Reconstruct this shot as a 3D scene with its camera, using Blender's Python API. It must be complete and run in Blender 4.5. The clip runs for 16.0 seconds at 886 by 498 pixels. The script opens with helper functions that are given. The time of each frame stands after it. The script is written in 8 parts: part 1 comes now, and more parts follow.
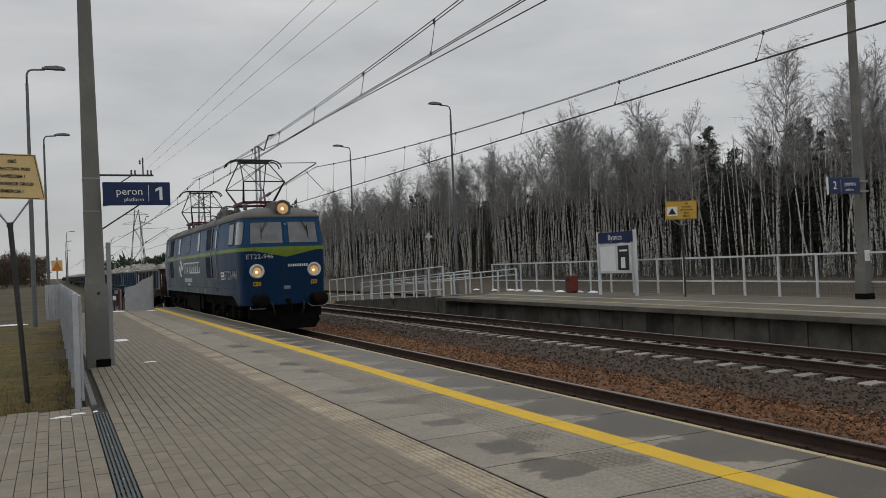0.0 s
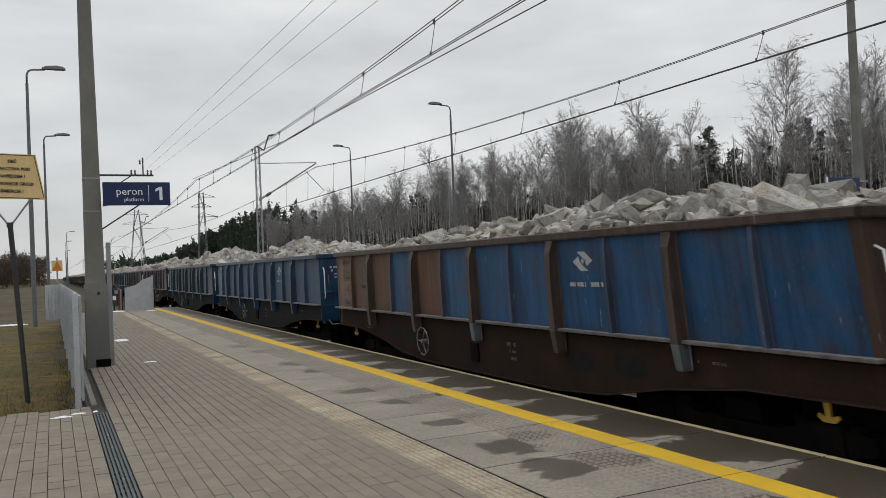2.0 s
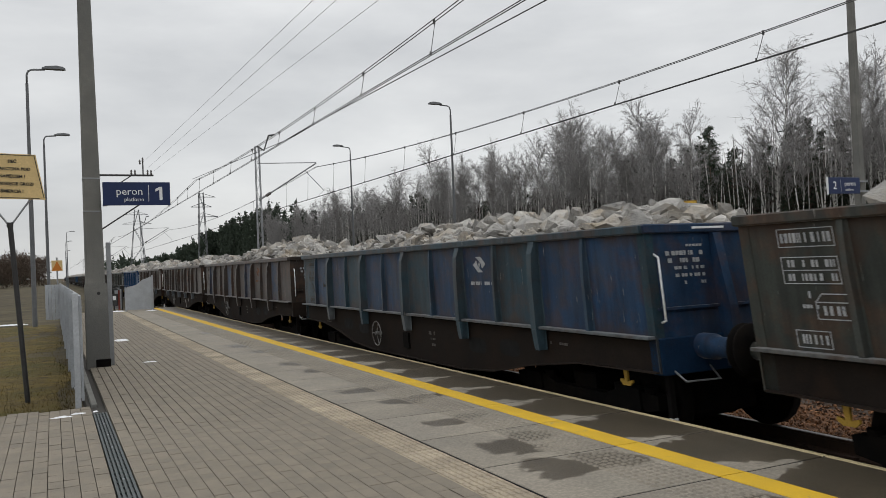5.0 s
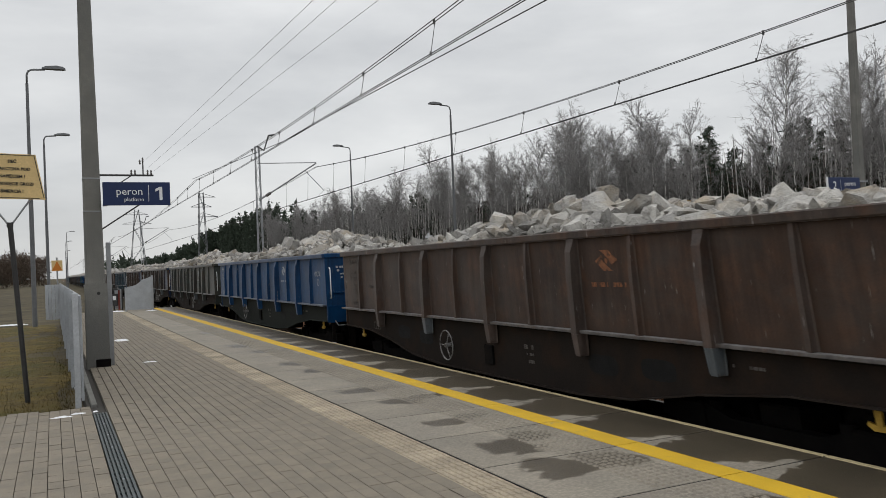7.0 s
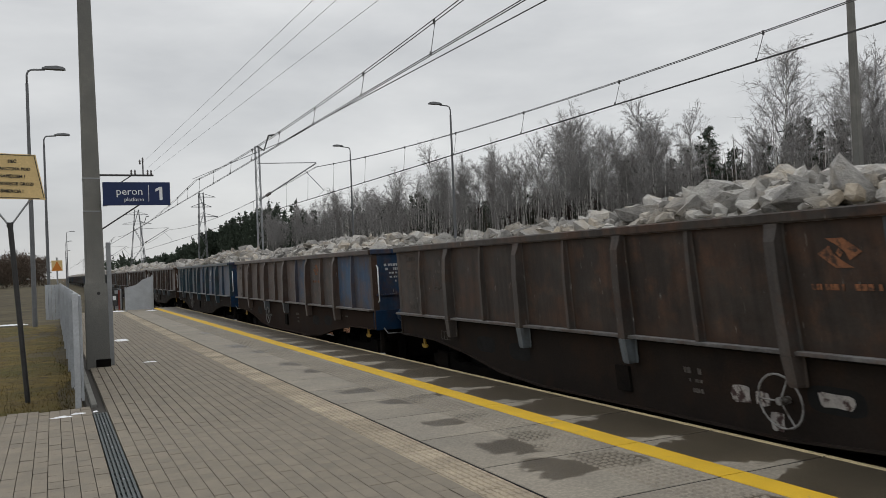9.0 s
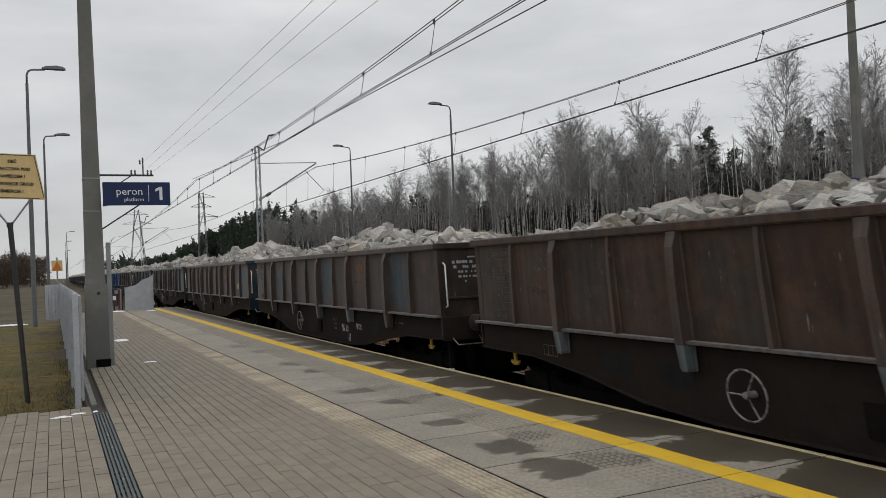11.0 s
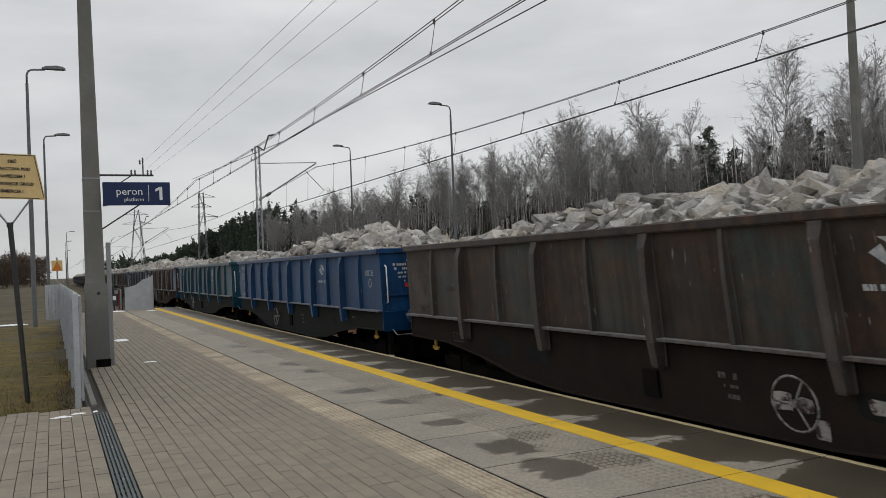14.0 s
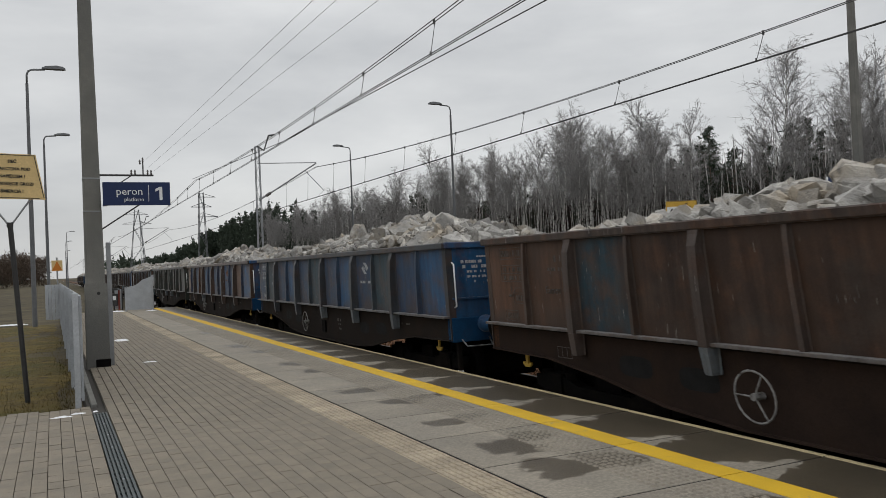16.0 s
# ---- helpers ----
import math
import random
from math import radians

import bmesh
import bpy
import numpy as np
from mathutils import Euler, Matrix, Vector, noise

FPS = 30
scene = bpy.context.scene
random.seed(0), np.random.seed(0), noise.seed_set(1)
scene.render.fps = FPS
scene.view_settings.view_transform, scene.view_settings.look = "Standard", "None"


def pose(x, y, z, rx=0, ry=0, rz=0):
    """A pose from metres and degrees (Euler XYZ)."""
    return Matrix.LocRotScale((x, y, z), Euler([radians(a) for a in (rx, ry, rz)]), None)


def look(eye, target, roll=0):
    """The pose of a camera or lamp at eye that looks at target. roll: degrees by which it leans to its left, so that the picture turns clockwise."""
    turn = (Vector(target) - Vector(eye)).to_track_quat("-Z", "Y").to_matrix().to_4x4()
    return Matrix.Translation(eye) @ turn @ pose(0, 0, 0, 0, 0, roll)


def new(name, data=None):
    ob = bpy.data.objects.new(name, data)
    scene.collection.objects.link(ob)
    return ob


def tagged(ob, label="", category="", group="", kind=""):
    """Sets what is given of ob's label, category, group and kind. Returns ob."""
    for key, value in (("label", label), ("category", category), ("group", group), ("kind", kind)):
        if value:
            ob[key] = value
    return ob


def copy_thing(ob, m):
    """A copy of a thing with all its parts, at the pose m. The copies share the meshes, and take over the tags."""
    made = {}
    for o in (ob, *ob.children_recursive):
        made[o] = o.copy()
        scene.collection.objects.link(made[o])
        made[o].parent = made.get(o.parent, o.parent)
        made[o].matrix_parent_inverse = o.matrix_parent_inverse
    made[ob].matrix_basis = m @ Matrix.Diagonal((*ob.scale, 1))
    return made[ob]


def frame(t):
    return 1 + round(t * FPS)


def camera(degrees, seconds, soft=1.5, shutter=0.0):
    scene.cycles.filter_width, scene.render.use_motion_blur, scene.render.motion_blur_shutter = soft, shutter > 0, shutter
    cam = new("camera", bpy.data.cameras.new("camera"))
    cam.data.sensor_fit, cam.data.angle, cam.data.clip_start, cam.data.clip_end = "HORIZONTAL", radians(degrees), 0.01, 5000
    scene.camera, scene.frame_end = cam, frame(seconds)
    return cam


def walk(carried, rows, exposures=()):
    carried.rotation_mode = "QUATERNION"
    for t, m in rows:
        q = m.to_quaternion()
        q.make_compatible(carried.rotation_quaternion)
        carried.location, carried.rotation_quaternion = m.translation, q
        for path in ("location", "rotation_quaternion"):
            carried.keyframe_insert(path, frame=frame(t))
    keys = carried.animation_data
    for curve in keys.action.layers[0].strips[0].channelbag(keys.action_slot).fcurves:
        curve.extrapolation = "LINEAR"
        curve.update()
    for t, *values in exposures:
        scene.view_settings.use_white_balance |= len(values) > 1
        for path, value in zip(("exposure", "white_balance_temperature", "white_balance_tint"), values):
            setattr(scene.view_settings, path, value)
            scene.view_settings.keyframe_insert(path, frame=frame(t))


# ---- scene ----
# x runs across the tracks, y along them away from the camera, z up; platform surfaces lie at z = 0
EYE = (0.0, 0.0, 1.411)
YAW, PITCH, ROLL = 25.475, 0.916, -2.42
AIM = (math.sin(radians(YAW)) * math.cos(radians(PITCH)), math.cos(radians(YAW)) * math.cos(radians(PITCH)), EYE[2] + math.sin(radians(PITCH)))
cam = camera(56.71, 16.0, soft=0.8, shutter=0.86)
# the sensor is read line by line from the top, each line exposed for about a millisecond
scene.cycles.rolling_shutter_type, scene.cycles.rolling_shutter_duration = "TOP", 0.03
walk(cam, [(0.0, look(EYE, AIM, ROLL)), (16.0, look(EYE, AIM, ROLL))], [(0.0, -0.15), (0.7, -0.1), (1.3, 0.2), (4.0, 0.22), (7.0, 0.22), (8.0, 0.13), (9.0, 0.12), (11.5, 0.11), (16.0, 0.1)])

RAIL = -0.523      # top of the rails
EDGE1, EDGE2 = 4.69, 14.03   # platform edges
T1, T2 = 6.35, 12.354        # track centres
SPEED = 20.24
DUR = 16.0


# ---------------------------------------------------------------- sky and light
def build_light():
    world = bpy.data.worlds.new("overcast_sky")
    scene.world = world
    world.use_nodes = True
    nt = world.node_tree
    nt.nodes.clear()
    out = nt.nodes.new("ShaderNodeOutputWorld")
    bg = nt.nodes.new("ShaderNodeBackground")
    sky = nt.nodes.new("ShaderNodeTexSky")
    sky.sky_type, sky.sun_disc = "NISHITA", False
    sky.sun_elevation, sky.sun_rotation = radians(67), radians(53)
    dim = nt.nodes.new("ShaderNodeMix")
    dim.data_type, dim.blend_type = "RGBA", "MULTIPLY"
    dim.inputs[0].default_value = 1.0
    dim.inputs[7].default_value = (0.09, 0.09, 0.09, 1)
    nt.links.new(sky.outputs[0], dim.inputs[6])
    tc = nt.nodes.new("ShaderNodeTexCoord")
    mp = nt.nodes.new("ShaderNodeMapping")
    mp.inputs["Scale"].default_value = (1.0, 1.0, 3.2)
    mp.inputs["Rotation"].default_value = (0.15, -0.1, 0.5)
    nz = nt.nodes.new("ShaderNodeTexNoise")
    nz.inputs["Scale"].default_value, nz.inputs["Detail"].default_value, nz.inputs["Roughness"].default_value = 2.2, 6, 0.55
    nt.links.new(tc.outputs["Generated"], mp.inputs[0])
    nt.links.new(mp.outputs[0], nz.inputs[0])
    ramp = nt.nodes.new("ShaderNodeValToRGB")
    e = ramp.color_ramp.elements
    e[0].position, e[0].color = 0.33, (0.515, 0.525, 0.535, 1)
    e[1].position, e[1].color = 0.72, (0.76, 0.765, 0.76, 1)
    nt.links.new(nz.outputs[0], ramp.inputs[0])
    # an overcast dome is brighter overhead than low down
    sep = nt.nodes.new("ShaderNodeSeparateXYZ")
    nt.links.new(tc.outputs["Generated"], sep.inputs[0])
    lift = nt.nodes.new("ShaderNodeMapRange")
    lift.inputs[1].default_value, lift.inputs[2].default_value = 0.25, 1.0
    lift.inputs[3].default_value, lift.inputs[4].default_value = 1.0, 1.55
    nt.links.new(sep.outputs[2], lift.inputs[0])
    low = nt.nodes.new("ShaderNodeMapRange")
    low.inputs[1].default_value, low.inputs[2].default_value, low.inputs[3].default_value, low.inputs[4].default_value = 0.0, 0.13, 0.86, 1.0
    nt.links.new(sep.outputs[2], low.inputs[0])
    both = nt.nodes.new("ShaderNodeMath")
    both.operation = "MULTIPLY"
    nt.links.new(lift.outputs[0], both.inputs[0])
    nt.links.new(low.outputs[0], both.inputs[1])
    mix = nt.nodes.new("ShaderNodeMix")
    mix.data_type = "RGBA"
    mix.inputs[0].default_value = 0.93
    nt.links.new(dim.outputs[2], mix.inputs[6])
    nt.links.new(ramp.outputs[0], mix.inputs[7])
    nt.links.new(mix.outputs[2], bg.inputs[0])
    nt.links.new(both.outputs[0], bg.inputs[1])
    nt.links.new(bg.outputs[0], out.inputs[0])
    sun = bpy.data.lights.new("sun", "SUN")
    sun.energy, sun.angle, sun.color = 0.35, radians(50), (1.0, 0.97, 0.92)
    ob = new("sun", sun)
    ob.matrix_world = look((14, 6, 30), (6, 0, 6))


build_light()


# ---------------------------------------------------------------- materials
def mat(name, base, rough=0.7, metal=0.0, var=0.25, scale=6.0, fine=60.0, bump=0.15, tint=None, spots=None, use_obj=False, rand=0.0, coat=0.0, island=0.0, spec=0.3):
    """A surface with two scales of variation: base colour, a coarse tint (stains), fine grain and bump."""
    m = bpy.data.materials.new(name)
    m.use_nodes = True
    nt = m.node_tree
    b = nt.nodes["Principled BSDF"]
    b.inputs["Roughness"].default_value, b.inputs["Metallic"].default_value = rough, metal
    b.inputs["Coat Weight"].default_value = coat
    b.inputs["Specular IOR Level"].default_value = spec
    tc = nt.nodes.new("ShaderNodeTexCoord")
    geo = nt.nodes.new("ShaderNodeNewGeometry")
    info = nt.nodes.new("ShaderNodeObjectInfo")
    vec = tc.outputs["Object"]

    def noise_tex(s, detail=5, off=0.0):
        n = nt.nodes.new("ShaderNodeTexNoise")
        n.inputs["Scale"].default_value, n.inputs["Detail"].default_value, n.inputs["Roughness"].default_value = s, detail, 0.62
        v = nt.nodes.new("ShaderNodeVectorMath")
        v.operation = "ADD"
        v.inputs[1].default_value = (off, off * 1.7, -off)
        nt.links.new(vec, v.inputs[0])
        w = nt.nodes.new("ShaderNodeVectorMath")
        w.operation = "MULTIPLY_ADD"
        w.inputs[1].default_value = (37.0, 11.0, 23.0)
        comb = nt.nodes.new("ShaderNodeCombineXYZ")
        for i in range(3):
            nt.links.new(info.outputs["Random"], comb.inputs[i])
        nt.links.new(comb.outputs[0], w.inputs[0])
        nt.links.new(v.outputs[0], w.inputs[2])
        nt.links.new(w.outputs[0], n.inputs["Vector"])
        return n

    def mix(fac, a, c, mode="MIX"):
        x = nt.nodes.new("ShaderNodeMix")
        x.data_type, x.blend_type = "RGBA", mode
        for sock, val in ((0, fac), (6, a), (7, c)):
            if isinstance(val, (int, float)):
                x.inputs[sock].default_value = val
            elif isinstance(val, tuple):
                x.inputs[sock].default_value = (*val[:3], 1)
            else:
                nt.links.new(val, x.inputs[sock])
        return x.outputs[2]

    def ramp(fac, p0, p1):
        r = nt.nodes.new("ShaderNodeMapRange")
        r.inputs[1].default_value, r.inputs[2].default_value = p0, p1
        nt.links.new(fac, r.inputs[0])
        return r.outputs[0]

    coarse, grain = noise_tex(scale), noise_tex(fine, 3, 3.1)
    col = info.outputs["Color"] if use_obj else tuple(base)
    dark = mix(1.0, col, (1 - var, 1 - var, 1 - var * 0.9), "MULTIPLY")
    light = mix(1.0, col, (1 + var, 1 + var, 1 + var), "MULTIPLY")
    c = mix(ramp(coarse.outputs[0], 0.3, 0.7), dark, light)
    if tint:
        n2 = noise_tex(scale * 0.37, 6, 9.7)
        c = mix(ramp(n2.outputs[0], 0.48, 0.66), c, tuple(tint))
    if spots:
        n3 = noise_tex(spots[1], 6, 5.3)
        f = ramp(n3.outputs[0], spots[2], spots[2] + spots[3])
        if use_obj:
            mm = nt.nodes.new("ShaderNodeMath")
            mm.operation = "MULTIPLY"
            nt.links.new(f, mm.inputs[0])
            nt.links.new(info.outputs["Alpha"], mm.inputs[1])
            f = mm.outputs[0]
        c = mix(f, c, tuple(spots[0]))
    c = mix(0.35, c, mix(1.0, c, mix(ramp(grain.outputs[0], 0.25, 0.75), (0.62, 0.62, 0.62), (1.38, 1.38, 1.38)), "MULTIPLY"))
    if rand or island:
        hs = nt.nodes.new("ShaderNodeMapRange")
        k = rand or island
        hs.inputs[3].default_value, hs.inputs[4].default_value = 1 - k, 1 + k
        nt.links.new(info.outputs["Random"] if rand else geo.outputs["Random Per Island"], hs.inputs[0])
        comb = nt.nodes.new("ShaderNodeCombineXYZ")
        for i in range(3):
            nt.links.new(hs.outputs[0], comb.inputs[i])
        c = mix(1.0, c, comb.outputs[0], "MULTIPLY")
    nt.links.new(c, b.inputs["Base Color"])
    if bump:
        bp = nt.nodes.new("ShaderNodeBump")
        bp.inputs["Strength"].default_value, bp.inputs["Distance"].default_value = bump, 0.02
        nt.links.new(grain.outputs[0], bp.inputs["Height"])
        nt.links.new(bp.outputs[0], b.inputs["Normal"])
    rr = nt.nodes.new("ShaderNodeMapRange")
    rr.inputs[1].default_value, rr.inputs[2].default_value = 0.3, 0.7
    rr.inputs[3].default_value, rr.inputs[4].default_value = max(0.02, rough - 0.1), min(1, rough + 0.1)
    nt.links.new(coarse.outputs[0], rr.inputs[0])
    nt.links.new(rr.outputs[0], b.inputs["Roughness"])
    return m


def glow(name, color, strength):
    m = bpy.data.materials.new(name)
    m.use_nodes = True
    b = m.node_tree.nodes["Principled BSDF"]
    b.inputs["Base Color"].default_value = (*color, 1)
    b.inputs["Emission Color"].default_value = (*color, 1)
    b.inputs["Emission Strength"].default_value = strength
    b.inputs["Roughness"].default_value = 0.15
    return m


PAVER = mat("paver_grey", (0.212, 0.184, 0.143), 0.8, var=0.17, scale=5, fine=150, bump=0.3, rand=0.055)
PAVER_I = mat("paver_grey_joined", (0.212, 0.184, 0.143), 0.8, var=0.17, scale=5, fine=150, bump=0.3, island=0.055)
JOINT = mat("joint_sand", (0.05, 0.046, 0.04), 0.95, var=0.3, scale=20)
TACT = mat("tactile_beige", (0.345, 0.292, 0.215), 0.8, var=0.2, scale=6, fine=120, bump=0.25, rand=0.2)
CONC2 = mat("weathered_slab", (0.125, 0.112, 0.088), 0.8, var=0.3, scale=1.6, fine=60, bump=0.25, rand=0.15, tint=(0.085, 0.078, 0.062))
CONC = mat("concrete_slab", (0.258, 0.230, 0.185), 0.72, var=0.2, scale=2.2, fine=90, bump=0.25, rand=0.07, tint=(0.225, 0.205, 0.168))
YELLOW = mat("yellow_line_paint", (0.64, 0.40, 0.022), 0.65, var=0.1, scale=5, fine=90, bump=0.12, spots=((0.36, 0.30, 0.14), 14, 0.62, 0.1))
YELLOWD = mat("worn_yellow_paint", (0.33, 0.26, 0.10), 0.75, var=0.2, scale=4, fine=80, bump=0.15, spots=((0.2, 0.18, 0.13), 9, 0.5, 0.12))
EDGEM = mat("edge_stone", (0.42, 0.345, 0.20), 0.75, var=0.18, scale=4, fine=80)
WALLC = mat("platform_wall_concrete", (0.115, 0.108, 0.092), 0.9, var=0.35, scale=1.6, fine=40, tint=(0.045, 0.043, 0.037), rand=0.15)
POLEC = mat("pole_concrete", (0.185, 0.182, 0.165), 0.85, var=0.2, scale=2.5, fine=70, bump=0.3, tint=(0.155, 0.155, 0.145))
GALV = mat("galvanised_steel", (0.30, 0.31, 0.32), 0.5, metal=0.6, var=0.15, scale=7, fine=60, bump=0.05)
WHITE = mat("white_painted_steel", (0.62, 0.64, 0.66), 0.5, var=0.1, scale=3, fine=50, bump=0.05, tint=(0.50, 0.52, 0.53))
FENCEG = mat("grey_fence_paint", (0.40, 0.42, 0.44), 0.6, var=0.14, scale=3, fine=50, bump=0.06, tint=(0.34, 0.355, 0.37))
MESHG = mat("dark_green_mesh_wire", (0.085, 0.10, 0.092), 0.65, var=0.2, scale=6, bump=0.05)
LAMPM = mat("weathered_lamp_steel", (0.15, 0.155, 0.16), 0.6, metal=0.25, var=0.18, scale=5, fine=50, bump=0.05)
DRAINM = mat("drain_grating_steel", (0.075, 0.088, 0.088), 0.55, metal=0.3, var=0.25, scale=8, fine=60, bump=0.1)
STEELD = mat("dark_steel", (0.055, 0.054, 0.053), 0.6, metal=0.5, var=0.3, scale=7, fine=50, bump=0.15)
RAILTOP = mat("rail_head", (0.20, 0.185, 0.175), 0.42, metal=0.7, var=0.12, scale=3, fine=40, bump=0.02)
RAILWEB = mat("rail_web_rust", (0.055, 0.034, 0.025), 0.9, var=0.3, scale=9, fine=60)
SLEEP = mat("concrete_sleeper", (0.26, 0.235, 0.205), 0.9, var=0.25, scale=8, fine=80, rand=0.2)
BALL_R = mat("ballast_rusty", (0.185, 0.09, 0.042), 0.95, var=0.45, scale=14, fine=60, bump=0.5, island=0.7, tint=(0.085, 0.045, 0.026))
BALL_G = mat("ballast_grey", (0.070, 0.050, 0.037), 0.95, var=0.4, scale=14, fine=60, bump=0.5, island=0.6, tint=(0.08, 0.055, 0.04))
GROUND = mat("dry_grass_soil", (0.066, 0.052, 0.025), 1.0, var=0.5, scale=0.5, fine=7, bump=0.8, tint=(0.095, 0.078, 0.042), spots=((0.035, 0.030, 0.016), 0.35, 0.52, 0.1))
MOSS = mat("mossy_grass", (0.100, 0.072, 0.019), 1.0, var=0.45, scale=2.2, fine=26, bump=1.0, island=0.45, tint=(0.058, 0.054, 0.010), spots=((0.032, 0.024, 0.012), 6.0, 0.56, 0.1))
SNOW = mat("old_snow", (0.82, 0.83, 0.85), 0.6, var=0.06, scale=8, fine=60, bump=0.3)
SIGNB = mat("sign_blue", (0.013, 0.027, 0.09), 0.4, var=0.08, scale=3, bump=0.02)
SIGNW = mat("sign_white", (0.80, 0.81, 0.82), 0.45, var=0.04, scale=5, bump=0.02)
SIGNYD = mat("sign_deep_yellow", (0.60, 0.37, 0.06), 0.5, var=0.07, scale=4, bump=0.03)
SIGNY = mat("sign_yellow", (0.68, 0.50, 0.235), 0.5, var=0.07, scale=4, bump=0.03)
INK = mat("black_ink", (0.03, 0.03, 0.03), 0.6, var=0.1)
GLASS = mat("window_glass", (0.05, 0.06, 0.066), 0.1, var=0.35, scale=3, bump=0.0, coat=0.35, spec=0.4)
GLASSB = mat("blue_tinted_glass", (0.05, 0.085, 0.13), 0.15, var=0.2, scale=3, bump=0.0, coat=0.2, spec=0.3)
GLASSL = mat("hazy_window_glass", (0.13, 0.14, 0.148), 0.12, var=0.25, scale=2.5, bump=0.0, coat=1.0)
RUBBER = mat("black_rubber", (0.02, 0.02, 0.02), 0.7, var=0.2)
FLOORW = mat("leaf_litter", (0.06, 0.043, 0.028), 1.0, var=0.45, scale=0.8, fine=9, bump=0.6, tint=(0.075, 0.055, 0.035))
GRILLEF = mat("grille_fins", (0.0035, 0.015, 0.042), 0.6, var=0.2, scale=4)
HANDRAIL = mat("handrail_grey", (0.30, 0.31, 0.32), 0.5, var=0.15, scale=8)
BLACK = mat("deep_black", (0.006, 0.006, 0.006), 0.9, var=0.1)
PANRED = mat("pantograph_red", (0.075, 0.014, 0.018), 0.55, var=0.25, scale=8)
INSUL = mat("insulator_glaze", (0.10, 0.09, 0.085), 0.25, var=0.2, scale=9, coat=0.6)
ROOFG = mat("loco_roof_grey", (0.115, 0.112, 0.105), 0.65, var=0.22, scale=1.4, fine=40, tint=(0.085, 0.082, 0.077))
GRILLE = mat("grille_dark_blue", (0.004, 0.013, 0.036), 0.65, var=0.2, scale=4)
# blacker than grime alone: the shade under the train is in this colour
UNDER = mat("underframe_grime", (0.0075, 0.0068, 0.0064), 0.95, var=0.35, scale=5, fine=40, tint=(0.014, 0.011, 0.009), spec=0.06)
WAGON = mat("wagon_paint", (1, 1, 1), 0.6, var=0.22, scale=2.3, fine=45, bump=0.1, spec=0.18, use_obj=True, spots=((0.075, 0.036, 0.02), 3.2, 0.47, 0.16))
def weather(m):
    """Vertical dirt runs and short pale scratches over a wagon's paint."""
    nt = m.node_tree
    b = nt.nodes["Principled BSDF"]
    src = b.inputs["Base Color"].links[0].from_socket
    tc = nt.nodes.new("ShaderNodeTexCoord")
    info = nt.nodes.new("ShaderNodeObjectInfo")
    shift = nt.nodes.new("ShaderNodeVectorMath")
    shift.operation = "SCALE"
    shift.inputs[0].default_value = (17.0, 29.0, 13.0)
    nt.links.new(info.outputs["Random"], shift.inputs["Scale"])
    add = nt.nodes.new("ShaderNodeVectorMath")
    add.operation = "ADD"
    nt.links.new(tc.outputs["Object"], add.inputs[0])
    nt.links.new(shift.outputs[0], add.inputs[1])

    def runs(scale, detail, lo, hi, a, c):
        mp = nt.nodes.new("ShaderNodeMapping")
        mp.inputs["Scale"].default_value = scale
        nt.links.new(add.outputs[0], mp.inputs[0])
        n = nt.nodes.new("ShaderNodeTexNoise")
        n.inputs["Scale"].default_value, n.inputs["Detail"].default_value, n.inputs["Roughness"].default_value = 1.0, detail, 0.6
        nt.links.new(mp.outputs[0], n.inputs["Vector"])
        r = nt.nodes.new("ShaderNodeMapRange")
        r.inputs[1].default_value, r.inputs[2].default_value, r.inputs[3].default_value, r.inputs[4].default_value = lo, hi, a, c
        nt.links.new(n.outputs[0], r.inputs[0])
        return r.outputs[0]
    dirt = nt.nodes.new("ShaderNodeVectorMath")
    dirt.operation = "SCALE"
    nt.links.new(src, dirt.inputs[0])
    nt.links.new(runs((6.0, 9.0, 0.9), 5, 0.3, 0.7, 0.62, 1.38), dirt.inputs["Scale"])
    dust = nt.nodes.new("ShaderNodeMix")
    dust.data_type = "RGBA"
    worn = nt.nodes.new("ShaderNodeMath")
    worn.operation, worn.use_clamp = "MULTIPLY_ADD", True
    nt.links.new(info.outputs["Alpha"], worn.inputs[0])
    worn.inputs[1].default_value, worn.inputs[2].default_value = 1.5, 0.12
    much = nt.nodes.new("ShaderNodeMath")
    much.operation = "MULTIPLY"
    nt.links.new(runs((1.3, 1.3, 2.0), 6, 0.46, 0.74, 0.0, 0.42), much.inputs[0])
    nt.links.new(worn.outputs[0], much.inputs[1])
    nt.links.new(much.outputs[0], dust.inputs[0])
    nt.links.new(dirt.outputs[0], dust.inputs[6])
    dust.inputs[7].default_value = (0.075, 0.068, 0.060, 1)
    sc = nt.nodes.new("ShaderNodeMix")
    sc.data_type = "RGBA"
    nt.links.new(runs((30.0, 34.0, 4.2), 2, 0.70, 0.76, 0.0, 0.75), sc.inputs[0])
    nt.links.new(dust.outputs[2], sc.inputs[6])
    sc.inputs[7].default_value = (0.26, 0.25, 0.235, 1)
    nt.links.new(sc.outputs[2], b.inputs["Base Color"])


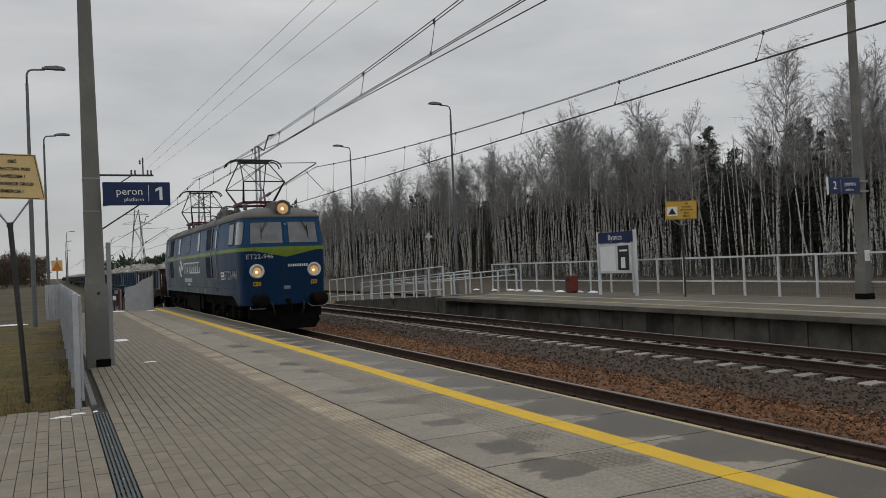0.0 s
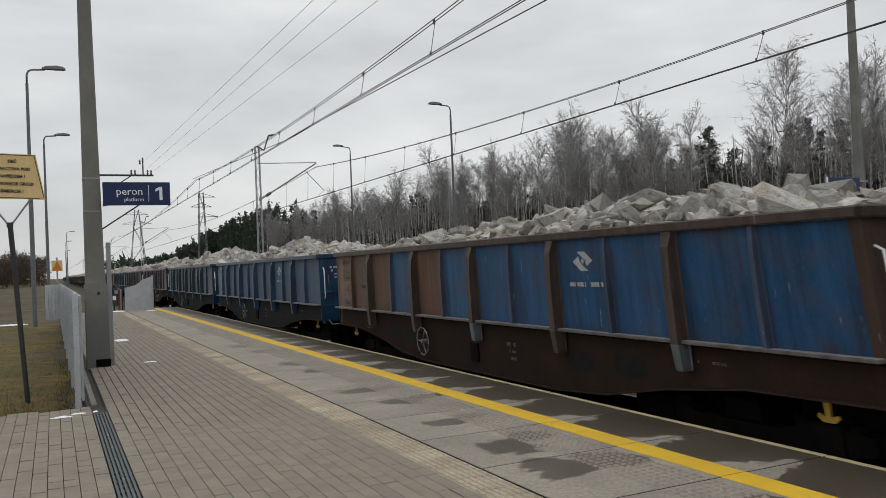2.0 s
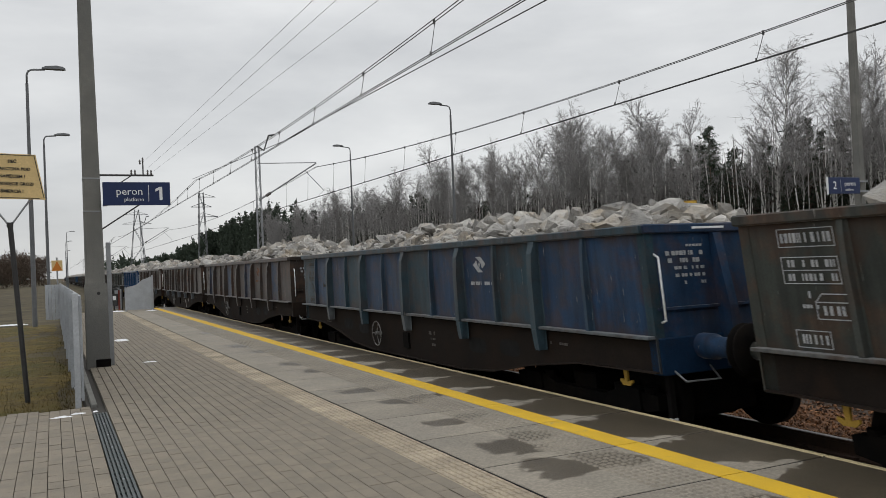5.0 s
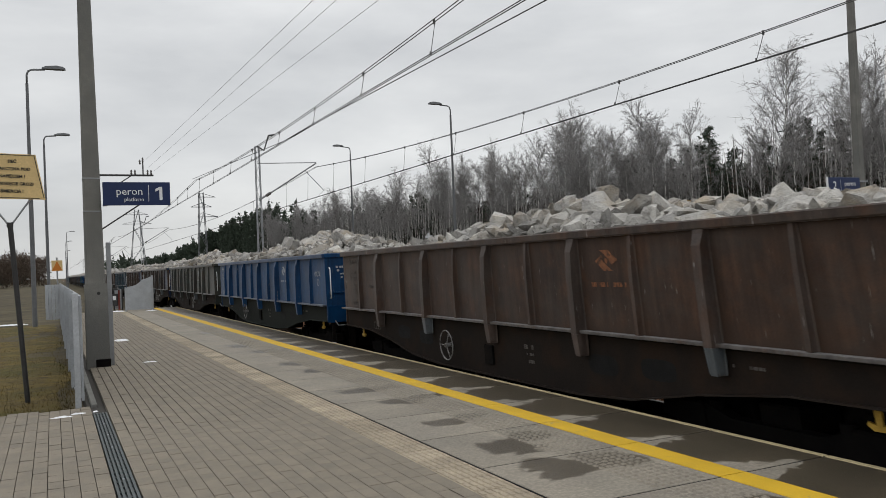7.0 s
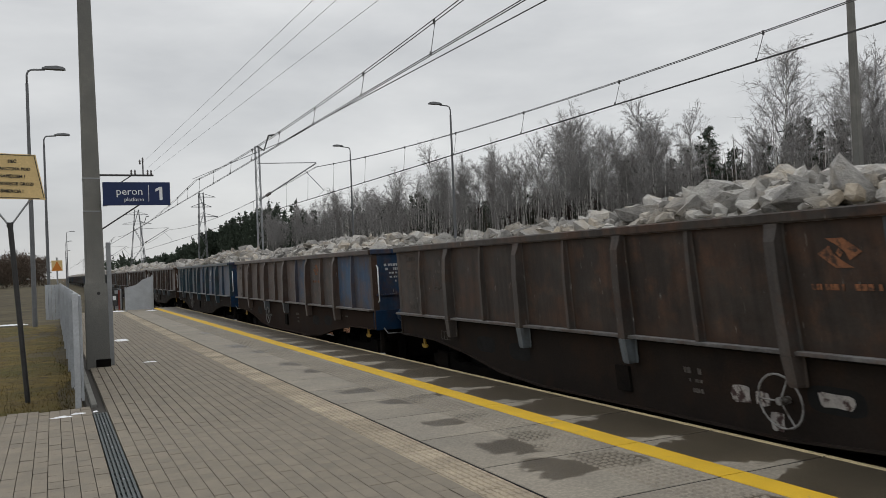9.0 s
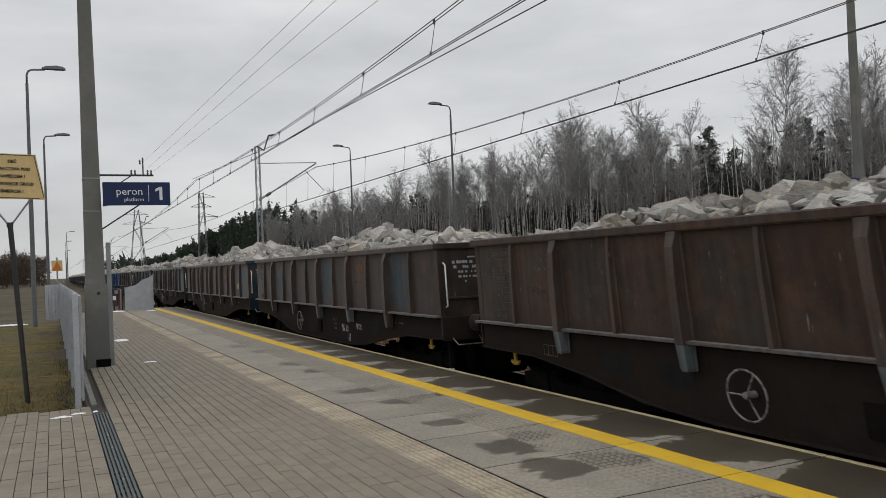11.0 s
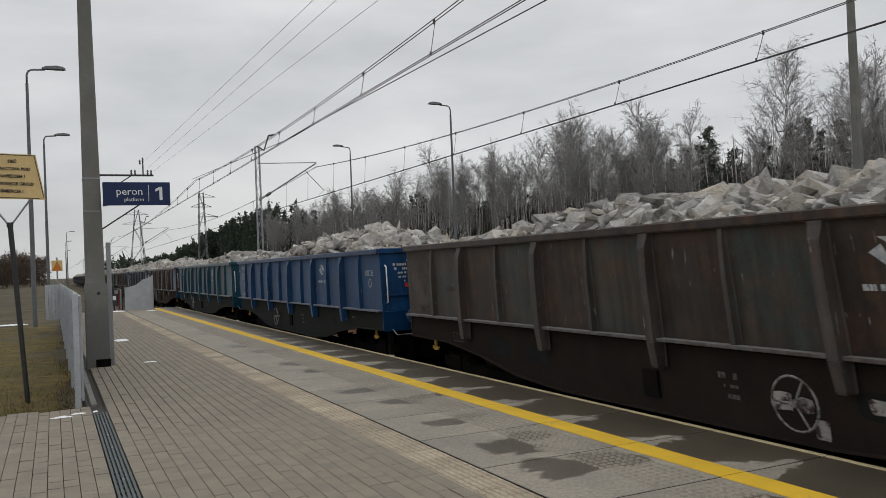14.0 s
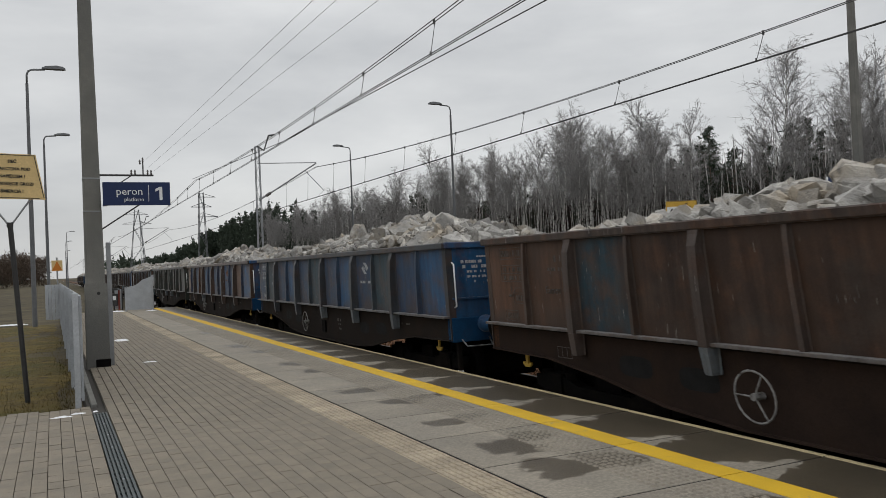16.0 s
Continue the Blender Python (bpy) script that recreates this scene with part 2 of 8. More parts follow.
weather(WAGON)
WAGON.node_tree.nodes["Principled BSDF"].inputs["Sheen Weight"].default_value = 0.30
WAGON.node_tree.nodes["Principled BSDF"].inputs["Sheen Roughness"].default_value = 0.35
SOLE = mat("sole_bar_grime", (1, 1, 1), 0.85, var=0.3, scale=2.0, fine=45, bump=0.12, spec=0.1, use_obj=True, spots=((0.03, 0.018, 0.012), 2.2, 0.5, 0.16))
REDP = mat("red_mark_paint", (0.42, 0.03, 0.02), 0.6, var=0.15)
NOTICE = mat("yellowed_paper", (0.42, 0.36, 0.24), 0.85, var=0.2, scale=12)
DIMMARK = mat("worn_stencil", (0.095, 0.085, 0.075), 0.8, var=0.3, scale=14, spots=((0.05, 0.042, 0.036), 20, 0.48, 0.12))
FOOTG = mat("post_foot_grey", (0.22, 0.215, 0.205), 0.75, var=0.3, scale=9, spots=((0.06, 0.05, 0.042), 12, 0.5, 0.12))
WMARK = mat("stencil_white", (0.36, 0.37, 0.38), 0.7, var=0.2, scale=14, spots=((0.15, 0.17, 0.2), 30, 0.55, 0.12))
OMARK = mat("stencil_orange", (0.20, 0.085, 0.04), 0.75, var=0.35, scale=14, spots=((0.05, 0.03, 0.022), 16, 0.5, 0.12))
SCRAWL = mat("faint_scrawl_paint", (0.085, 0.115, 0.135), 0.8, var=0.3, scale=9, spots=((0.03, 0.05, 0.065), 18, 0.5, 0.15))
ORANGE = mat("sign_orange", (0.6, 0.2, 0.03), 0.5, var=0.08)
HOOKY = mat("hook_yellow", (0.42, 0.26, 0.04), 0.6, var=0.25, scale=12)
STONE = mat("quarried_limestone", (0.345, 0.333, 0.308), 0.92, var=0.28, scale=4, fine=26, bump=0.9, rand=0.35, tint=(0.33, 0.285, 0.225), spots=((0.15, 0.14, 0.125), 7.0, 0.56, 0.12))
STONE_I = mat("quarried_limestone_joined", (0.345, 0.333, 0.308), 0.92, var=0.28, scale=4, fine=26, bump=0.9, island=0.42, tint=(0.33, 0.285, 0.225), spots=((0.15, 0.14, 0.125), 7.0, 0.56, 0.12))
WIREM = mat("wire_copper_dark", (0.10, 0.10, 0.10), 0.6, metal=0.5, var=0.1)
BIRCH = mat("birch_bark", (0.52, 0.51, 0.48), 0.85, var=0.2, scale=3, fine=18, spots=((0.05, 0.045, 0.04), 5.0, 0.52, 0.06))
TWIG = mat("bare_twigs", (0.275, 0.265, 0.258), 0.9, var=0.25, scale=2)
DEADW = mat("dead_brown_twigs", (0.046, 0.033, 0.029), 0.95, var=0.4, scale=1.1, bump=0.0)
BRUSH = mat("brown_brush", (0.085, 0.062, 0.045), 0.95, var=0.35, scale=2)
PINEB = mat("pine_bark", (0.14, 0.105, 0.08), 0.95, var=0.3, scale=4)
NEEDLE = mat("pine_needles", (0.043, 0.058, 0.040), 0.9, var=0.35, scale=1.2, bump=0.0, rand=0.25)
BOXR = mat("grit_box_red", (0.16, 0.035, 0.025), 0.6, var=0.2, scale=4)
LAMPG = glow("headlamp_lens", (0.75, 0.45, 0.2), 0.26)
BULB = glow("headlamp_bulb", (1.0, 0.80, 0.5), 1.1)
CHROME = mat("lamp_reflector", (0.62, 0.40, 0.2), 0.2, metal=0.9, var=0.1)


# ---------------------------------------------------------------- mesh tools
class Shape:
    """Collects faces and makes them one mesh."""

    def __init__(self):
        self.v, self.f, self.s = [], [], []

    def add(self, verts, faces, smooth=False):
        o = len(self.v)
        self.v += [tuple(p) for p in verts]
        self.f += [tuple(i + o for i in f) for f in faces]
        self.s += [smooth] * len(faces)
        return self

    def box(self, x0, x1, y0, y1, z0, z1, c=0.0):
        if c <= 0:
            vs = [(x, y, z) for z in (z0, z1) for y in (y0, y1) for x in (x0, x1)]
            return self.add(vs, [(0, 2, 3, 1), (4, 5, 7, 6), (0, 1, 5, 4), (2, 6, 7, 3), (0, 4, 6, 2), (1, 3, 7, 5)])
        vs = []
        ring = lambda i, z: [(x0 + i, y0 + i, z), (x1 - i, y0 + i, z), (x1 - i, y1 - i, z), (x0 + i, y1 - i, z)]
        for i, z in ((c, z0), (0, z0 + c), (0, z1 - c), (c, z1)):
            vs += ring(i, z)
        fs = [(3, 2, 1, 0), (12, 13, 14, 15)]
        for k in range(3):
            for j in range(4):
                a, b = 4 * k + j, 4 * k + (j + 1) % 4
                fs.append((a, b, b + 4, a + 4))
        return self.add(vs, fs)

    def rod(self, p, q, r, n=8, r2=None, caps=True):
        p, q = Vector(p), Vector(q)
        d = (q - p)
        if d.length < 1e-6:
            return self
        a = d.normalized().orthogonal().normalized()
        b = d.normalized().cross(a)
        r2 = r if r2 is None else r2
        vs = [p + (a * math.cos(t) + b * math.sin(t)) * r for t in [2 * math.pi * i / n for i in range(n)]]
        vs += [q + (a * math.cos(t) + b * math.sin(t)) * r2 for t in [2 * math.pi * i / n for i in range(n)]]
        self.add(vs, [(i, (i + 1) % n, n + (i + 1) % n, n + i) for i in range(n)], n > 5)
        if caps:
            self.add(vs, [tuple(range(n - 1, -1, -1)), tuple(range(n, 2 * n))])
        return self

    def path(self, pts, r, n=6):
        """One bent tube through the points, its rings mitred at the bends."""
        pts = [Vector(p) for p in pts]
        dirs = [(q - p).normalized() for p, q in zip(pts, pts[1:])]
        side = dirs[0].orthogonal().normalized()
        vs, last = [], len(pts) - 1
        for i, p in enumerate(pts):
            d = dirs[min(i, last - 1)] if i in (0, last) else (dirs[i - 1] + dirs[i])
            d = d.normalized() if d.length > 1e-4 else dirs[i - 1]
            side = (side - d * side.dot(d))
            side = side.normalized() if side.length > 1e-4 else d.orthogonal().normalized()
            b = d.cross(side)
            vs += [p + (side * math.cos(t) + b * math.sin(t)) * r for t in [2 * math.pi * j / n for j in range(n)]]
        fs = [(i * n + j, i * n + (j + 1) % n, i * n + n + (j + 1) % n, i * n + n + j) for i in range(last) for j in range(n)]
        self.add(vs, fs, n > 4)
        o = len(self.v) - len(vs)
        self.f += [tuple(o + j for j in range(n - 1, -1, -1)), tuple(o + last * n + j for j in range(n))]
        self.s += [False, False]
        return self

    def lathe(self, prof, origin, axis="z", n=16):
        """prof: (radius, height) pairs turned about an axis through origin."""
        vs = []
        for r, h in prof:
            for i in range(n):
                t = 2 * math.pi * i / n
                a, b = r * math.cos(t), r * math.sin(t)
                p = {"z": (a, b, h), "y": (a, h, b), "x": (h, a, b)}[axis]
                vs.append(tuple(o + c for o, c in zip(origin, p)))
        fs = []
        for k in range(len(prof) - 1):
            for i in range(n):
                j = (i + 1) % n
                fs.append((k * n + i, k * n + j, k * n + n + j, k * n + n + i))
        self.add(vs, fs, True)
        self.add(vs, [tuple(range(n)), tuple(range((len(prof) - 1) * n, len(prof) * n))])
        return self

    def prism(self, poly, axis, a, b):
        """A 2D polygon pushed along an axis from a to b (poly in the other two axes, in xyz order)."""
        put = {"x": lambda u, v, w: (w, u, v), "y": lambda u, v, w: (u, w, v), "z": lambda u, v, w: (u, v, w)}[axis]
        n = len(poly)
        vs = [put(u, v, a) for u, v in poly] + [put(u, v, b) for u, v in poly]
        return self.add(vs, [tuple(range(n - 1, -1, -1)), tuple(range(n, 2 * n))] + [(i, (i + 1) % n, n + (i + 1) % n, n + i) for i in range(n)])

    def mesh(self, name, material):
        me = bpy.data.meshes.new(name)
        me.from_pydata(self.v, [], self.f)
        me.polygons.foreach_set("use_smooth", self.s)
        for m in (material if isinstance(material, (list, tuple)) else [material]):
            me.materials.append(m)
        bm = bmesh.new()
        bm.from_mesh(me)
        if len(bm.faces) < 40000:
            bmesh.ops.recalc_face_normals(bm, faces=bm.faces)
        bm.to_mesh(me)
        bm.free()
        return me


def obj(name, shape, material, parent=None, label="", m=None):
    me = shape if isinstance(shape, bpy.types.Mesh) else shape.mesh(name, material)
    ob = new(name, me)
    if parent is not None:
        ob.parent = parent
    if m is not None:
        ob.matrix_basis = m
    if label:
        ob["label"] = label
    return ob


def thing(name, label, category, m=None, group="", kind=""):
    e = new(name)
    e.empty_display_size = 0.2
    if m is not None:
        e.matrix_basis = m
    return tagged(e, label, category, group, kind)


def text_mesh(name, body, size, material, spacing=1.0, align="CENTER", bold=0.0):
    """Lettering in the x-z plane, facing -y, centred on its origin."""
    cu = bpy.data.curves.new(name, "FONT")
    cu.body, cu.size, cu.extrude, cu.resolution_u = body, size, 0.002, 2
    cu.offset = bold
    cu.align_x, cu.align_y, cu.space_character = align, "CENTER", spacing
    tmp = new("lettering", cu)
    dg = bpy.context.evaluated_depsgraph_get()
    me = bpy.data.meshes.new_from_object(tmp.evaluated_get(dg))
    bpy.data.objects.remove(tmp)
    bpy.data.curves.remove(cu)
    me.name = name
    me.transform(pose(0, 0, 0, 90, 0, 0))
    me.materials.clear()
    me.materials.append(material)
    return me


# ---------------------------------------------------------------- ground, tracks
def build_ground():
    xs = [-900, -400, -200, -100, -60, -30, -15, -8, -4, -2, -1, -0.4, 0.2, 0.5, 4.4, 4.6, 9.3, 14.2, 19.2, 21, 24, 28, 34, 42, 60, 90, 160, 300, 600, 1200]
    ys = [-300, -100, -40, -15, -5, 0, 3, 6, 9, 12, 15, 18, 22, 26, 30, 34, 38, 44, 52, 62, 75, 95, 120, 160, 220, 320, 500, 900, 2000, 4000]
    vs, fs = [], []
    for y in ys:
        for x in xs:
            if x <= 0.25:
                z = -0.07 - 0.5 * min(1, max(0, (y - 14) / 40)) - 0.3 * min(1, max(0, (-x - 1) / 10))
                z += 0.05 * noise.noise(Vector((x * 0.4, y * 0.3, 0)))
            elif x < 4.65:
                z = -0.45 if y < 37 else -0.55
            elif x < 19.1:
                z = -0.95
            else:
                z = -0.62 + 0.12 * noise.noise(Vector((x * 0.15, y * 0.15, 2)))
            vs.append((x, y, z))
    n = len(xs)
    for j in range(len(ys) - 1):
        for i in range(n - 1):
            fs.append((j * n + i, j * n + i + 1, j * n + n + i + 1, j * n + n + i))
    fv = [(x, y, -0.47 + 0.1 * noise.noise(Vector((x * 0.3, y * 0.3, 5)))) for y in range(-40, 260, 3) for x in range(20, 84, 3)]
    nx = len(range(20, 84, 3))
    ff = [(j * nx + i, j * nx + i + 1, j * nx + nx + i + 1, j * nx + nx + i) for j in range(len(fv) // nx - 1) for i in range(nx - 1)]
    tagged(obj("woodland_floor", Shape().add(fv, ff, True), FLOORW), "brown leaf litter and low growth before the woods", "ground", kind="structure")
    g = obj("ground", Shape().add(vs, fs, True), GROUND)
    tagged(g, "dry winter grass and sandy soil reaching the woods", "ground", kind="structure")


def build_track(cx, name, near):
    t = thing(name, "railway track with steel rails on concrete sleepers", "track", kind="structure")
    for side in (-0.75, 0.75):
        x = cx + side
        web = Shape()
        prof = [(-0.075, -0.172), (0.075, -0.172), (0.075, -0.16), (0.012, -0.135), (0.012, -0.04), (0.036, -0.03), (0.036, -0.008), (-0.036, -0.008), (-0.036, -0.03), (-0.012, -0.04), (-0.012, -0.135), (-0.075, -0.16)]
        web.prism([(x + a, RAIL + b) for a, b in prof], "y", -60, 900)
        r = obj("rail", web, RAILWEB, t)
        head = Shape().prism([(x - 0.035, RAIL - 0.012), (x + 0.035, RAIL - 0.012), (x + 0.03, RAIL), (x - 0.03, RAIL)], "y", -60, 900)
        obj("running_surface", head, RAILTOP, r, "polished steel rail head")
    sl = Shape()
    sl.prism([(-1.25, -0.35), (1.25, -0.35), (1.25, -0.2), (1.2, -0.185), (0.6, -0.185), (0.4, -0.21), (-0.4, -0.21), (-0.6, -0.185), (-1.2, -0.185), (-1.25, -0.2)], "y", -0.12, 0.12)
    me = sl.mesh("sleeper", SLEEP)
    for k in range(110):
        obj("sleeper", me, None, t, m=pose(cx + random.uniform(-0.02, 0.02), -4 + 0.6 * k, RAIL, 0, 0, random.uniform(-0.6, 0.6)))
    far = Shape()
    for k in range(110, 500):
        y = -4 + 0.6 * k
        far.box(cx - 1.25, cx + 1.25, y - 0.12, y + 0.12, RAIL - 0.3, RAIL - 0.19)
    tagged(obj("far_sleepers", far, SLEEP, t), kind="stuff")
    clips = Shape()
    for k in range(90):
        y = -4 + 0.6 * k
        for s in (-0.75, 0.75):
            for d in (-0.1, 0.1):
                clips.box(cx + s + d - 0.03, cx + s + d + 0.03, y - 0.06, y + 0.06, RAIL - 0.185, RAIL - 0.135)
    tagged(obj("rail_clips", clips, RAILWEB, t), kind="stuff")


def stones(n, xf, yf, zf, size, seed):
    """n small irregular stones as one shape of flat-sided lumps."""
    rng = np.random.default_rng(seed)
    base = np.array([(1, 0, 0), (-1, 0, 0), (0, 1, 0), (0, -1, 0), (0, 0, 1), (0, 0, -1)], float)
    faces = np.array([(0, 2, 4), (2, 1, 4), (1, 3, 4), (3, 0, 4), (2, 0, 5), (1, 2, 5), (3, 1, 5), (0, 3, 5)])
    s = Shape()
    vs, fs = [], []
    for i in range(n):
        q = rng.normal(size=(3, 3))
        rot, _ = np.linalg.qr(q)
        sc = size * rng.uniform(0.5, 1.25) * np.array([1, rng.uniform(0.6, 1), rng.uniform(0.45, 0.8)])
        p = base * rng.uniform(0.7, 1.25, (6, 1)) * sc @ rot
        x, y = xf(rng), yf(rng)
        p += np.array([x, y, zf(x, y)])
        o = len(vs)
        vs += [tuple(v) for v in p]
        fs += [tuple(f + o) for f in faces]
    s.add(vs, fs)
    return s


def bed_z(x):
    if x < 9.0:
        return RAIL - 0.222 - 0.02 * max(0, x - 7.6)
    return RAIL - 0.222 - 0.03 * max(0, 10.6 - x)


def build_ballast():
    rng = np.random.default_rng(4)
    for name, x0, x1, m, lab in (("ballast_brown", 4.72, 9.35, BALL_R, "rust-stained crushed stone ballast beside the near track"), ("ballast_grey", 9.35, 14.02, BALL_G, "dark grey crushed stone ballast of the far track")):
        xs = np.arange(x0, x1 + 0.01, 0.09)
        xs[-1] = x1
        ys = np.concatenate([np.arange(-8, 45, 0.16), np.arange(45, 130, 1.5), np.arange(130, 900, 30)])
        vs, fs = [], []
        for y in ys:
            for x in xs:
                vs.append((x + (0.02 * rng.normal() if x0 < x < x1 else 0), y, bed_z(x) + 0.016 * rng.normal()))
        n = len(xs)
        for j in range(len(ys) - 1):
            for i in range(n - 1):
                fs.append((j * n + i, j * n + i + 1, j * n + n + i + 1, j * n + n + i))
        b = obj(name, Shape().add(vs, fs), m)
        tagged(b, lab, "ballast", kind="structure")
        lo, hi, cnt = (7.05, 9.6, 15000) if m is BALL_R else (9.1, 13.9, 15000)
        depth = lambda r: 2.5 + 34 * r.random() ** 1.7
        s = stones(cnt, lambda r: r.uniform(lo, hi), depth, lambda x, y: bed_z(x) + 0.012, 0.032, 11 if m is BALL_R else 12)
        tagged(obj("ballast_stones", s, m), lab.replace("ballast", "ballast stones"), "ballast", kind="stuff")
    sh = Shape()
    sh.add([(4.72, 37, RAIL - 0.2), (4.72, 900, RAIL - 0.2), (3.6, 900, -0.98), (3.6, 37, -0.98)], [(0, 1, 2, 3)])
    sh.add([(14.02, 31, RAIL - 0.2), (14.02, 900, RAIL - 0.2), (15.4, 900, -0.98), (15.4, 31, -0.98)], [(0, 1, 2, 3)])
    tagged(obj("ballast_shoulder", sh, BALL_G), "sloping grey ballast shoulder beyond the platforms", "ballast", kind="structure")


build_ground()
build_track(T1, "track_near", True)
build_track(T2, "track_far", False)
build_ballast()


# ---------------------------------------------------------------- platform with paving
def wet_material():
    """Concrete edge slab: damp beyond the yellow line but dry along the slab joints, with puddle stains inside it."""
    m = CONC.copy()
    m.name = "concrete_slab_wet"
    nt = m.node_tree
    b = nt.nodes["Principled BSDF"]
    src = b.inputs["Base Color"].links[0].from_socket
    rsrc = b.inputs["Roughness"].links[0].from_socket
    geo = nt.nodes.new("ShaderNodeNewGeometry")

    def mn(op, *vals, clamp=False):
        n = nt.nodes.new("ShaderNodeMath")
        n.operation, n.use_clamp = op, clamp
        for i, v in enumerate(vals):
            if isinstance(v, (int, float)):
                n.inputs[i].default_value = v
            else:
                nt.links.new(v, n.inputs[i])
        return n.outputs[0]

    def span(v, a, c, lo=0.0, hi=1.0):
        r = nt.nodes.new("ShaderNodeMapRange")
        for i, q in enumerate((a, c, lo, hi)):
            r.inputs[i + 1].default_value = q
        nt.links.new(v, r.inputs[0])
        return r.outputs[0]

    def clouds(scale, detail, dist=0.0):
        mp = nt.nodes.new("ShaderNodeMapping")
        mp.inputs["Scale"].default_value = scale
        nt.links.new(geo.outputs["Position"], mp.inputs[0])
        n = nt.nodes.new("ShaderNodeTexNoise")
        n.inputs["Scale"].default_value, n.inputs["Detail"].default_value, n.inputs["Distortion"].default_value = 1.0, detail, dist
        nt.links.new(mp.outputs[0], n.inputs["Vector"])
        return n.outputs
    sep = nt.nodes.new("ShaderNodeSeparateXYZ")
    nt.links.new(geo.outputs["Position"], sep.inputs[0])
    X, Y, _ = sep.outputs
    ragged = mn("SUBTRACT", clouds((3.2, 4.2, 1.0), 5, 0.6)[0], 0.5)
    broad = mn("SUBTRACT", clouds((0.9, 0.6, 1.0), 2)[0], 0.5)
    # how far from the nearest joint between two slabs, 0 at the joint, 0.5 in the middle of a slab
    u = mn("FRACT", mn("DIVIDE", mn("SUBTRACT", Y, 3.9257 - 1.0463 * 40), 1.0463))
    mid = mn("SUBTRACT", 0.5, mn("ABSOLUTE", mn("SUBTRACT", u, 0.5)))
    # damp strip towards the edge: dry tongues reach out from the line along every joint
    reach = span(X, 3.9, 4.66, 0.05, 0.42)
    strip = mn("ADD", mn("SUBTRACT", mn("ADD", mid, reach), 0.27), mn("MULTIPLY", ragged, 0.55))
    beyond = span(X, 3.80, 3.82)
    strip = mn("MULTIPLY", mn("ADD", strip, mn("MULTIPLY", broad, 0.25)), beyond)
    # single puddle stains: middle and half sizes in metres
    field = strip
    for cx, cy, rx, ry in ((3.10, 5.42, 0.26, 0.30), (3.36, 5.62, 0.20, 0.22), (3.06, 4.66, 0.26, 0.30), (3.44, 4.70, 0.27, 0.27), (3.12, 6.58, 0.25, 0.16), (3.36, 6.72, 0.16, 0.12), (3.22, 8.86, 0.42, 0.20), (3.20, 7.84, 0.32, 0.20), (3.52, 7.98, 0.22, 0.12),
                           (3.2, 12.0, 0.25, 0.30), (3.22, 10.95, 0.22, 0.24), (3.35, 14.2, 0.35, 0.30), (3.1, 15.6, 0.25, 0.35), (3.4, 17.4, 0.3, 0.3), (3.3, 19.6, 0.3, 0.4), (3.45, 3.3, 0.3, 0.25)):
        dx = mn("DIVIDE", mn("SUBTRACT", X, cx), rx)
        dy = mn("DIVIDE", mn("SUBTRACT", Y, cy), ry)
        r = mn("SQRT", mn("ADD", mn("MULTIPLY", dx, dx), mn("MULTIPLY", dy, dy)))
        spot = mn("ADD", mn("MULTIPLY", mn("SUBTRACT", 1.0, r), 0.22), mn("MULTIPLY", ragged, 0.45))
        field = mn("MAXIMUM", field, spot)
    wet = span(field, 0.0, 0.035)
    mx = nt.nodes.new("ShaderNodeMix")
    mx.data_type, mx.blend_type = "RGBA", "MULTIPLY"
    nt.links.new(wet, mx.inputs[0])
    nt.links.new(src, mx.inputs[6])
    mx.inputs[7].default_value = (0.36, 0.33, 0.285, 1)
    # wet depth is uneven
    mv = nt.nodes.new("ShaderNodeVectorMath")
    mv.operation = "SCALE"
    nt.links.new(mx.outputs[2], mv.inputs[0])
    # fine cast stipple
    vor = nt.nodes.new("ShaderNodeTexVoronoi")
    vor.inputs["Scale"].default_value = 42
    nt.links.new(geo.outputs["Position"], vor.inputs["Vector"])
    tone = mn("MULTIPLY", span(vor.outputs["Distance"], 0.1, 0.75, 1.10, 0.82), span(field, 0.0, 0.35, 1.05, 0.86))
    nt.links.new(tone, mv.inputs["Scale"])
    nt.links.new(mv.outputs[0], b.inputs["Base Color"])
    mr = nt.nodes.new("ShaderNodeMix")
    nt.links.new(wet, mr.inputs[0])
    nt.links.new(rsrc, mr.inputs[2])
    mr.inputs[3].default_value = 0.34
    nt.links.new(mr.outputs[0], b.inputs["Roughness"])
    return m


WETC = wet_material()


def paver_mesh(lx, ly, mtl, c=0.004, name="brick"):
    s = Shape()
    a, b = lx / 2, ly / 2
    vs = [(-a, -b, -0.04), (a, -b, -0.04), (a, b, -0.04), (-a, b, -0.04), (-a, -b, -c), (a, -b, -c), (a, b, -c), (-a, b, -c), (-a + c, -b + c, 0), (a - c, -b + c, 0), (a - c, b - c, 0), (-a + c, b - c, 0)]
    fs = [(8, 9, 10, 11)]
    for k in (0, 4):
        for j in range(4):
            fs.append((k + j, k + (j + 1) % 4, k + 4 + (j + 1) % 4, k + 4 + j))
    s.add(vs, fs)
    return s.mesh(name, mtl)


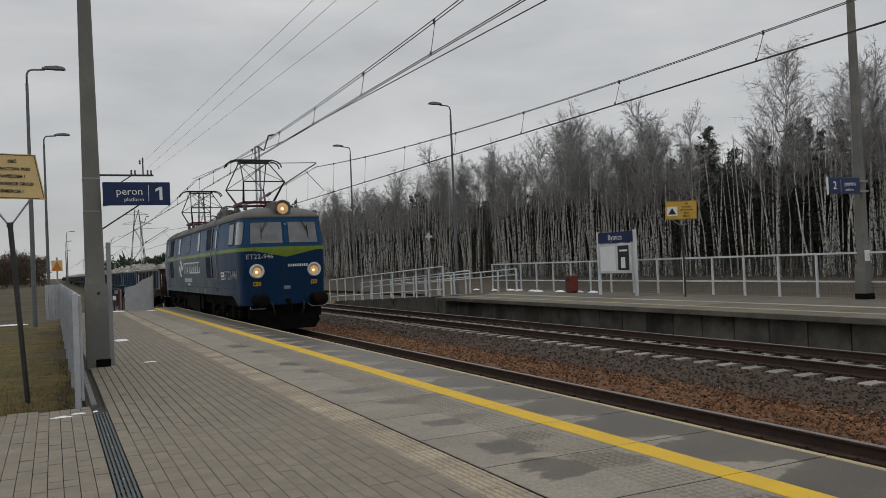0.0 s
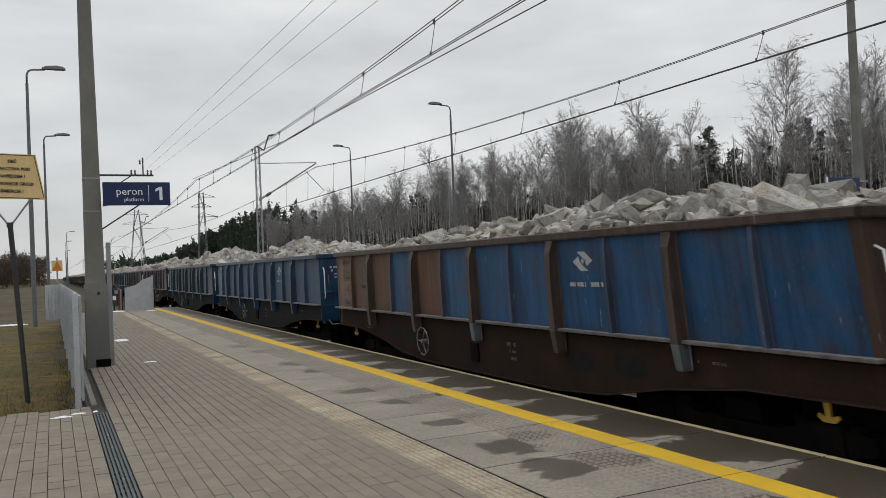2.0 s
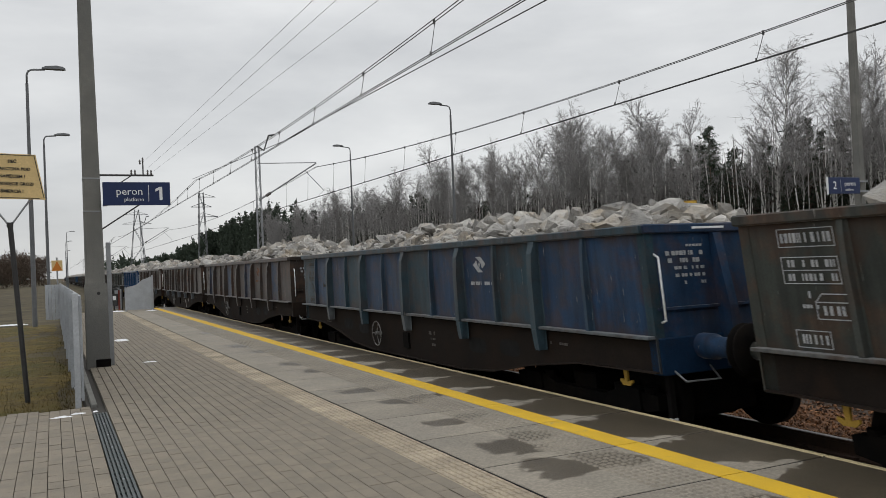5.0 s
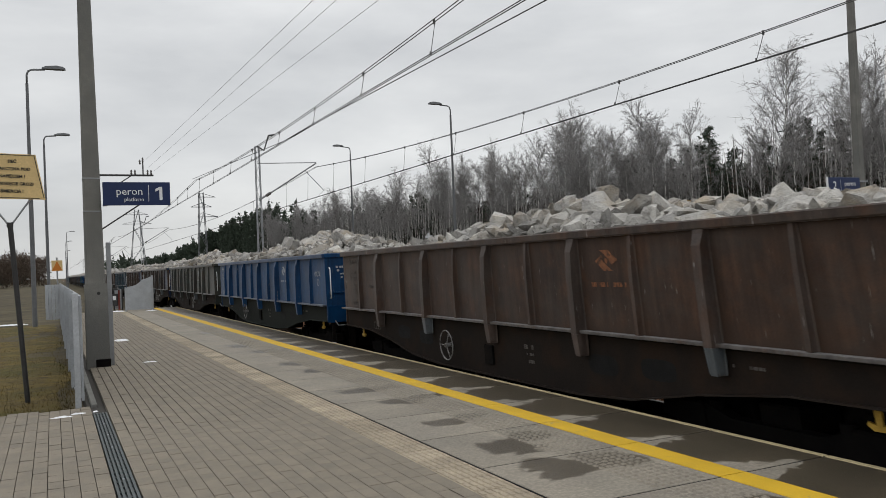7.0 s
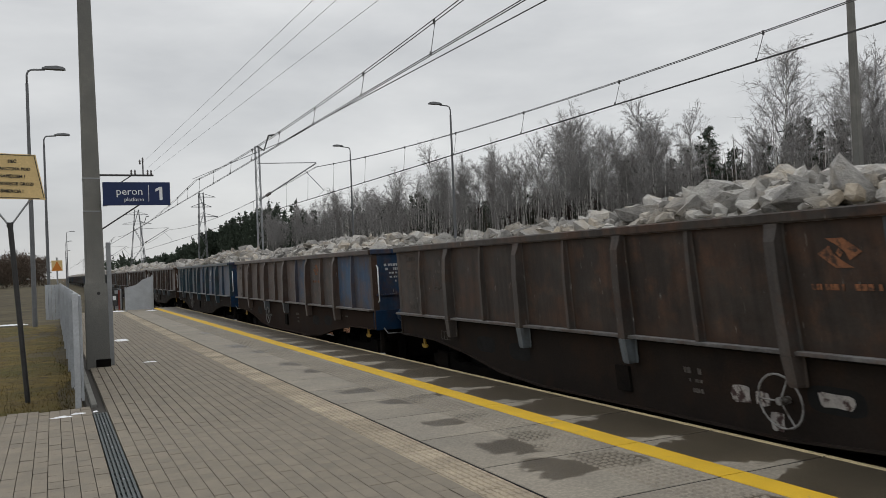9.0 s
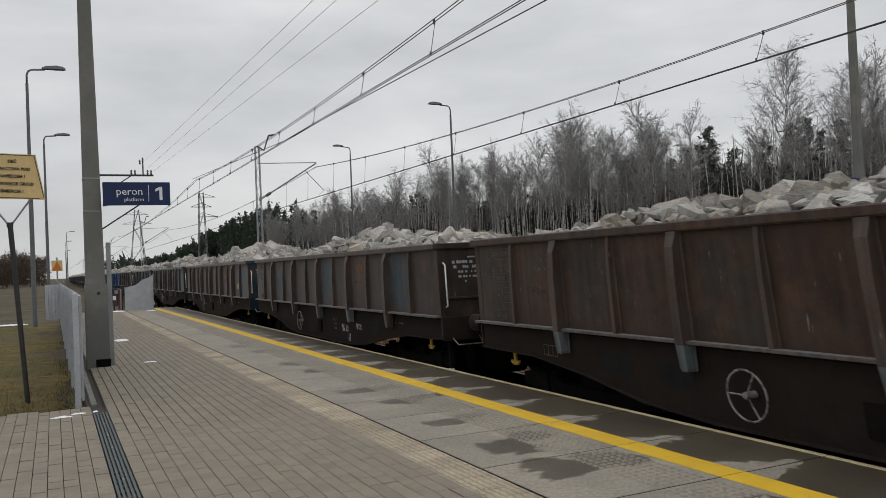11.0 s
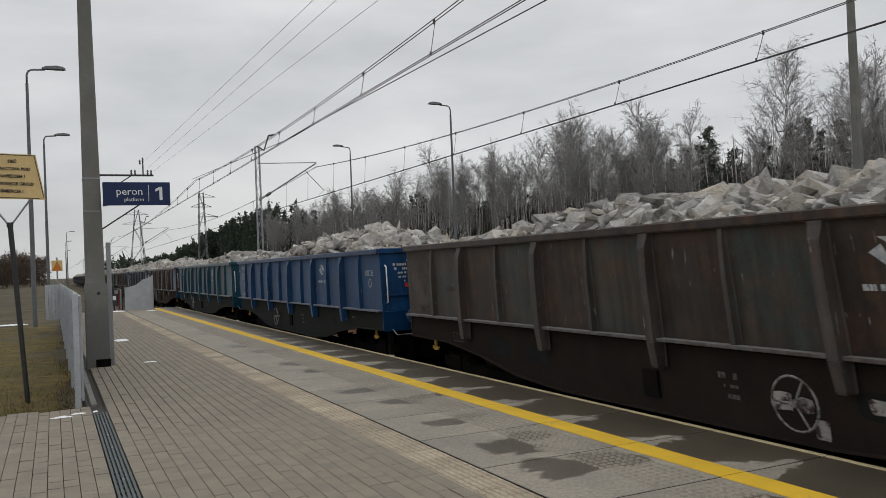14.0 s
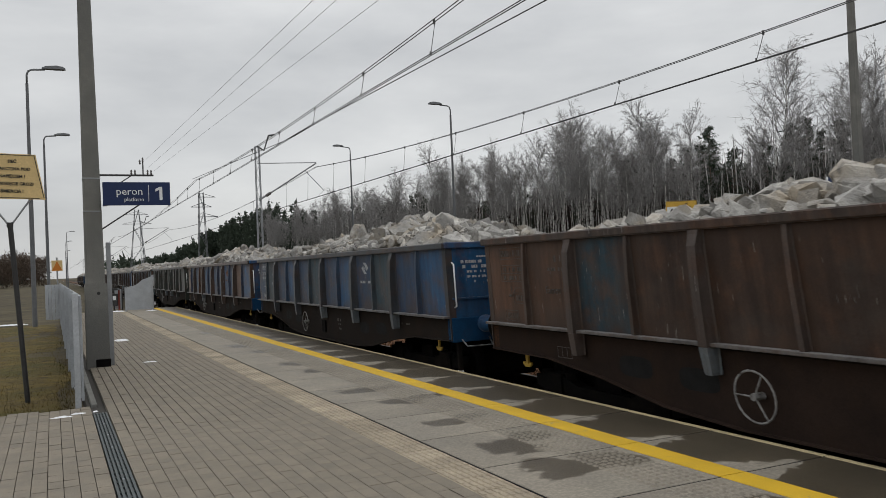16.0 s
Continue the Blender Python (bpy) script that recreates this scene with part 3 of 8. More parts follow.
def build_platform_1():
    p = thing("platform_1", "paved railway platform with tactile strip and yellow safety line", "platform", kind="structure")
    core = Shape().box(-3.2, 4.45, -25, 9.8, -0.95, -0.036)
    core.box(0.3, 4.45, 9.8, 36, -0.95, -0.036)
    obj("bed", core, JOINT, p)
    wall = Shape()
    for k in range(58):
        y = -24.6 + k * 1.046
        wall.box(4.45, 4.5, y, y + 1.03, -0.95, -0.1)
    obj("wall_face", wall, WALLC, p)
    # edge slabs
    slab = Shape().box(2.596, 4.632, 0.006, 1.040, -0.12, 0.0, 0.006).mesh("slab", WETC)
    lip = Shape().box(4.635, EDGE1, 0.003, 1.043, -0.12, 0.002, 0.008).mesh("edge_strip", EDGEM)
    line = Shape().box(3.715, 3.925, 0.004, 1.042, 0.0, 0.003).mesh("yellow_line", YELLOW)
    joint = Shape().box(2.6, EDGE1 - 0.004, -0.0045, 0.0045, -0.05, -0.0022).mesh("joint", BLACK)
    seam = Shape().box(2.5825, 2.5925, 0.0, 1.0463, -0.05, -0.0022).mesh("joint", BLACK)
    stud = Shape()
    for i in range(7):
        for j in range(15):
            x, y = 3.25 + i * 0.06, 0.06 + j * 0.066
            r = 0.019
            stud.add([(x - r, y - r, 0), (x + r, y - r, 0), (x + r, y + r, 0), (x - r, y + r, 0), (x - r / 2, y - r / 2, 0.009), (x + r / 2, y - r / 2, 0.009), (x + r / 2, y + r / 2, 0.009), (x - r / 2, y + r / 2, 0.009)],
                     [(4, 5, 6, 7), (0, 1, 5, 4), (1, 2, 6, 5), (2, 3, 7, 6), (3, 0, 4, 7)])
    stud = stud.mesh("stud_field", CONC)
    for k in range(-20, 31):
        y = 3.9257 + 1.0463 * k
        for me in (slab, lip, line, stud, joint, seam):
            obj(me.name.split(".")[0], me, None, p, m=pose(0, y, 0))
    # tactile guide plates with ribs
    tp = Shape().box(2.285, 2.577, 0.005, 0.295, -0.04, -0.003, 0.002)
    for i in range(6):
        x = 2.309 + i * 0.0485
        for j in range(3):
            y0, y1 = 0.012 + j * 0.0945, 0.012 + j * 0.0945 + 0.083
            tp.add([(x - 0.015, y0, -0.003), (x + 0.015, y0, -0.003), (x + 0.015, y1, -0.003), (x - 0.015, y1, -0.003), (x - 0.011, y0 + 0.005, 0.004), (x + 0.011, y0 + 0.005, 0.004), (x + 0.011, y1 - 0.005, 0.004), (x - 0.011, y1 - 0.005, 0.004)],
                   [(4, 5, 6, 7), (0, 1, 5, 4), (1, 2, 6, 5), (2, 3, 7, 6), (3, 0, 4, 7)])
    tp = tp.mesh("tactile_plate", TACT)
    for k in range(140):
        obj("tactile_plate", tp, None, p, m=pose(0, -6.0 + 0.3 * k, random.uniform(-0.001, 0.001)))
    # bricks: courses run along the platform, 0.1 by 0.2
    brick = paver_mesh(0.0975, 0.1985, PAVER, 0.003)
    near, rest = [], []
    for i in range(-34, 18):
        x = (0.475 + 0.1005 * (i + 0.5)) if i >= 0 else (0.325 + 0.1005 * (i + 0.5))
        off = random.choice((0.0, 0.1, 0.05, 0.13))
        for k in range(-40, 180):
            y = 0.2 * k + off
            if (i < 0 and (y > 9.75 or x < -2.9)):
                continue
            if y > 35.8:
                continue
            (near if (i >= 0 and 4.6 < y < 7.9) else rest).append((x, y))
    near.sort(key=lambda q: q[1])
    rest += near[300:]
    for x, y in near[:300]:
        obj("brick", brick, None, p, m=pose(x, y, random.uniform(-0.0025, 0.0015), random.uniform(-0.4, 0.4), random.uniform(-0.6, 0.6), 0))
    a, b, c, e = 0.0487, 0.0994, 0.0035, 0.001
    vs, fs = [], []
    for x, y in rest:
        z, o = random.uniform(-0.0025, 0.0015), len(vs)
        a, c = (0.0487, 0.0035) if x > 0.4 else (0.0495, 0.0018)
        t1, t2 = random.uniform(-0.001, 0.001), random.uniform(-0.001, 0.001)
        vs += [(x - a, y - b, -0.035), (x + a, y - b, -0.035), (x + a, y + b, -0.035), (x - a, y + b, -0.035),
               (x - a + c, y - b + e, z - t1), (x + a - c, y - b + e, z + t1), (x + a - c, y + b - e, z + t2), (x - a + c, y + b - e, z - t2)]
        fs += [tuple(o + q for q in f) for f in ((4, 5, 6, 7), (0, 1, 5, 4), (1, 2, 6, 5), (2, 3, 7, 6), (3, 0, 4, 7))]
    s = Shape()
    s.v, s.f, s.s = vs, fs, [False] * len(fs)
    tagged(obj("paving_bricks", s, PAVER_I, p), kind="stuff")
    # slotted drain channel
    d = thing("drain_channel", "dark slotted steel drainage channel set in the paving", "drain")
    obj("channel", Shape().box(0.335, 0.465, -6, 9.3, -0.06, -0.02), STEELD, d)
    bars = Shape()
    for i in range(5):
        x = 0.343 + i * 0.0285
        bars.box(x - 0.0085, x + 0.0085, -6, 9.3, -0.02, -0.003)
    for k in range(60):
        bars.box(0.335, 0.465, 9.25 - k * 0.15, 9.262 - k * 0.15, -0.02, -0.006)
    obj("grating", bars, DRAINM, d)
    bolt = Shape().lathe([(0.011, 0), (0.011, 0.004), (0.006, 0.006)], (0, 0, 0), "z", 8).mesh("bolt", GALV)
    for y in (8.55, 7.35, 6.15, 4.95, 8.55 - 0.6):
        obj("bolt", bolt, None, d, m=pose(0.40, y, -0.003))
    # kerb beside the brick field
    k = Shape()
    for j in range(26):
        k.box(0.34, 0.40, 9.9 + j, 10.88 + j, -0.2, 0.004, 0.006)
    tagged(obj("kerb", k, POLEC), "concrete kerb along the paving edge", "kerb", kind="structure")


def build_platform_2():
    p = thing("platform_2", "opposite railway platform with concrete edge slabs", "platform", kind="structure")
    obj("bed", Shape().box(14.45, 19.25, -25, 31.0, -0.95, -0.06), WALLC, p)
    deck = Shape().box(16.6, 19.25, -25, 31, -0.06, 0.0, 0.005)
    obj("paving", deck, CONC2, p)
    slab = Shape().box(EDGE2, 16.6, 0.004, 1.042, -0.13, 0.0, 0.01).mesh("slab", CONC2)
    line = Shape().box(14.85, 15.06, 0.002, 1.044, 0.0, 0.003).mesh("yellow_line", YELLOWD)
    tac = Shape().box(16.35, 16.6, 0.002, 1.044, 0.0, 0.003).mesh("tactile_strip", TACT)
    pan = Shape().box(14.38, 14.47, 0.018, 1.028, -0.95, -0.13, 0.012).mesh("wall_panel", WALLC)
    for k in range(-16, 25):
        y = 4.05 + 1.0463 * k
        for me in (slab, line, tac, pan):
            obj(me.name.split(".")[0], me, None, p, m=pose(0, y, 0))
    end = Shape().box(14.38, 19.25, 31.0, 31.15, -0.95, -0.03, 0.01)
    obj("end_wall", end, WALLC, p)
    # ramp down beyond the platform end
    r = Shape()
    r.prism([(31.15, -0.95), (31.15, -0.01), (47.0, -0.62), (47.0, -0.95)], "x", 15.1, 19.2)
    obj("ramp", r, WALLC, p, "concrete ramp sloping down from the platform end")


build_platform_1()
build_platform_2()


# ---------------------------------------------------------------- fences, poles, signs
def build_fences():
    # opposite platform: posts, rails and wire mesh panels
    f = thing("platform_fence", "white steel fence with mesh panels behind the opposite platform", "fence")
    post = Shape().box(-0.03, 0.03, -0.03, 0.03, 0.0, 1.22, 0.004).mesh("post", WHITE)
    panel = Shape()
    for i in range(26):
        y = 0.05 + i * 1.22 / 25
        panel.box(-0.003, 0.003, y - 0.003, y + 0.003, 0.09, 1.17)
    for z in (0.1, 0.3, 0.55, 0.78, 1.0, 1.16):
        panel.box(-0.004, 0.004, 0.03, 1.29, z - 0.004, z + 0.004)
    panel = panel.mesh("mesh_panel", MESHG)
    rail = Shape().box(-0.028, 0.028, 0.03, 1.29, 1.17, 1.225, 0.004).mesh("fence_rail", WHITE)
    mid = Shape().box(-0.022, 0.022, 0.03, 1.29, 0.42, 0.465, 0.004).mesh("fence_rail", WHITE)
    for k in range(-16, 14):
        y = 16.01 + 1.32 * k
        obj("post", post, None, f, m=pose(19.0, y, 0))
        obj("mesh_panel", panel, None, f, m=pose(19.0, y, 0))
        obj("fence_rail", rail, None, f, m=pose(19.0, y, 0))
        obj("fence_rail", mid, None, f, m=pose(19.0, y, 0))
    obj("post", post, None, f, m=pose(19.0, 16.01 + 1.32 * 14, 0))
    # railing down the ramp, next to the track
    def railing(name, x, y0, y1, z0, z1, n, h, bars, label):
        g = thing(name, label, "railing", group="ramp railings")
        for i in range(n + 1):
            u = i / n
            y, z = y0 + (y1 - y0) * u, z0 + (z1 - z0) * u
            obj("post", Shape().box(x - 0.03, x + 0.03, y - 0.03, y + 0.03, z - 0.05, z + h, 0.004), WHITE, g)
        for hb in bars:
            obj("handrail", Shape().rod((x, y0, z0 + hb), (x, y1, z1 + hb), 0.026, 8), WHITE, g)
        return g
    g = railing("ramp_railing", 15.0, 31.6, 47.5, 0.0, -0.62, 11, 1.25, (1.23, 0.25), "white steel railing with mesh infill down the ramp")
    infill = Shape()
    for i in range(150):
        u = i / 149
        y, z = 31.6 + 15.9 * u, -0.62 * u
        infill.box(14.996, 15.004, y - 0.004, y + 0.004, z + 0.25, z + 1.22)
    obj("mesh_panel", infill, MESHG, g)
    railing("ramp_railing", 17.0, 33.0, 47.5, 0.0, -0.62, 9, 1.0, (0.98, 0.7), "white tubular double handrail on the ramp")
    railing("ramp_railing", 18.6, 31.6, 46.5, 0.0, -0.60, 9, 1.0, (0.98, 0.72), "white tubular double handrail on the ramp")
    # slatted fence behind the near platform
    f = thing("slatted_fence", "pale grey steel slat fence beside the paving, turning at its end", "fence")
    slat = Shape().box(-0.012, 0.012, -0.046, 0.046, 0.06, 1.21, 0.003).mesh("slat", FENCEG)
    for k in range(200):
        y = 9.9 + 0.1 * k
        if y > 29.9:
            break
        obj("slat", slat, None, f, m=pose(0.262 + random.uniform(-0.003, 0.003), y, 0.0, 0, 0, random.uniform(-2, 2)))
    for k in range(5):
        obj("slat", slat, None, f, m=pose(0.20 - 0.1 * k, 29.95, 0, 0, 0, 90))
    fp = Shape().box(-0.03, 0.03, -0.03, 0.03, -0.1, 1.24, 0.004).mesh("post", FENCEG)
    for y in (9.82, 12.2, 14.6, 17.0, 19.4, 21.8, 24.2, 26.6, 29.0, 29.95):
        obj("post", fp, None, f, m=pose(0.21, y, 0))
    for z in (0.25, 1.1):
        obj("fence_rail", Shape().box(0.215, 0.245, 9.82, 29.95, z - 0.02, z + 0.02, 0.003), FENCEG, f)
    # barrier at the platform end
    b = thing("end_barrier", "pale grey panel barrier closing the platform end", "barrier")
    obj("panel", Shape().prism([(2.56, 0.06), (3.56, 0.04), (3.56, 1.34), (3.2, 1.22), (2.95, 1.02), (2.56, 0.93)], "y", 34.45, 34.5), FENCEG, b)
    for x, h in ((2.56, 0.95), (3.57, 1.38)):
        obj("post", Shape().box(x - 0.03, x + 0.03, 34.5, 34.56, -0.04, h, 0.004), FENCEG, b)
    obj("panel", Shape().box(2.2, 2.5, 35.5, 35.54, 0.08, 0.86, 0.004), FENCEG, b)
    for x in (1.75, 1.9, 2.05, 2.2, 2.5):
        obj("post", Shape().box(x - 0.02, x + 0.02, 35.48, 35.53, -0.04, 0.86, 0.003), STEELD, b)


def tapered_pole(name, x, y, r0, r1, h, label, base=-0.1, sq=True, lean=(0, 0), group="catenary poles"):
    t = thing(name, label, "pole", m=pose(x, y, 0), group=group)
    s = Shape()
    n = 4 if sq else 12
    k = 1.0
    prof = []
    for i in range(7):
        u = i / 6
        prof.append((r0 + (r1 - r0) * u, base + (h - base) * u))
    vs, fs = [], []
    for r, z in prof:
        c = r * 0.22
        dx, dy = lean[0] * z, lean[1] * z
        vs += [(a + dx, b + dy, z) for a, b in ((-r + c, -r), (r - c, -r), (r, -r + c), (r, r - c), (r - c, r), (-r + c, r), (-r, r - c), (-r, -r + c))]
    for i in range(6):
        for j in range(8):
            fs.append((8 * i + j, 8 * i + (j + 1) % 8, 8 * i + 8 + (j + 1) % 8, 8 * i + 8 + j))
    s.add(vs, fs)
    s.add(vs, [tuple(range(48, 56))])
    obj("shaft", s, POLEC, t)
    return t


def build_poles():
    t = tapered_pole("catenary_pole", 0.61, 14.10, 0.157, 0.051, 10.4, "grey tapered concrete catenary pole standing on the platform", lean=(-0.005, 0))
    obj("base_patch", Shape().box(-0.04, 0.176, -0.176, 0.176, -0.05, 0.12, 0.01), UNDER, t, "dark weathered foot")
    obj("collar", Shape().prism([(-0.168, -0.1), (0.168, -0.1), (0.16, 1.27), (0.146, 1.31), (-0.152, 1.31), (-0.163, 1.27)], "y", -0.165, 0.165), POLEC, t)
    obj("cable_duct", Shape().box(0.168, 0.235, -0.04, 0.05, -0.04, 1.95, 0.006), GALV, t, "pale steel cable duct")
    for z in (2.43, 2.95):
        obj("band", Shape().box(-0.005 * z - 0.161 + 0.0102 * z, -0.005 * z + 0.161 - 0.0102 * z, -0.161 + 0.0102 * z, 0.161 - 0.0102 * z, z, z + 0.02, 0.003), GALV, t, "galvanised clamp band")
    obj("plug", Shape().rod((0.03, -0.164, 1.15), (0.03, -0.172, 1.15), 0.025, 10), INK, t)
    t = tapered_pole("catenary_pole", 18.92, 14.5, 0.122, 0.062, 10.2, "grey tapered concrete catenary pole by the mesh fence", lean=(0.0, 0))
    obj("base_patch", Shape().box(-0.165, 0.165, -0.165, 0.165, -0.05, 0.15, 0.01), UNDER, t, "dark weathered foot")
    obj("collar", Shape().prism([(-0.155, 0.1), (0.155, 0.1), (0.155, 0.75), (0.122, 0.92), (-0.122, 0.92), (-0.155, 0.75)], "y", -0.155, 0.155), POLEC, t)
    obj("plate", Shape().box(-0.10, 0.10, -0.128, -0.121, 0.98, 1.26), SIGNW, t, "white notice plate")

    def street_lamp(x, y, h, dx, label):
        t = thing("street_lamp", label, "lamp", m=pose(x, y, 0), group="platform lamps")
        obj("mast", Shape().rod((0, 0, -0.6), (0, 0, h * 0.5), 0.085, 10, 0.075).rod((0, 0, h * 0.5), (0, 0, h - 0.5), 0.065, 10, 0.05), LAMPM, t)
        pts = [(0, 0, h - 0.5), (0, 0, h - 0.2), (dx * 0.05, 0, h - 0.06), (dx * 0.16, 0, h), (dx * 0.6, 0, h + 0.03)]
        obj("arm", Shape().path(pts, 0.035, 8), LAMPM, t)
        s = Shape()
        ring = []
        for u, w, d in ((0.5, 0.06, 0.05), (0.65, 0.12, 0.1), (1.0, 0.14, 0.13), (1.2, 0.12, 0.1), (1.28, 0.05, 0.05)):
            z = h + 0.05
            ring.append([(dx * u, -w, z), (dx * u, w, z), (dx * u, w * 0.8, z + d), (dx * u, -w * 0.8, z + d)])
        vs = [p for r in ring for p in r]
        fs = [(4 * i + j, 4 * i + (j + 1) % 4, 4 * i + 4 + (j + 1) % 4, 4 * i + 4 + j) for i in range(4) for j in range(4)] + [(0, 1, 2, 3), (16, 17, 18, 19)]
        obj("lamp_head", s.add(vs, fs, False), LAMPM, t, "grey street lamp head")
        return t
    street_lamp(-0.62, 32.8, 8.95, 1.0, "tall galvanised street lamp standing in the grass")
    street_lamp(-0.2, 48.0, 8.95, 1.0, "tall galvanised street lamp standing in the grass")
    street_lamp(19.5, 39.3, 9.75, -1.0, "tall galvanised street lamp behind the ramp")
    street_lamp(19.5, 55.7, 9.9, -1.0, "tall galvanised street lamp behind the ramp")
    for x, y in ((2.25, 147), (2.62, 186), (3.4, 250)):
        street_lamp(x, y, 8.9, 1.0, "distant street lamp along the line")


def lattice_mast(x, y, h, w, name="lattice_mast", label="steel lattice catenary mast between the tracks", mtl=None, slim=0.7, bar=0.035, leg=0.09):
    mtl = mtl or GALV
    t = thing(name, label, "mast", m=pose(x, y, -0.6), group="lattice masts")
    n = max(4, int(h / (w * 1.6)))
    top = w * slim
    cw = lambda z: w + (top - w) * z / h
    for sx in (-1, 1):
        for sy in (-1, 1):
            obj("leg", Shape().rod((sx * w / 2, sy * w / 2, -0.4), (sx * top / 2, sy * top / 2, h), w * leg, 4), mtl, t)
    s = Shape()
    for i in range(n):
        z0, z1 = h * i / n, h * (i + 1) / n
        a, b = cw(z0) / 2, cw(z1) / 2
        k = 1 if i % 2 else -1
        for sy in (-1, 1):
            s.rod((-k * a, sy * a, z0), (k * b, sy * b, z1), w * bar, 4, caps=False)
            s.rod((sy * a, -k * a, z0), (sy * b, k * b, z1), w * bar, 4, caps=False)
    obj("bracing", s, mtl, t)
    return t


def build_catenary():
    for y in (40.6, 100, 160, 225, 300):
        t = lattice_mast(9.35, y, 8.15, 0.27)
        dx = T2 - 9.35
        obj("cantilever", Shape().rod((0, 0, 5.45), (dx, 0, 7.35), 0.04, 6).rod((0, 0, 7.3), (dx, 0, 7.38), 0.022, 6).rod((dx * 0.8, 0, 6.97), (dx * 1.12, 0, 5.95), 0.018, 6).rod((dx * 1.12, 0, 5.95), (dx, 0, 5.62), 0.012, 6), GALV, t)
        obj("insulator", Shape().rod((dx * 0.12, 0, 5.68), (dx * 0.2, 0, 5.83), 0.075, 8), INSUL, t)
        obj("top_horn", Shape().path([(0, 0, 8.15), (0.35, 0, 7.95), (0.6, 0, 8.7), (0.9, 0, 8.75)], 0.045, 6), STEELD, t)
    w = lambda pts, r: Shape().path(pts, r, 5)
    def sagging(x, y0, y1, z0, z1, sag, r, n=14, dx=0.0):
        pts = []
        for i in range(n + 1):
            u = i / n
            pts.append((x + dx * u, y0 + (y1 - y0) * u, z0 + (z1 - z0) * u - sag * 4 * u * (1 - u)))
        return w(pts, r)
    for tx, zc, zlow, nm in ((T1, 5.2, 5.72, "near"), (T2, 5.02, 5.52, "far")):
        t = thing("overhead_line", "black contact and messenger wires with droppers over the " + nm + " track", "overhead wire", group="overhead lines")
        low, ylow = (5.56, 26.0) if nm == "near" else (5.53, 12.5)
        first, gap = (13.4, 3.75) if nm == "near" else (11.46, 4.4)

        def hang(y):
            """Height of the messenger wire: it hangs between the masts."""
            if y < 40.6:
                return low + 0.0013 * (y - ylow) ** 2
            u = ((y - 40.6) % 60) / 60
            top = low + 0.0013 * (40.6 - ylow) ** 2
            return top - 0.7 * 4 * u * (1 - u)
        for dx in (-0.03, 0.03):
            obj("contact_wire", w([(tx + dx, -20, zc), (tx + dx, 420, zc)], 0.0095), WIREM, t)
        if nm == "near":
            obj("contact_wire", w([(7.3, -9.5, zc), (6.4, 19.0, zc), (6.36, 24.0, zc + 0.02), (6.2, 40.6, 5.9)], 0.011), WIREM, t)
        ys = list(np.linspace(-6, 40.6, 40)) + list(np.linspace(42, 300, 60))
        for dx in (-0.04, 0.04):
            obj("messenger_wire", Shape().path([(tx + dx, a, hang(a)) for a in ys], 0.0095, 5), WIREM, t)
        for k in range(-2, 11):
            y = first + gap * k
            z = hang(y)
            obj("dropper", Shape().rod((tx, y + 0.1, zc), (tx + 0.02, y - 0.1, z), 0.0065, 5).rod((tx, y - 0.1, z - 0.06), (tx, y - 0.1, z + 0.03), 0.024, 6).rod((tx, y + 0.1, zc - 0.01), (tx, y + 0.1, zc + 0.06), 0.02, 6), WIREM, t)
    # feeder mast with crossarm and three wires
    t = thing("feeder_pole", "pole with crossarm and insulators carrying three feeder wires", "pole", m=pose(2.16, 40.0, 0))
    obj("mast", Shape().box(-0.44, -0.24, -0.1, 0.1, -0.9, 6.2, 0.01), POLEC, t)
    obj("crossarm", Shape().box(-0.42, 2.2, -0.04, 0.04, 5.95, 6.03).rod((0.1, 0, 5.2), (1.2, 0, 5.95), 0.025, 6).rod((1.75, 0, 6.0), (1.75, 0, 6.75), 0.03, 6), STEELD, t)
    obj("cantilever", Shape().rod((-0.3, -0.05, 3.4), (2.4, -0.05, 5.21), 0.035, 6), STEELD, t)
    ins = Shape()
    for x, z in ((1.24, 6.03), (1.4, 6.03), (1.95, 6.03), (2.1, 6.03), (1.62, 6.5), (1.75, 6.6)):
        ins.lathe([(0.03, 0), (0.05, 0.05), (0.03, 0.1), (0.05, 0.14), (0.02, 0.22)], (x, 0, z), "z", 8)
    obj("insulator", ins, INSUL, t)
    t = thing("feeder_wires", "three thin feeder wires strung beside the line", "overhead wire")
    for (xa, za), (xb, zb) in (((4.0, 6.67), (3.71, 5.48)), ((4.14, 6.35), (4.08, 5.52)), ((4.38, 6.2), (4.78, 5.59))):
        pts = []
        for i in range(12):
            u = i / 7
            pts.append((xa + (xb - xa) * u, 40 - 28 * u, za + (zb - za) * u))
        obj("wire", Shape().path(pts, 0.0035, 5), WIREM, t)


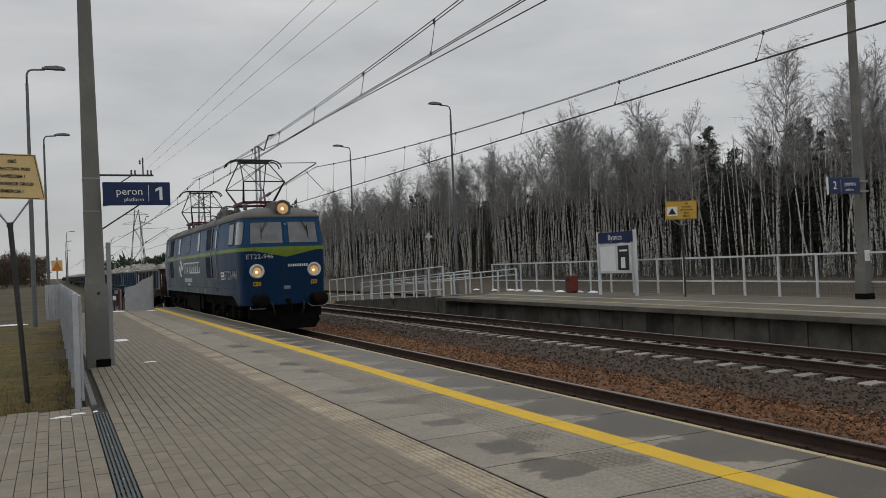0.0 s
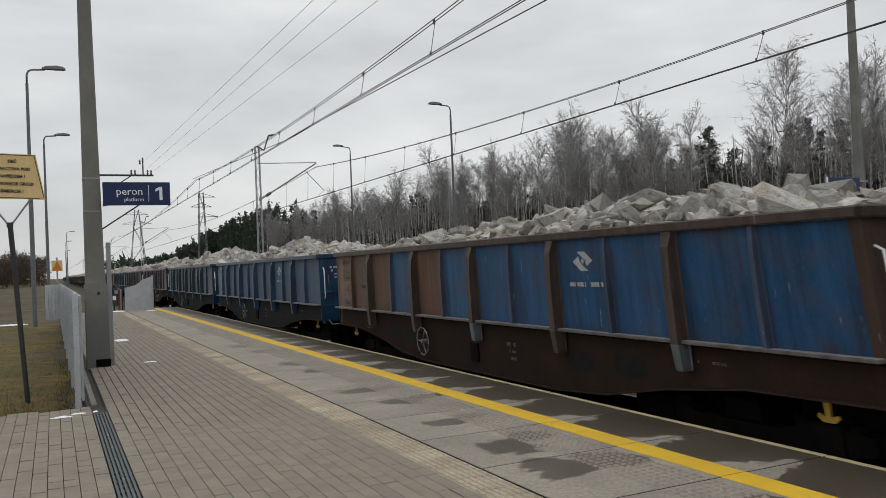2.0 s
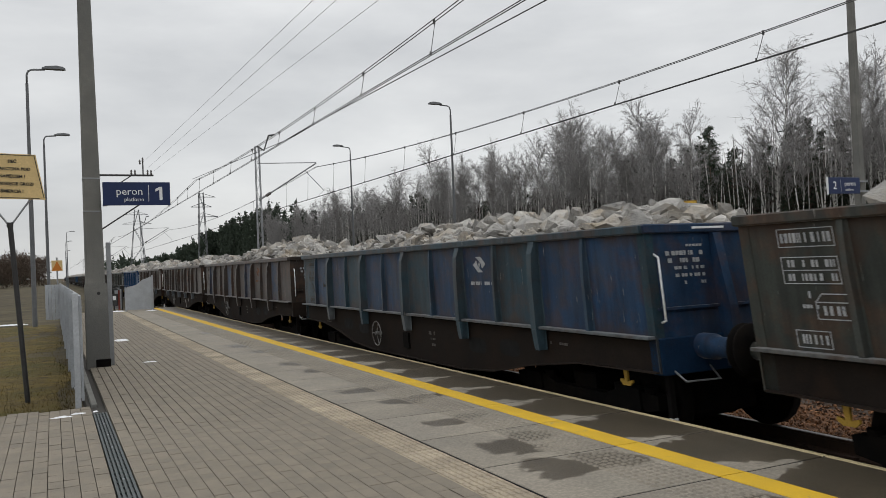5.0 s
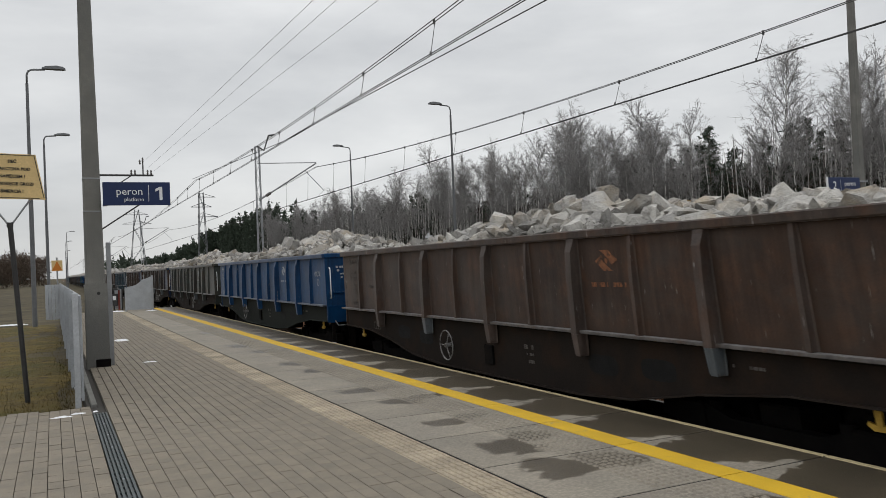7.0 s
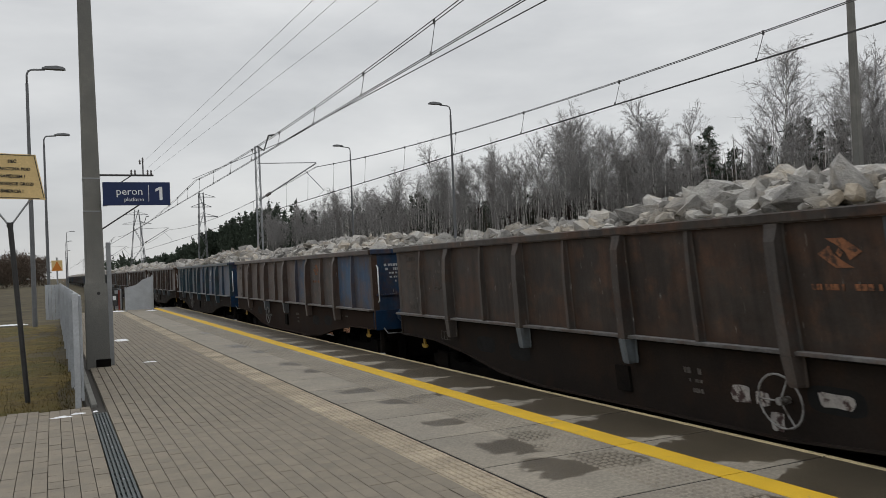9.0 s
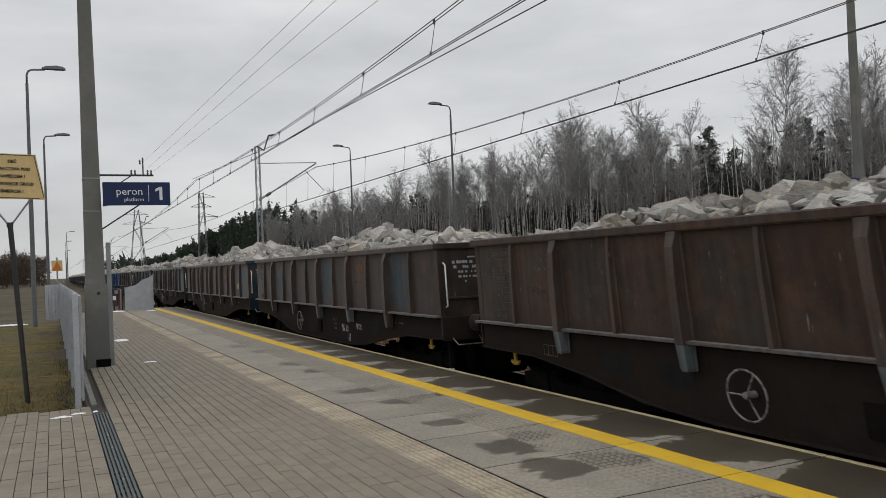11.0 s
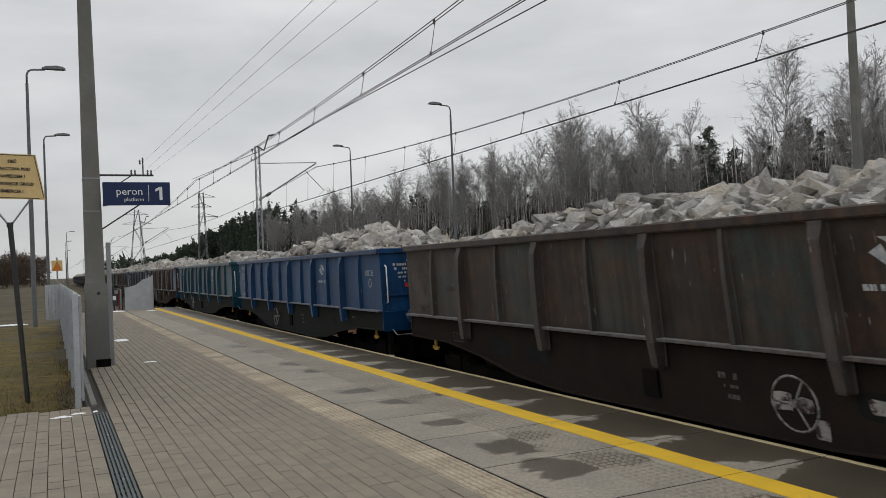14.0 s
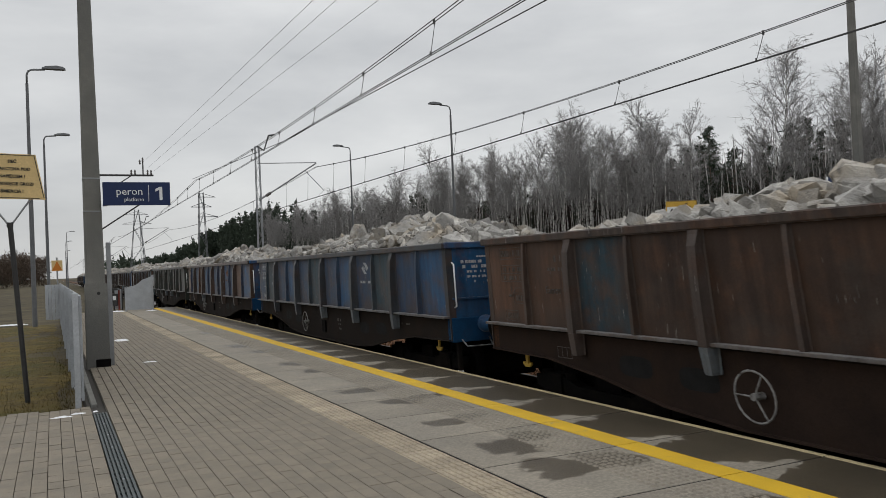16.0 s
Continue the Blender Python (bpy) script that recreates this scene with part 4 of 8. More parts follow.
def build_signs():
    def plate(t, x0, x1, z0, z1, y, mtl, name="plate", d=0.03):
        return obj(name, Shape().box(x0, x1, y, y + d, z0, z1, 0.004), mtl, t)
    t = thing("platform_sign", "dark blue platform number sign with white lettering on the pole", "sign", m=pose(0.61, 13.72, 0))
    b = plate(t, 0.13, 1.13, 2.51, 2.875, 0.0, SIGNB)
    for txt, sz, x, z in (("peron", 0.165, 0.52, 2.725), ("platform", 0.085, 0.585, 2.60)):
        obj("lettering", text_mesh("lettering", txt, sz, SIGNW), None, b, m=pose(x, -0.004, z))
    obj("lettering", Shape().prism([(0.965, 2.59), (1.01, 2.59), (1.01, 2.80), (0.968, 2.80), (0.905, 2.765), (0.905, 2.725), (0.965, 2.752)], "y", -0.008, -0.002), SIGNW, b)
    obj("divider", Shape().box(0.80, 0.806, -0.006, -0.002, 2.56, 2.83), SIGNW, b)
    for z in (2.54, 2.84):
        obj("bracket", Shape().box(0.14, 0.2, 0.03, 0.3, z - 0.02, z + 0.02), GALV, t)
    t = thing("platform_sign", "dark blue platform number sign with white lettering on the far pole", "sign", m=pose(18.9, 14.2, 0))
    b = plate(t, -1.5, -0.36, 2.7, 3.11, 0.0, SIGNB)
    obj("edge", Shape().box(-1.53, -1.5, -0.005, 0.035, 2.68, 3.12), SIGNW, t)
    for txt, sz, x, z in (("peron", 0.17, -0.72, 2.95), ("platform", 0.085, -0.75, 2.80), ("2", 0.28, -1.27, 2.90)):
        obj("lettering", text_mesh("lettering", txt, sz, SIGNW), None, b, m=pose(x, -0.004, z))
    obj("divider", Shape().box(-1.06, -1.054, -0.006, -0.002, 2.76, 3.05), SIGNW, b)
    for z in (2.77, 3.02):
        obj("bracket", Shape().box(-0.42, 0.0, 0.03, 0.2, z - 0.02, z + 0.02), GALV, t)

    def warning(name_label, m, w, h, zc, lines, post_h, pict):
        t = thing("warning_sign", name_label, "sign", m=m, group="warning signs")
        obj("post", Shape().rod((0 if pict else 0.14, 0.03, -0.3), (0, 0.03, post_h), 0.03, 10), STEELD, t)
        obj("fork", Shape().rod((0, 0.03, post_h - 0.05), (-w * 0.38, 0.03, zc - h / 2 + 0.05), 0.012, 6).rod((0, 0.03, post_h - 0.05), (w * 0.38, 0.03, zc - h / 2 + 0.05), 0.012, 6), GALV, t)
        obj("cap", Shape().rod((0, 0.03, post_h - 0.06), (0, 0.03, post_h), 0.036, 10), STEELD, t)
        k = 0.0 if pict else 0.055
        b = obj("plate", Shape().prism([(-w / 2 - k, -h / 2), (w / 2 + k, -h / 2), (w / 2 - k, h / 2), (-w / 2 + k, h / 2)], "y", 0.0, 0.012), SIGNYD if pict else SIGNY, t, m=pose(0, 0, zc, 0, 1.8, 0))
        e = 0.006
        obj("border", Shape().box(-w / 2 + 0.06, w / 2 - 0.012 - k, -0.003, -0.001, h / 2 - 0.018, h / 2 - 0.01).box(-w / 2 + 0.01, w / 2 - 0.01, -0.003, -0.001, -h / 2 + 0.01, -h / 2 + 0.018).prism([(w / 2 + k - 0.02, -h / 2 + 0.018), (w / 2 + k - 0.012, -h / 2 + 0.018), (w / 2 - k - 0.012, h / 2 - 0.018), (w / 2 - k - 0.02, h / 2 - 0.018)], "y", -0.003, -0.001), INK, b)
        for i, txt in enumerate(lines):
            row = (len(lines) - 1) / 2 - i
            obj("lettering", text_mesh("lettering", txt, h * 0.094, INK, 0.98, bold=0.0012), None, b, m=pose(w * 0.17 if pict else 0.04, -0.004, row * h * 0.165))
        if pict:
            obj("pictogram", Shape().box(-w * 0.46, -w * 0.12, -0.004, -0.001, -h * 0.3, h * 0.2), SIGNW, b)
            obj("triangle", Shape().prism([(-w * 0.42, -h * 0.22), (-w * 0.16, -h * 0.22), (-w * 0.29, h * 0.12)], "y", -0.008, -0.005), INK, b)
        return t
    warning("yellow high voltage plate on a forked post in the grass", pose(-0.44, 11.0, 0, 0, 0, 0), 0.69, 0.54, 2.65,
            ("SIEĆ", "TRAKCYJNA POD", "NAPIĘCIEM !", "DOTKNIĘCIE GROZI", "ŚMIERCIĄ !"), 2.1, False)
    warning("yellow high voltage plate on a forked post, opposite platform", pose(17.9, 20.05, 0, 0, 0, -62), 1.0, 0.58, 2.73,
            ("SIEĆ", "TRAKCYJNA", "POD NAPIĘCIEM", "GROZI", "ŚMIERCIĄ"), 2.25, True)

    t = thing("information_board", "station name board and timetable case on white posts", "notice board", m=pose(17.65, 22.0, 0))
    for y in (0.08, 2.12):
        obj("post", Shape().box(-0.04, 0.04, y - 0.05, y + 0.05, 0, 2.24, 0.006), WHITE, t)
    b = obj("name_plate", Shape().box(-0.045, -0.02, 0.14, 2.06, 1.84, 2.2, 0.004), SIGNB, t)
    obj("lettering", text_mesh("lettering", "Bytnica", 0.27, SIGNW), None, b, m=pose(-0.05, 1.1, 2.01, 0, 0, -90))
    c = obj("case", Shape().box(-0.06, 0.04, 0.2, 2.0, 0.77, 1.8, 0.01), WHITE, t)
    obj("poster", Shape().box(-0.066, -0.061, 0.35, 0.95, 0.88, 1.72), INK, c, "dark poster with a pale picture")
    obj("poster_picture", Shape().box(-0.07, -0.067, 0.55, 0.78, 0.95, 1.32).box(-0.07, -0.067, 0.42, 0.85, 1.52, 1.58), SIGNW, c)
    obj("sheet", Shape().box(-0.066, -0.061, 1.08, 1.94, 0.86, 1.72), SIGNW, c)
    t = thing("litter_bin", "red brown litter bin standing by the mesh fence", "bin", m=pose(18.4, 27.0, 0))
    obj("body", Shape().box(-0.18, 0.18, -0.18, 0.18, 0.03, 0.68, 0.02), BOXR, t)
    obj("opening", Shape().box(-0.186, -0.18, -0.11, 0.11, 0.45, 0.58), INK, t)
    obj("foot", Shape().box(-0.15, 0.15, -0.15, 0.15, 0, 0.03), STEELD, t)
    t = thing("litter_bin", "dark red litter bin between two posts at the platform end", "bin", m=pose(2.22, 35.2, 0, 0, 0, -20))
    for x in (-0.15, 0.15):
        obj("post", Shape().box(x - 0.03, x + 0.03, -0.03, 0.03, -0.036, 0.86, 0.004), BOXR, t)
    obj("bucket", Shape().prism([(-0.1, 0.22), (0.1, 0.22), (0.115, 0.70), (-0.115, 0.70)], "y", -0.1, 0.1), STEELD, t)
    obj("lid", Shape().prism([(-0.19, 0.84), (0.19, 0.84), (0.12, 0.92), (-0.12, 0.92)], "y", -0.13, 0.13), STEELD, t)
    obj("notice", Shape().box(-0.06, 0.06, -0.108, -0.103, 0.45, 0.62), SIGNW, t, "small white notice")
    t = thing("location_marker", "small white cross-shaped board on a post beyond the ramp", "sign", m=pose(19.6, 43.0, -0.6, 0, 0, -24))
    obj("post", Shape().rod((0, 0, 0), (0, 0, 3.6), 0.04, 8), GALV, t)
    obj("board", Shape().prism([(-0.2, 3.45), (-0.06, 3.45), (-0.06, 3.3), (0.06, 3.3), (0.06, 3.45), (0.2, 3.45), (0.2, 3.57), (0.06, 3.57), (0.06, 3.72), (-0.06, 3.72), (-0.06, 3.57), (-0.2, 3.57)], "y", -0.07, -0.045), WHITE, t)
    t = thing("triangle_sign", "orange triangular warning board on a far post", "sign", m=pose(0.28, 60, -0.6))
    obj("post", Shape().rod((0, 0, 0), (0, 0, 3.4), 0.05, 8), GALV, t)
    b = obj("board", Shape().box(-0.33, 0.33, -0.06, -0.03, 2.5, 3.2, 0.01), SIGNY, t)
    obj("triangle", Shape().prism([(-0.31, 2.53), (0.31, 2.53), (0.0, 3.16)], "y", -0.07, -0.064), ORANGE, b)


def build_snow():
    specs = ((0.05, 9.22, 0.12, 0.028), (0.19, 9.34, 0.09, 0.022), (0.36, 9.36, 0.03, 0.02), (1.31, 19.2, 0.17, 0.2), (1.38, 14.05, 0.12, 0.04), (2.3, 34.9, 0.3, 0.35), (0.2, 27, 0.3, 0.4), (-1.0, 31.5, 0.5, 0.3), (-1.7, 36, 0.9, 0.35), (3.4, 33.7, 0.2, 0.12))
    for i, (x, y, a, b) in enumerate(specs):
        z0 = 0.0 if x > 0.25 or y < 9.7 else -0.33
        s = Shape()
        n, rings = 18, 4
        lift = 0.032 if max(a, b) > 0.15 else 0.012
        vs = [(0, 0, lift)]
        for k in range(1, rings + 1):
            for j in range(n):
                t = 2 * math.pi * j / n
                r = (k / rings) * (1 + 0.45 * noise.noise(Vector((math.cos(t) * 1.6, math.sin(t) * 1.6, i * 3.3))))
                vs.append((a * r * math.cos(t), b * r * math.sin(t), lift * (1 - (k / rings) ** 2) * (1 + 0.8 * noise.noise(Vector((5 * r * math.cos(t), 5 * r * math.sin(t), i))))))
        fs = [(0, 1 + j, 1 + (j + 1) % n) for j in range(n)]
        for k in range(rings - 1):
            for j in range(n):
                o = 1 + k * n
                fs.append((o + j, o + n + j, o + n + (j + 1) % n, o + (j + 1) % n))
        tagged(obj("snow_patch", s.add(vs, fs, True), SNOW, m=pose(x, y, z0 + 0.001)), "thin patch of old melting snow on the ground", "snow", group="snow patches")
    for k in range(9):
        x, y = 18.6 + random.uniform(-0.2, 0.3), 26 + k * 1.1 + random.uniform(-0.4, 0.4)
        s = Shape().lathe([(0.24, 0), (0.2, 0.03), (0.1, 0.06), (0.01, 0.07)], (0, 0, 0), "z", 9)
        o = obj("snow_patch", s, SNOW, m=pose(x, y, 0) @ Matrix.Diagonal((0.7, random.uniform(0.7, 1.6), 1, 1)))
        tagged(o, "small heap of old snow along the fence foot", "snow", group="snow patches")


def build_grass():
    rng = np.random.default_rng(8)
    s = Shape()
    vs, fs = [], []
    for i in range(16000):
        y = 9.9 + 22 * rng.random() ** 1.6
        x = -0.05 - rng.random() * (0.6 + 0.16 * (y - 9))
        x = min(x + 0.25, 0.18)
        z = -0.12 - 0.5 * min(1, max(0, (y - 14) / 40))
        h, w, t = rng.uniform(0.03, 0.1), rng.uniform(0.006, 0.014), rng.uniform(0, 6.28)
        lx, ly = rng.normal(0, 0.04), rng.normal(0, 0.04)
        o = len(vs)
        vs += [(x - w * math.cos(t), y - w * math.sin(t), z), (x + w * math.cos(t), y + w * math.sin(t), z), (x + lx, y + ly, z + h)]
        fs.append((o, o + 1, o + 2))
    s.v, s.f, s.s = vs, fs, [False] * len(fs)
    tagged(obj("grass_tufts", s, MOSS), "short mossy winter grass beside the paving", "grass", kind="stuff")
    v = Shape()
    xs, ys = np.linspace(-3, 0.25, 12), np.linspace(9.85, 34, 40)
    vs = [(x, y, -0.055 - 0.5 * min(1, max(0, (y - 14) / 40)) + 0.03 * noise.noise(Vector((x * 2, y, 1))) - (0.05 if x > 0.2 else 0)) for y in ys for x in xs]
    fs = [(j * 12 + i, j * 12 + i + 1, j * 12 + 13 + i, j * 12 + 12 + i) for j in range(39) for i in range(11)]
    tagged(obj("verge", v.add(vs, fs, True), MOSS), "mossy brown grass verge beside the paving", "grass", kind="structure")


build_fences()
build_poles()
build_catenary()
build_signs()
build_snow()
build_grass()


# ---------------------------------------------------------------- woods
def sliver(s, p, q, r):
    """A fine twig: a thin three-sided spike."""
    d = (q - p).normalized()
    a = d.orthogonal().normalized() * r
    b = d.cross(a)
    s.add([p + a, p - a * 0.5 + b, p - a * 0.5 - b, q], [(0, 1, 3), (1, 2, 3), (2, 0, 3)])


def limb(s, p, d, length, r, rng):
    """A limb with side branches and fine hanging twigs."""
    n = 3
    pts, dirs = [p], [d]
    for i in range(n):
        d = (d + Vector(rng.normal(0, 0.13, 3)) + Vector((0, 0, 0.06))).normalized()
        p = p + d * (length / n)
        pts.append(p)
        dirs.append(d)
    for i in range(n):
        s.rod(pts[i], pts[i + 1], r * (1 - i / n * 0.7), 4, r * (1 - (i + 1) / n * 0.7), caps=False)
    for k in range(11):
        u = rng.uniform(0.15, 1.0) * n
        i = min(n - 1, int(u))
        q = pts[i].lerp(pts[i + 1], u - i)
        dd = (dirs[i + 1] + Vector(rng.normal(0, 0.5, 3))).normalized()
        ln = length * rng.uniform(0.28, 0.5)
        mid = q + dd * ln * 0.5
        end = mid + (dd + Vector(rng.normal(0, 0.2, 3)) - Vector((0, 0, 0.15))).normalized() * ln * 0.5
        rr = max(0.007, r * 0.34)
        s.rod(q, mid, rr, 3, rr * 0.7, caps=False)
        s.rod(mid, end, rr * 0.7, 3, rr * 0.3, caps=False)
        for j in range(7):
            v = rng.uniform(0.2, 1.0)
            g = q.lerp(mid, v * 2) if v < 0.5 else mid.lerp(end, v * 2 - 1)
            tw = (dd + Vector(rng.normal(0, 0.6, 3)) - Vector((0, 0, 0.25))).normalized()
            sliver(s, g, g + tw * ln * rng.uniform(0.35, 0.75), 0.010)


def make_birch(seed, h):
    rng = np.random.default_rng(seed)
    t = thing("birch_tree", "bare white-stemmed birch tree at the edge of the woods", "tree", group="birches at the woodland edge")
    trunk, crown = Shape(), Shape()
    p, d = Vector((0, 0, -0.3)), Vector((rng.normal(0, 0.04), rng.normal(0, 0.04), 1)).normalized()
    r0 = h * 0.0072
    n = 9
    pts = [p]
    for i in range(n):
        d = (d + Vector((rng.normal(0, 0.05), rng.normal(0, 0.05), 0.15))).normalized()
        p = p + d * (h * 0.95 / n)
        pts.append(p)
    for i in range(n):
        trunk.rod(pts[i], pts[i + 1], r0 * (1 - i / n * 0.9), 7, r0 * (1 - (i + 1) / n * 0.9), caps=False)
    # free-standing ones keep branches low down, those in the rank only near the top
    low, count = (0.45, 32) if h > 15.8 else (0.60, 26)
    for k in range(count):
        u = (low + (0.99 - low) * (k / (count - 1)) ** 0.85) * n
        i = min(n - 1, int(u))
        q = pts[i].lerp(pts[i + 1], u - i)
        a = rng.uniform(0, 6.283)
        dd = Vector((math.cos(a), math.sin(a), rng.uniform(0.9, 1.8))).normalized()
        limb(crown, q, dd, h * rng.uniform(0.14, 0.27) * (1.4 - u / n * 0.85), r0 * 0.26, rng)
    obj("trunk", trunk, BIRCH, t)
    obj("crown", crown, TWIG, t, "fine bare twigs")
    return t


def make_pine(seed, h, low):
    rng = np.random.default_rng(seed)
    t = thing("pine_tree", "dark green pine tree among the birches", "tree", group="pines in the woods")
    trunk, crown = Shape(), Shape()
    lean = Vector((rng.normal(0, 0.02), rng.normal(0, 0.02), 1)).normalized()
    trunk.rod((0, 0, -0.3), lean * h * 0.96, h * 0.011, 7, 0.02, caps=False)
    vs, fs = [], []
    whorls = int(h * (1 - low) / 0.5)
    for k in range(whorls):
        u = low + (1 - low) * (k + 0.5) / whorls
        reach = h * 0.20 * (1 - u) ** 0.75 / (1 - low) ** 0.5 + 0.25
        for b in range(7):
            a = rng.uniform(0, 6.283)
            dr = Vector((math.cos(a), math.sin(a), rng.uniform(0.0, 0.45)))
            base = lean * (h * u)
            tip = base + dr * reach * rng.uniform(0.6, 1.1)
            trunk.rod(base, tip, 0.03, 3, 0.008, caps=False)
            for c in range(11):
                q = base.lerp(tip, rng.uniform(0.3, 1.05)) + Vector(rng.normal(0, 0.13, 3))
                for w in range(3):
                    d1 = Vector(rng.normal(0, 1, 3)).normalized() * rng.uniform(0.16, 0.34)
                    d2 = Vector(rng.normal(0, 1, 3)).normalized() * rng.uniform(0.03, 0.07)
                    o = len(vs)
                    vs += [tuple(q - d2), tuple(q + d2), tuple(q + d1)]
                    fs.append((o, o + 1, o + 2))
    crown.add(vs, fs)
    obj("trunk", trunk, PINEB, t)
    obj("crown", crown, NEEDLE, t, "dark green needles")
    return t


def build_woods():
    rng = np.random.default_rng(21)
    gz = -0.62
    birches = [make_birch(100 + i, h) for i, h in enumerate((16.0, 15.0, 17.0, 13.5, 15.5, 14.0))]
    pines = [make_pine(200 + i, h, lo) for i, (h, lo) in enumerate(((12.5, 0.1), (11.0, 0.05), (13.5, 0.2), (9.0, 0.03)))]
    used = set()

    def put(src, x, y, s):
        m = pose(x, y, gz, 0, 0, rng.uniform(0, 360)) @ Matrix.Scale(s, 4)
        if src.name not in used:
            used.add(src.name)
            src.matrix_basis = m
            return src
        c = copy_thing(src, m)
        c.matrix_basis = m
        return c
    # the tall birches that stand out above the edge
    for x, y, k, s in ((45, 41.0, 0, 1.04), (47, 36.0, 1, 0.93), (44.5, 33.5, 4, 0.86), (45, 53.6, 2, 0.86), (45, 52.0, 3, 0.96), (46, 68.7, 4, 1.07), (45, 66.0, 1, 1.0), (46, 97, 2, 1.0), (46, 95, 0, 0.95), (44, 58, 5, 0.9), (47, 84, 4, 1.0)):
        put(birches[k], x, y, s)
    # pines that show over the brush at the edge: place along the line and height
    for i, (y, top) in enumerate(((50.1, 11.9), (42.8, 11.0), (41.3, 11.2), (38.6, 10.5), (37.4, 9.8), (35.6, 9.9), (53.8, 10.8), (52.1, 10.8), (45.7, 10.2), (47.5, 9.9), (40.0, 10.0), (34.0, 10.3), (56.5, 10.2), (60.0, 10.6))):
        k = i % 4
        put(pines[k], 48 + (i * 0.37) % 1.5, y, top / (12.5, 11.0, 13.5, 9.0)[k])
    for i in range(175):
        u = rng.random()
        y = 26 + 165 * u ** 1.25
        x = 41.5 + rng.gamma(1.6, 3.2)
        put(birches[rng.integers(6)], x, y, rng.uniform(0.62, 0.88) * (0.93 if y < 60 else 1.08))
    for i in range(125):
        u = rng.random()
        y = 26 + 190 * u ** 1.2
        x = 47 + 14 * rng.random()
        k = int(rng.integers(4))
        put(pines[k], x, y, rng.uniform(8.0, 9.6) * (1.0 if y < 110 else 1.12) / (12.5, 11.0, 13.5, 9.0)[k])
    # dense growth further in, and woods along the horizon
    far = Shape()
    vs, fs = [], []

    def clump(x, y, z, size):
        for w in range(5):
            d1 = rng.normal(0, 1, 3) * size * (0.5, 0.5, 0.8)
            d2 = rng.normal(0, 1, 3) * size * 0.35
            q = np.array((x, y, z)) + rng.normal(0, size * 0.4, 3)
            o = len(vs)
            vs.extend((tuple(q - d2), tuple(q + d2), tuple(q + d1)))
            fs.append((o, o + 1, o + 2))
    for i in range(15000):
        y = 20 + 230 * rng.random() ** 1.2
        x = 60 + 8 * rng.random()
        top = 9.0 + 1.0 * noise.noise(Vector((y * 0.08, 0, 0))) + 0.012 * y + rng.normal(0, 0.5)
        clump(x, y, gz + top * rng.random() ** 0.8, 0.5)
    # crowns along the line: tapering tops with gaps between them
    for i in range(640):
        y = 112 + 470 * rng.random() ** 1.25
        x = (50 if y < 160 else 44) + 8 * rng.random()
        top = (11.6 + 0.02 * (y - 112) if y < 185 else 16.6 - 7.4 * min(1, max(0, (y - 215) / 150))) + rng.normal(0, 0.7)
        near = y < 240
        wide = rng.uniform(1.3, 2.1)
        for j in range(75 if near else 40):
            u = rng.random() ** 0.75
            rr = wide * (1.02 - u) ** 0.6
            a = rng.uniform(0, 6.283)
            clump(x + rr * math.cos(a) * rng.random() ** 0.5, y + rr * math.sin(a) * rng.random() ** 0.5, gz + 0.5 + (top - 0.5) * u, 0.4 if near else 0.75)
    for i in range(4200):
        a = rng.uniform(-0.55, 0.12)
        d = rng.uniform(420, 520)
        x, y = d * math.sin(a), d * math.cos(a)
        if -12 < x < 24:
            continue
        clump(x, y, gz + 9.5 * rng.random() ** 0.7, 1.5)
    far.add(vs, fs)
    # brown thicket beyond the grass on the other side of the line
    th = Shape()
    tv, tf = [], []
    for i in range(15000):
        y = rng.uniform(262, 290)
        x = rng.uniform(-75, -1.5)
        z = gz + 9.6 * rng.random() ** 0.75 * (0.9 + 0.25 * noise.noise(Vector((x * 0.15, y * 0.1, 3))))
        for w in range(4):
            q = np.array((x, y, z)) + rng.normal(0, 0.5, 3)
            d1, d2 = rng.normal(0, 0.4, 3) + (0, 0, 0.5), rng.normal(0, 0.07, 3)
            o = len(tv)
            tv.extend((tuple(q - d2), tuple(q + d2), tuple(q + d1)))
            tf.append((o, o + 1, o + 2))
    # dead brown twigs that fill the wood below the crowns
    dw, df = [], []
    for i in range(21000):
        y = 18 + 105 * rng.random() ** 1.1
        x = 50 + 9 * rng.random()
        q = np.array((x, y, gz + (8.2 + 1.2 * noise.noise(Vector((y * 0.11, x * 0.1, 7)))) * rng.random() ** 0.8))
        d1 = rng.normal(0, 0.5, 3) + (0, 0, rng.normal(0, 0.7))
        d2 = rng.normal(0, 0.11, 3)
        o = len(dw)
        dw.extend((tuple(q - d2), tuple(q + d2), tuple(q + d1)))
        df.append((o, o + 1, o + 2))
    tagged(obj("dead_twigs", Shape().add(dw, df), DEADW), "dark brown dead twigs between the stems", "woods", kind="stuff")
    tagged(obj("far_thicket", th.add(tv, tf), BRUSH), "brown leafless thicket beyond the grass", "woods", kind="stuff")
    tagged(obj("far_woods", far, NEEDLE), "dense dark evergreen woods behind the birches", "woods", kind="stuff")
    # brush and young stems at the foot of the woods
    br = Shape()
    for i in range(1300):
        y = 24 + 120 * rng.random() ** 1.3
        x = 39.5 + 12 * rng.random()
        h = rng.uniform(0.8, 3.2)
        p = Vector((x, y, gz))
        for k in range(3):
            q = p + Vector((rng.normal(0, 0.3), rng.normal(0, 0.3), h * rng.uniform(0.6, 1)))
            br.rod(p, q, 0.016, 3, 0.004, caps=False)
    tagged(obj("undergrowth", br, BRUSH), "bare brown undergrowth at the foot of the woods", "undergrowth", kind="stuff")
    # slim stems behind the front rank
    st = Shape()
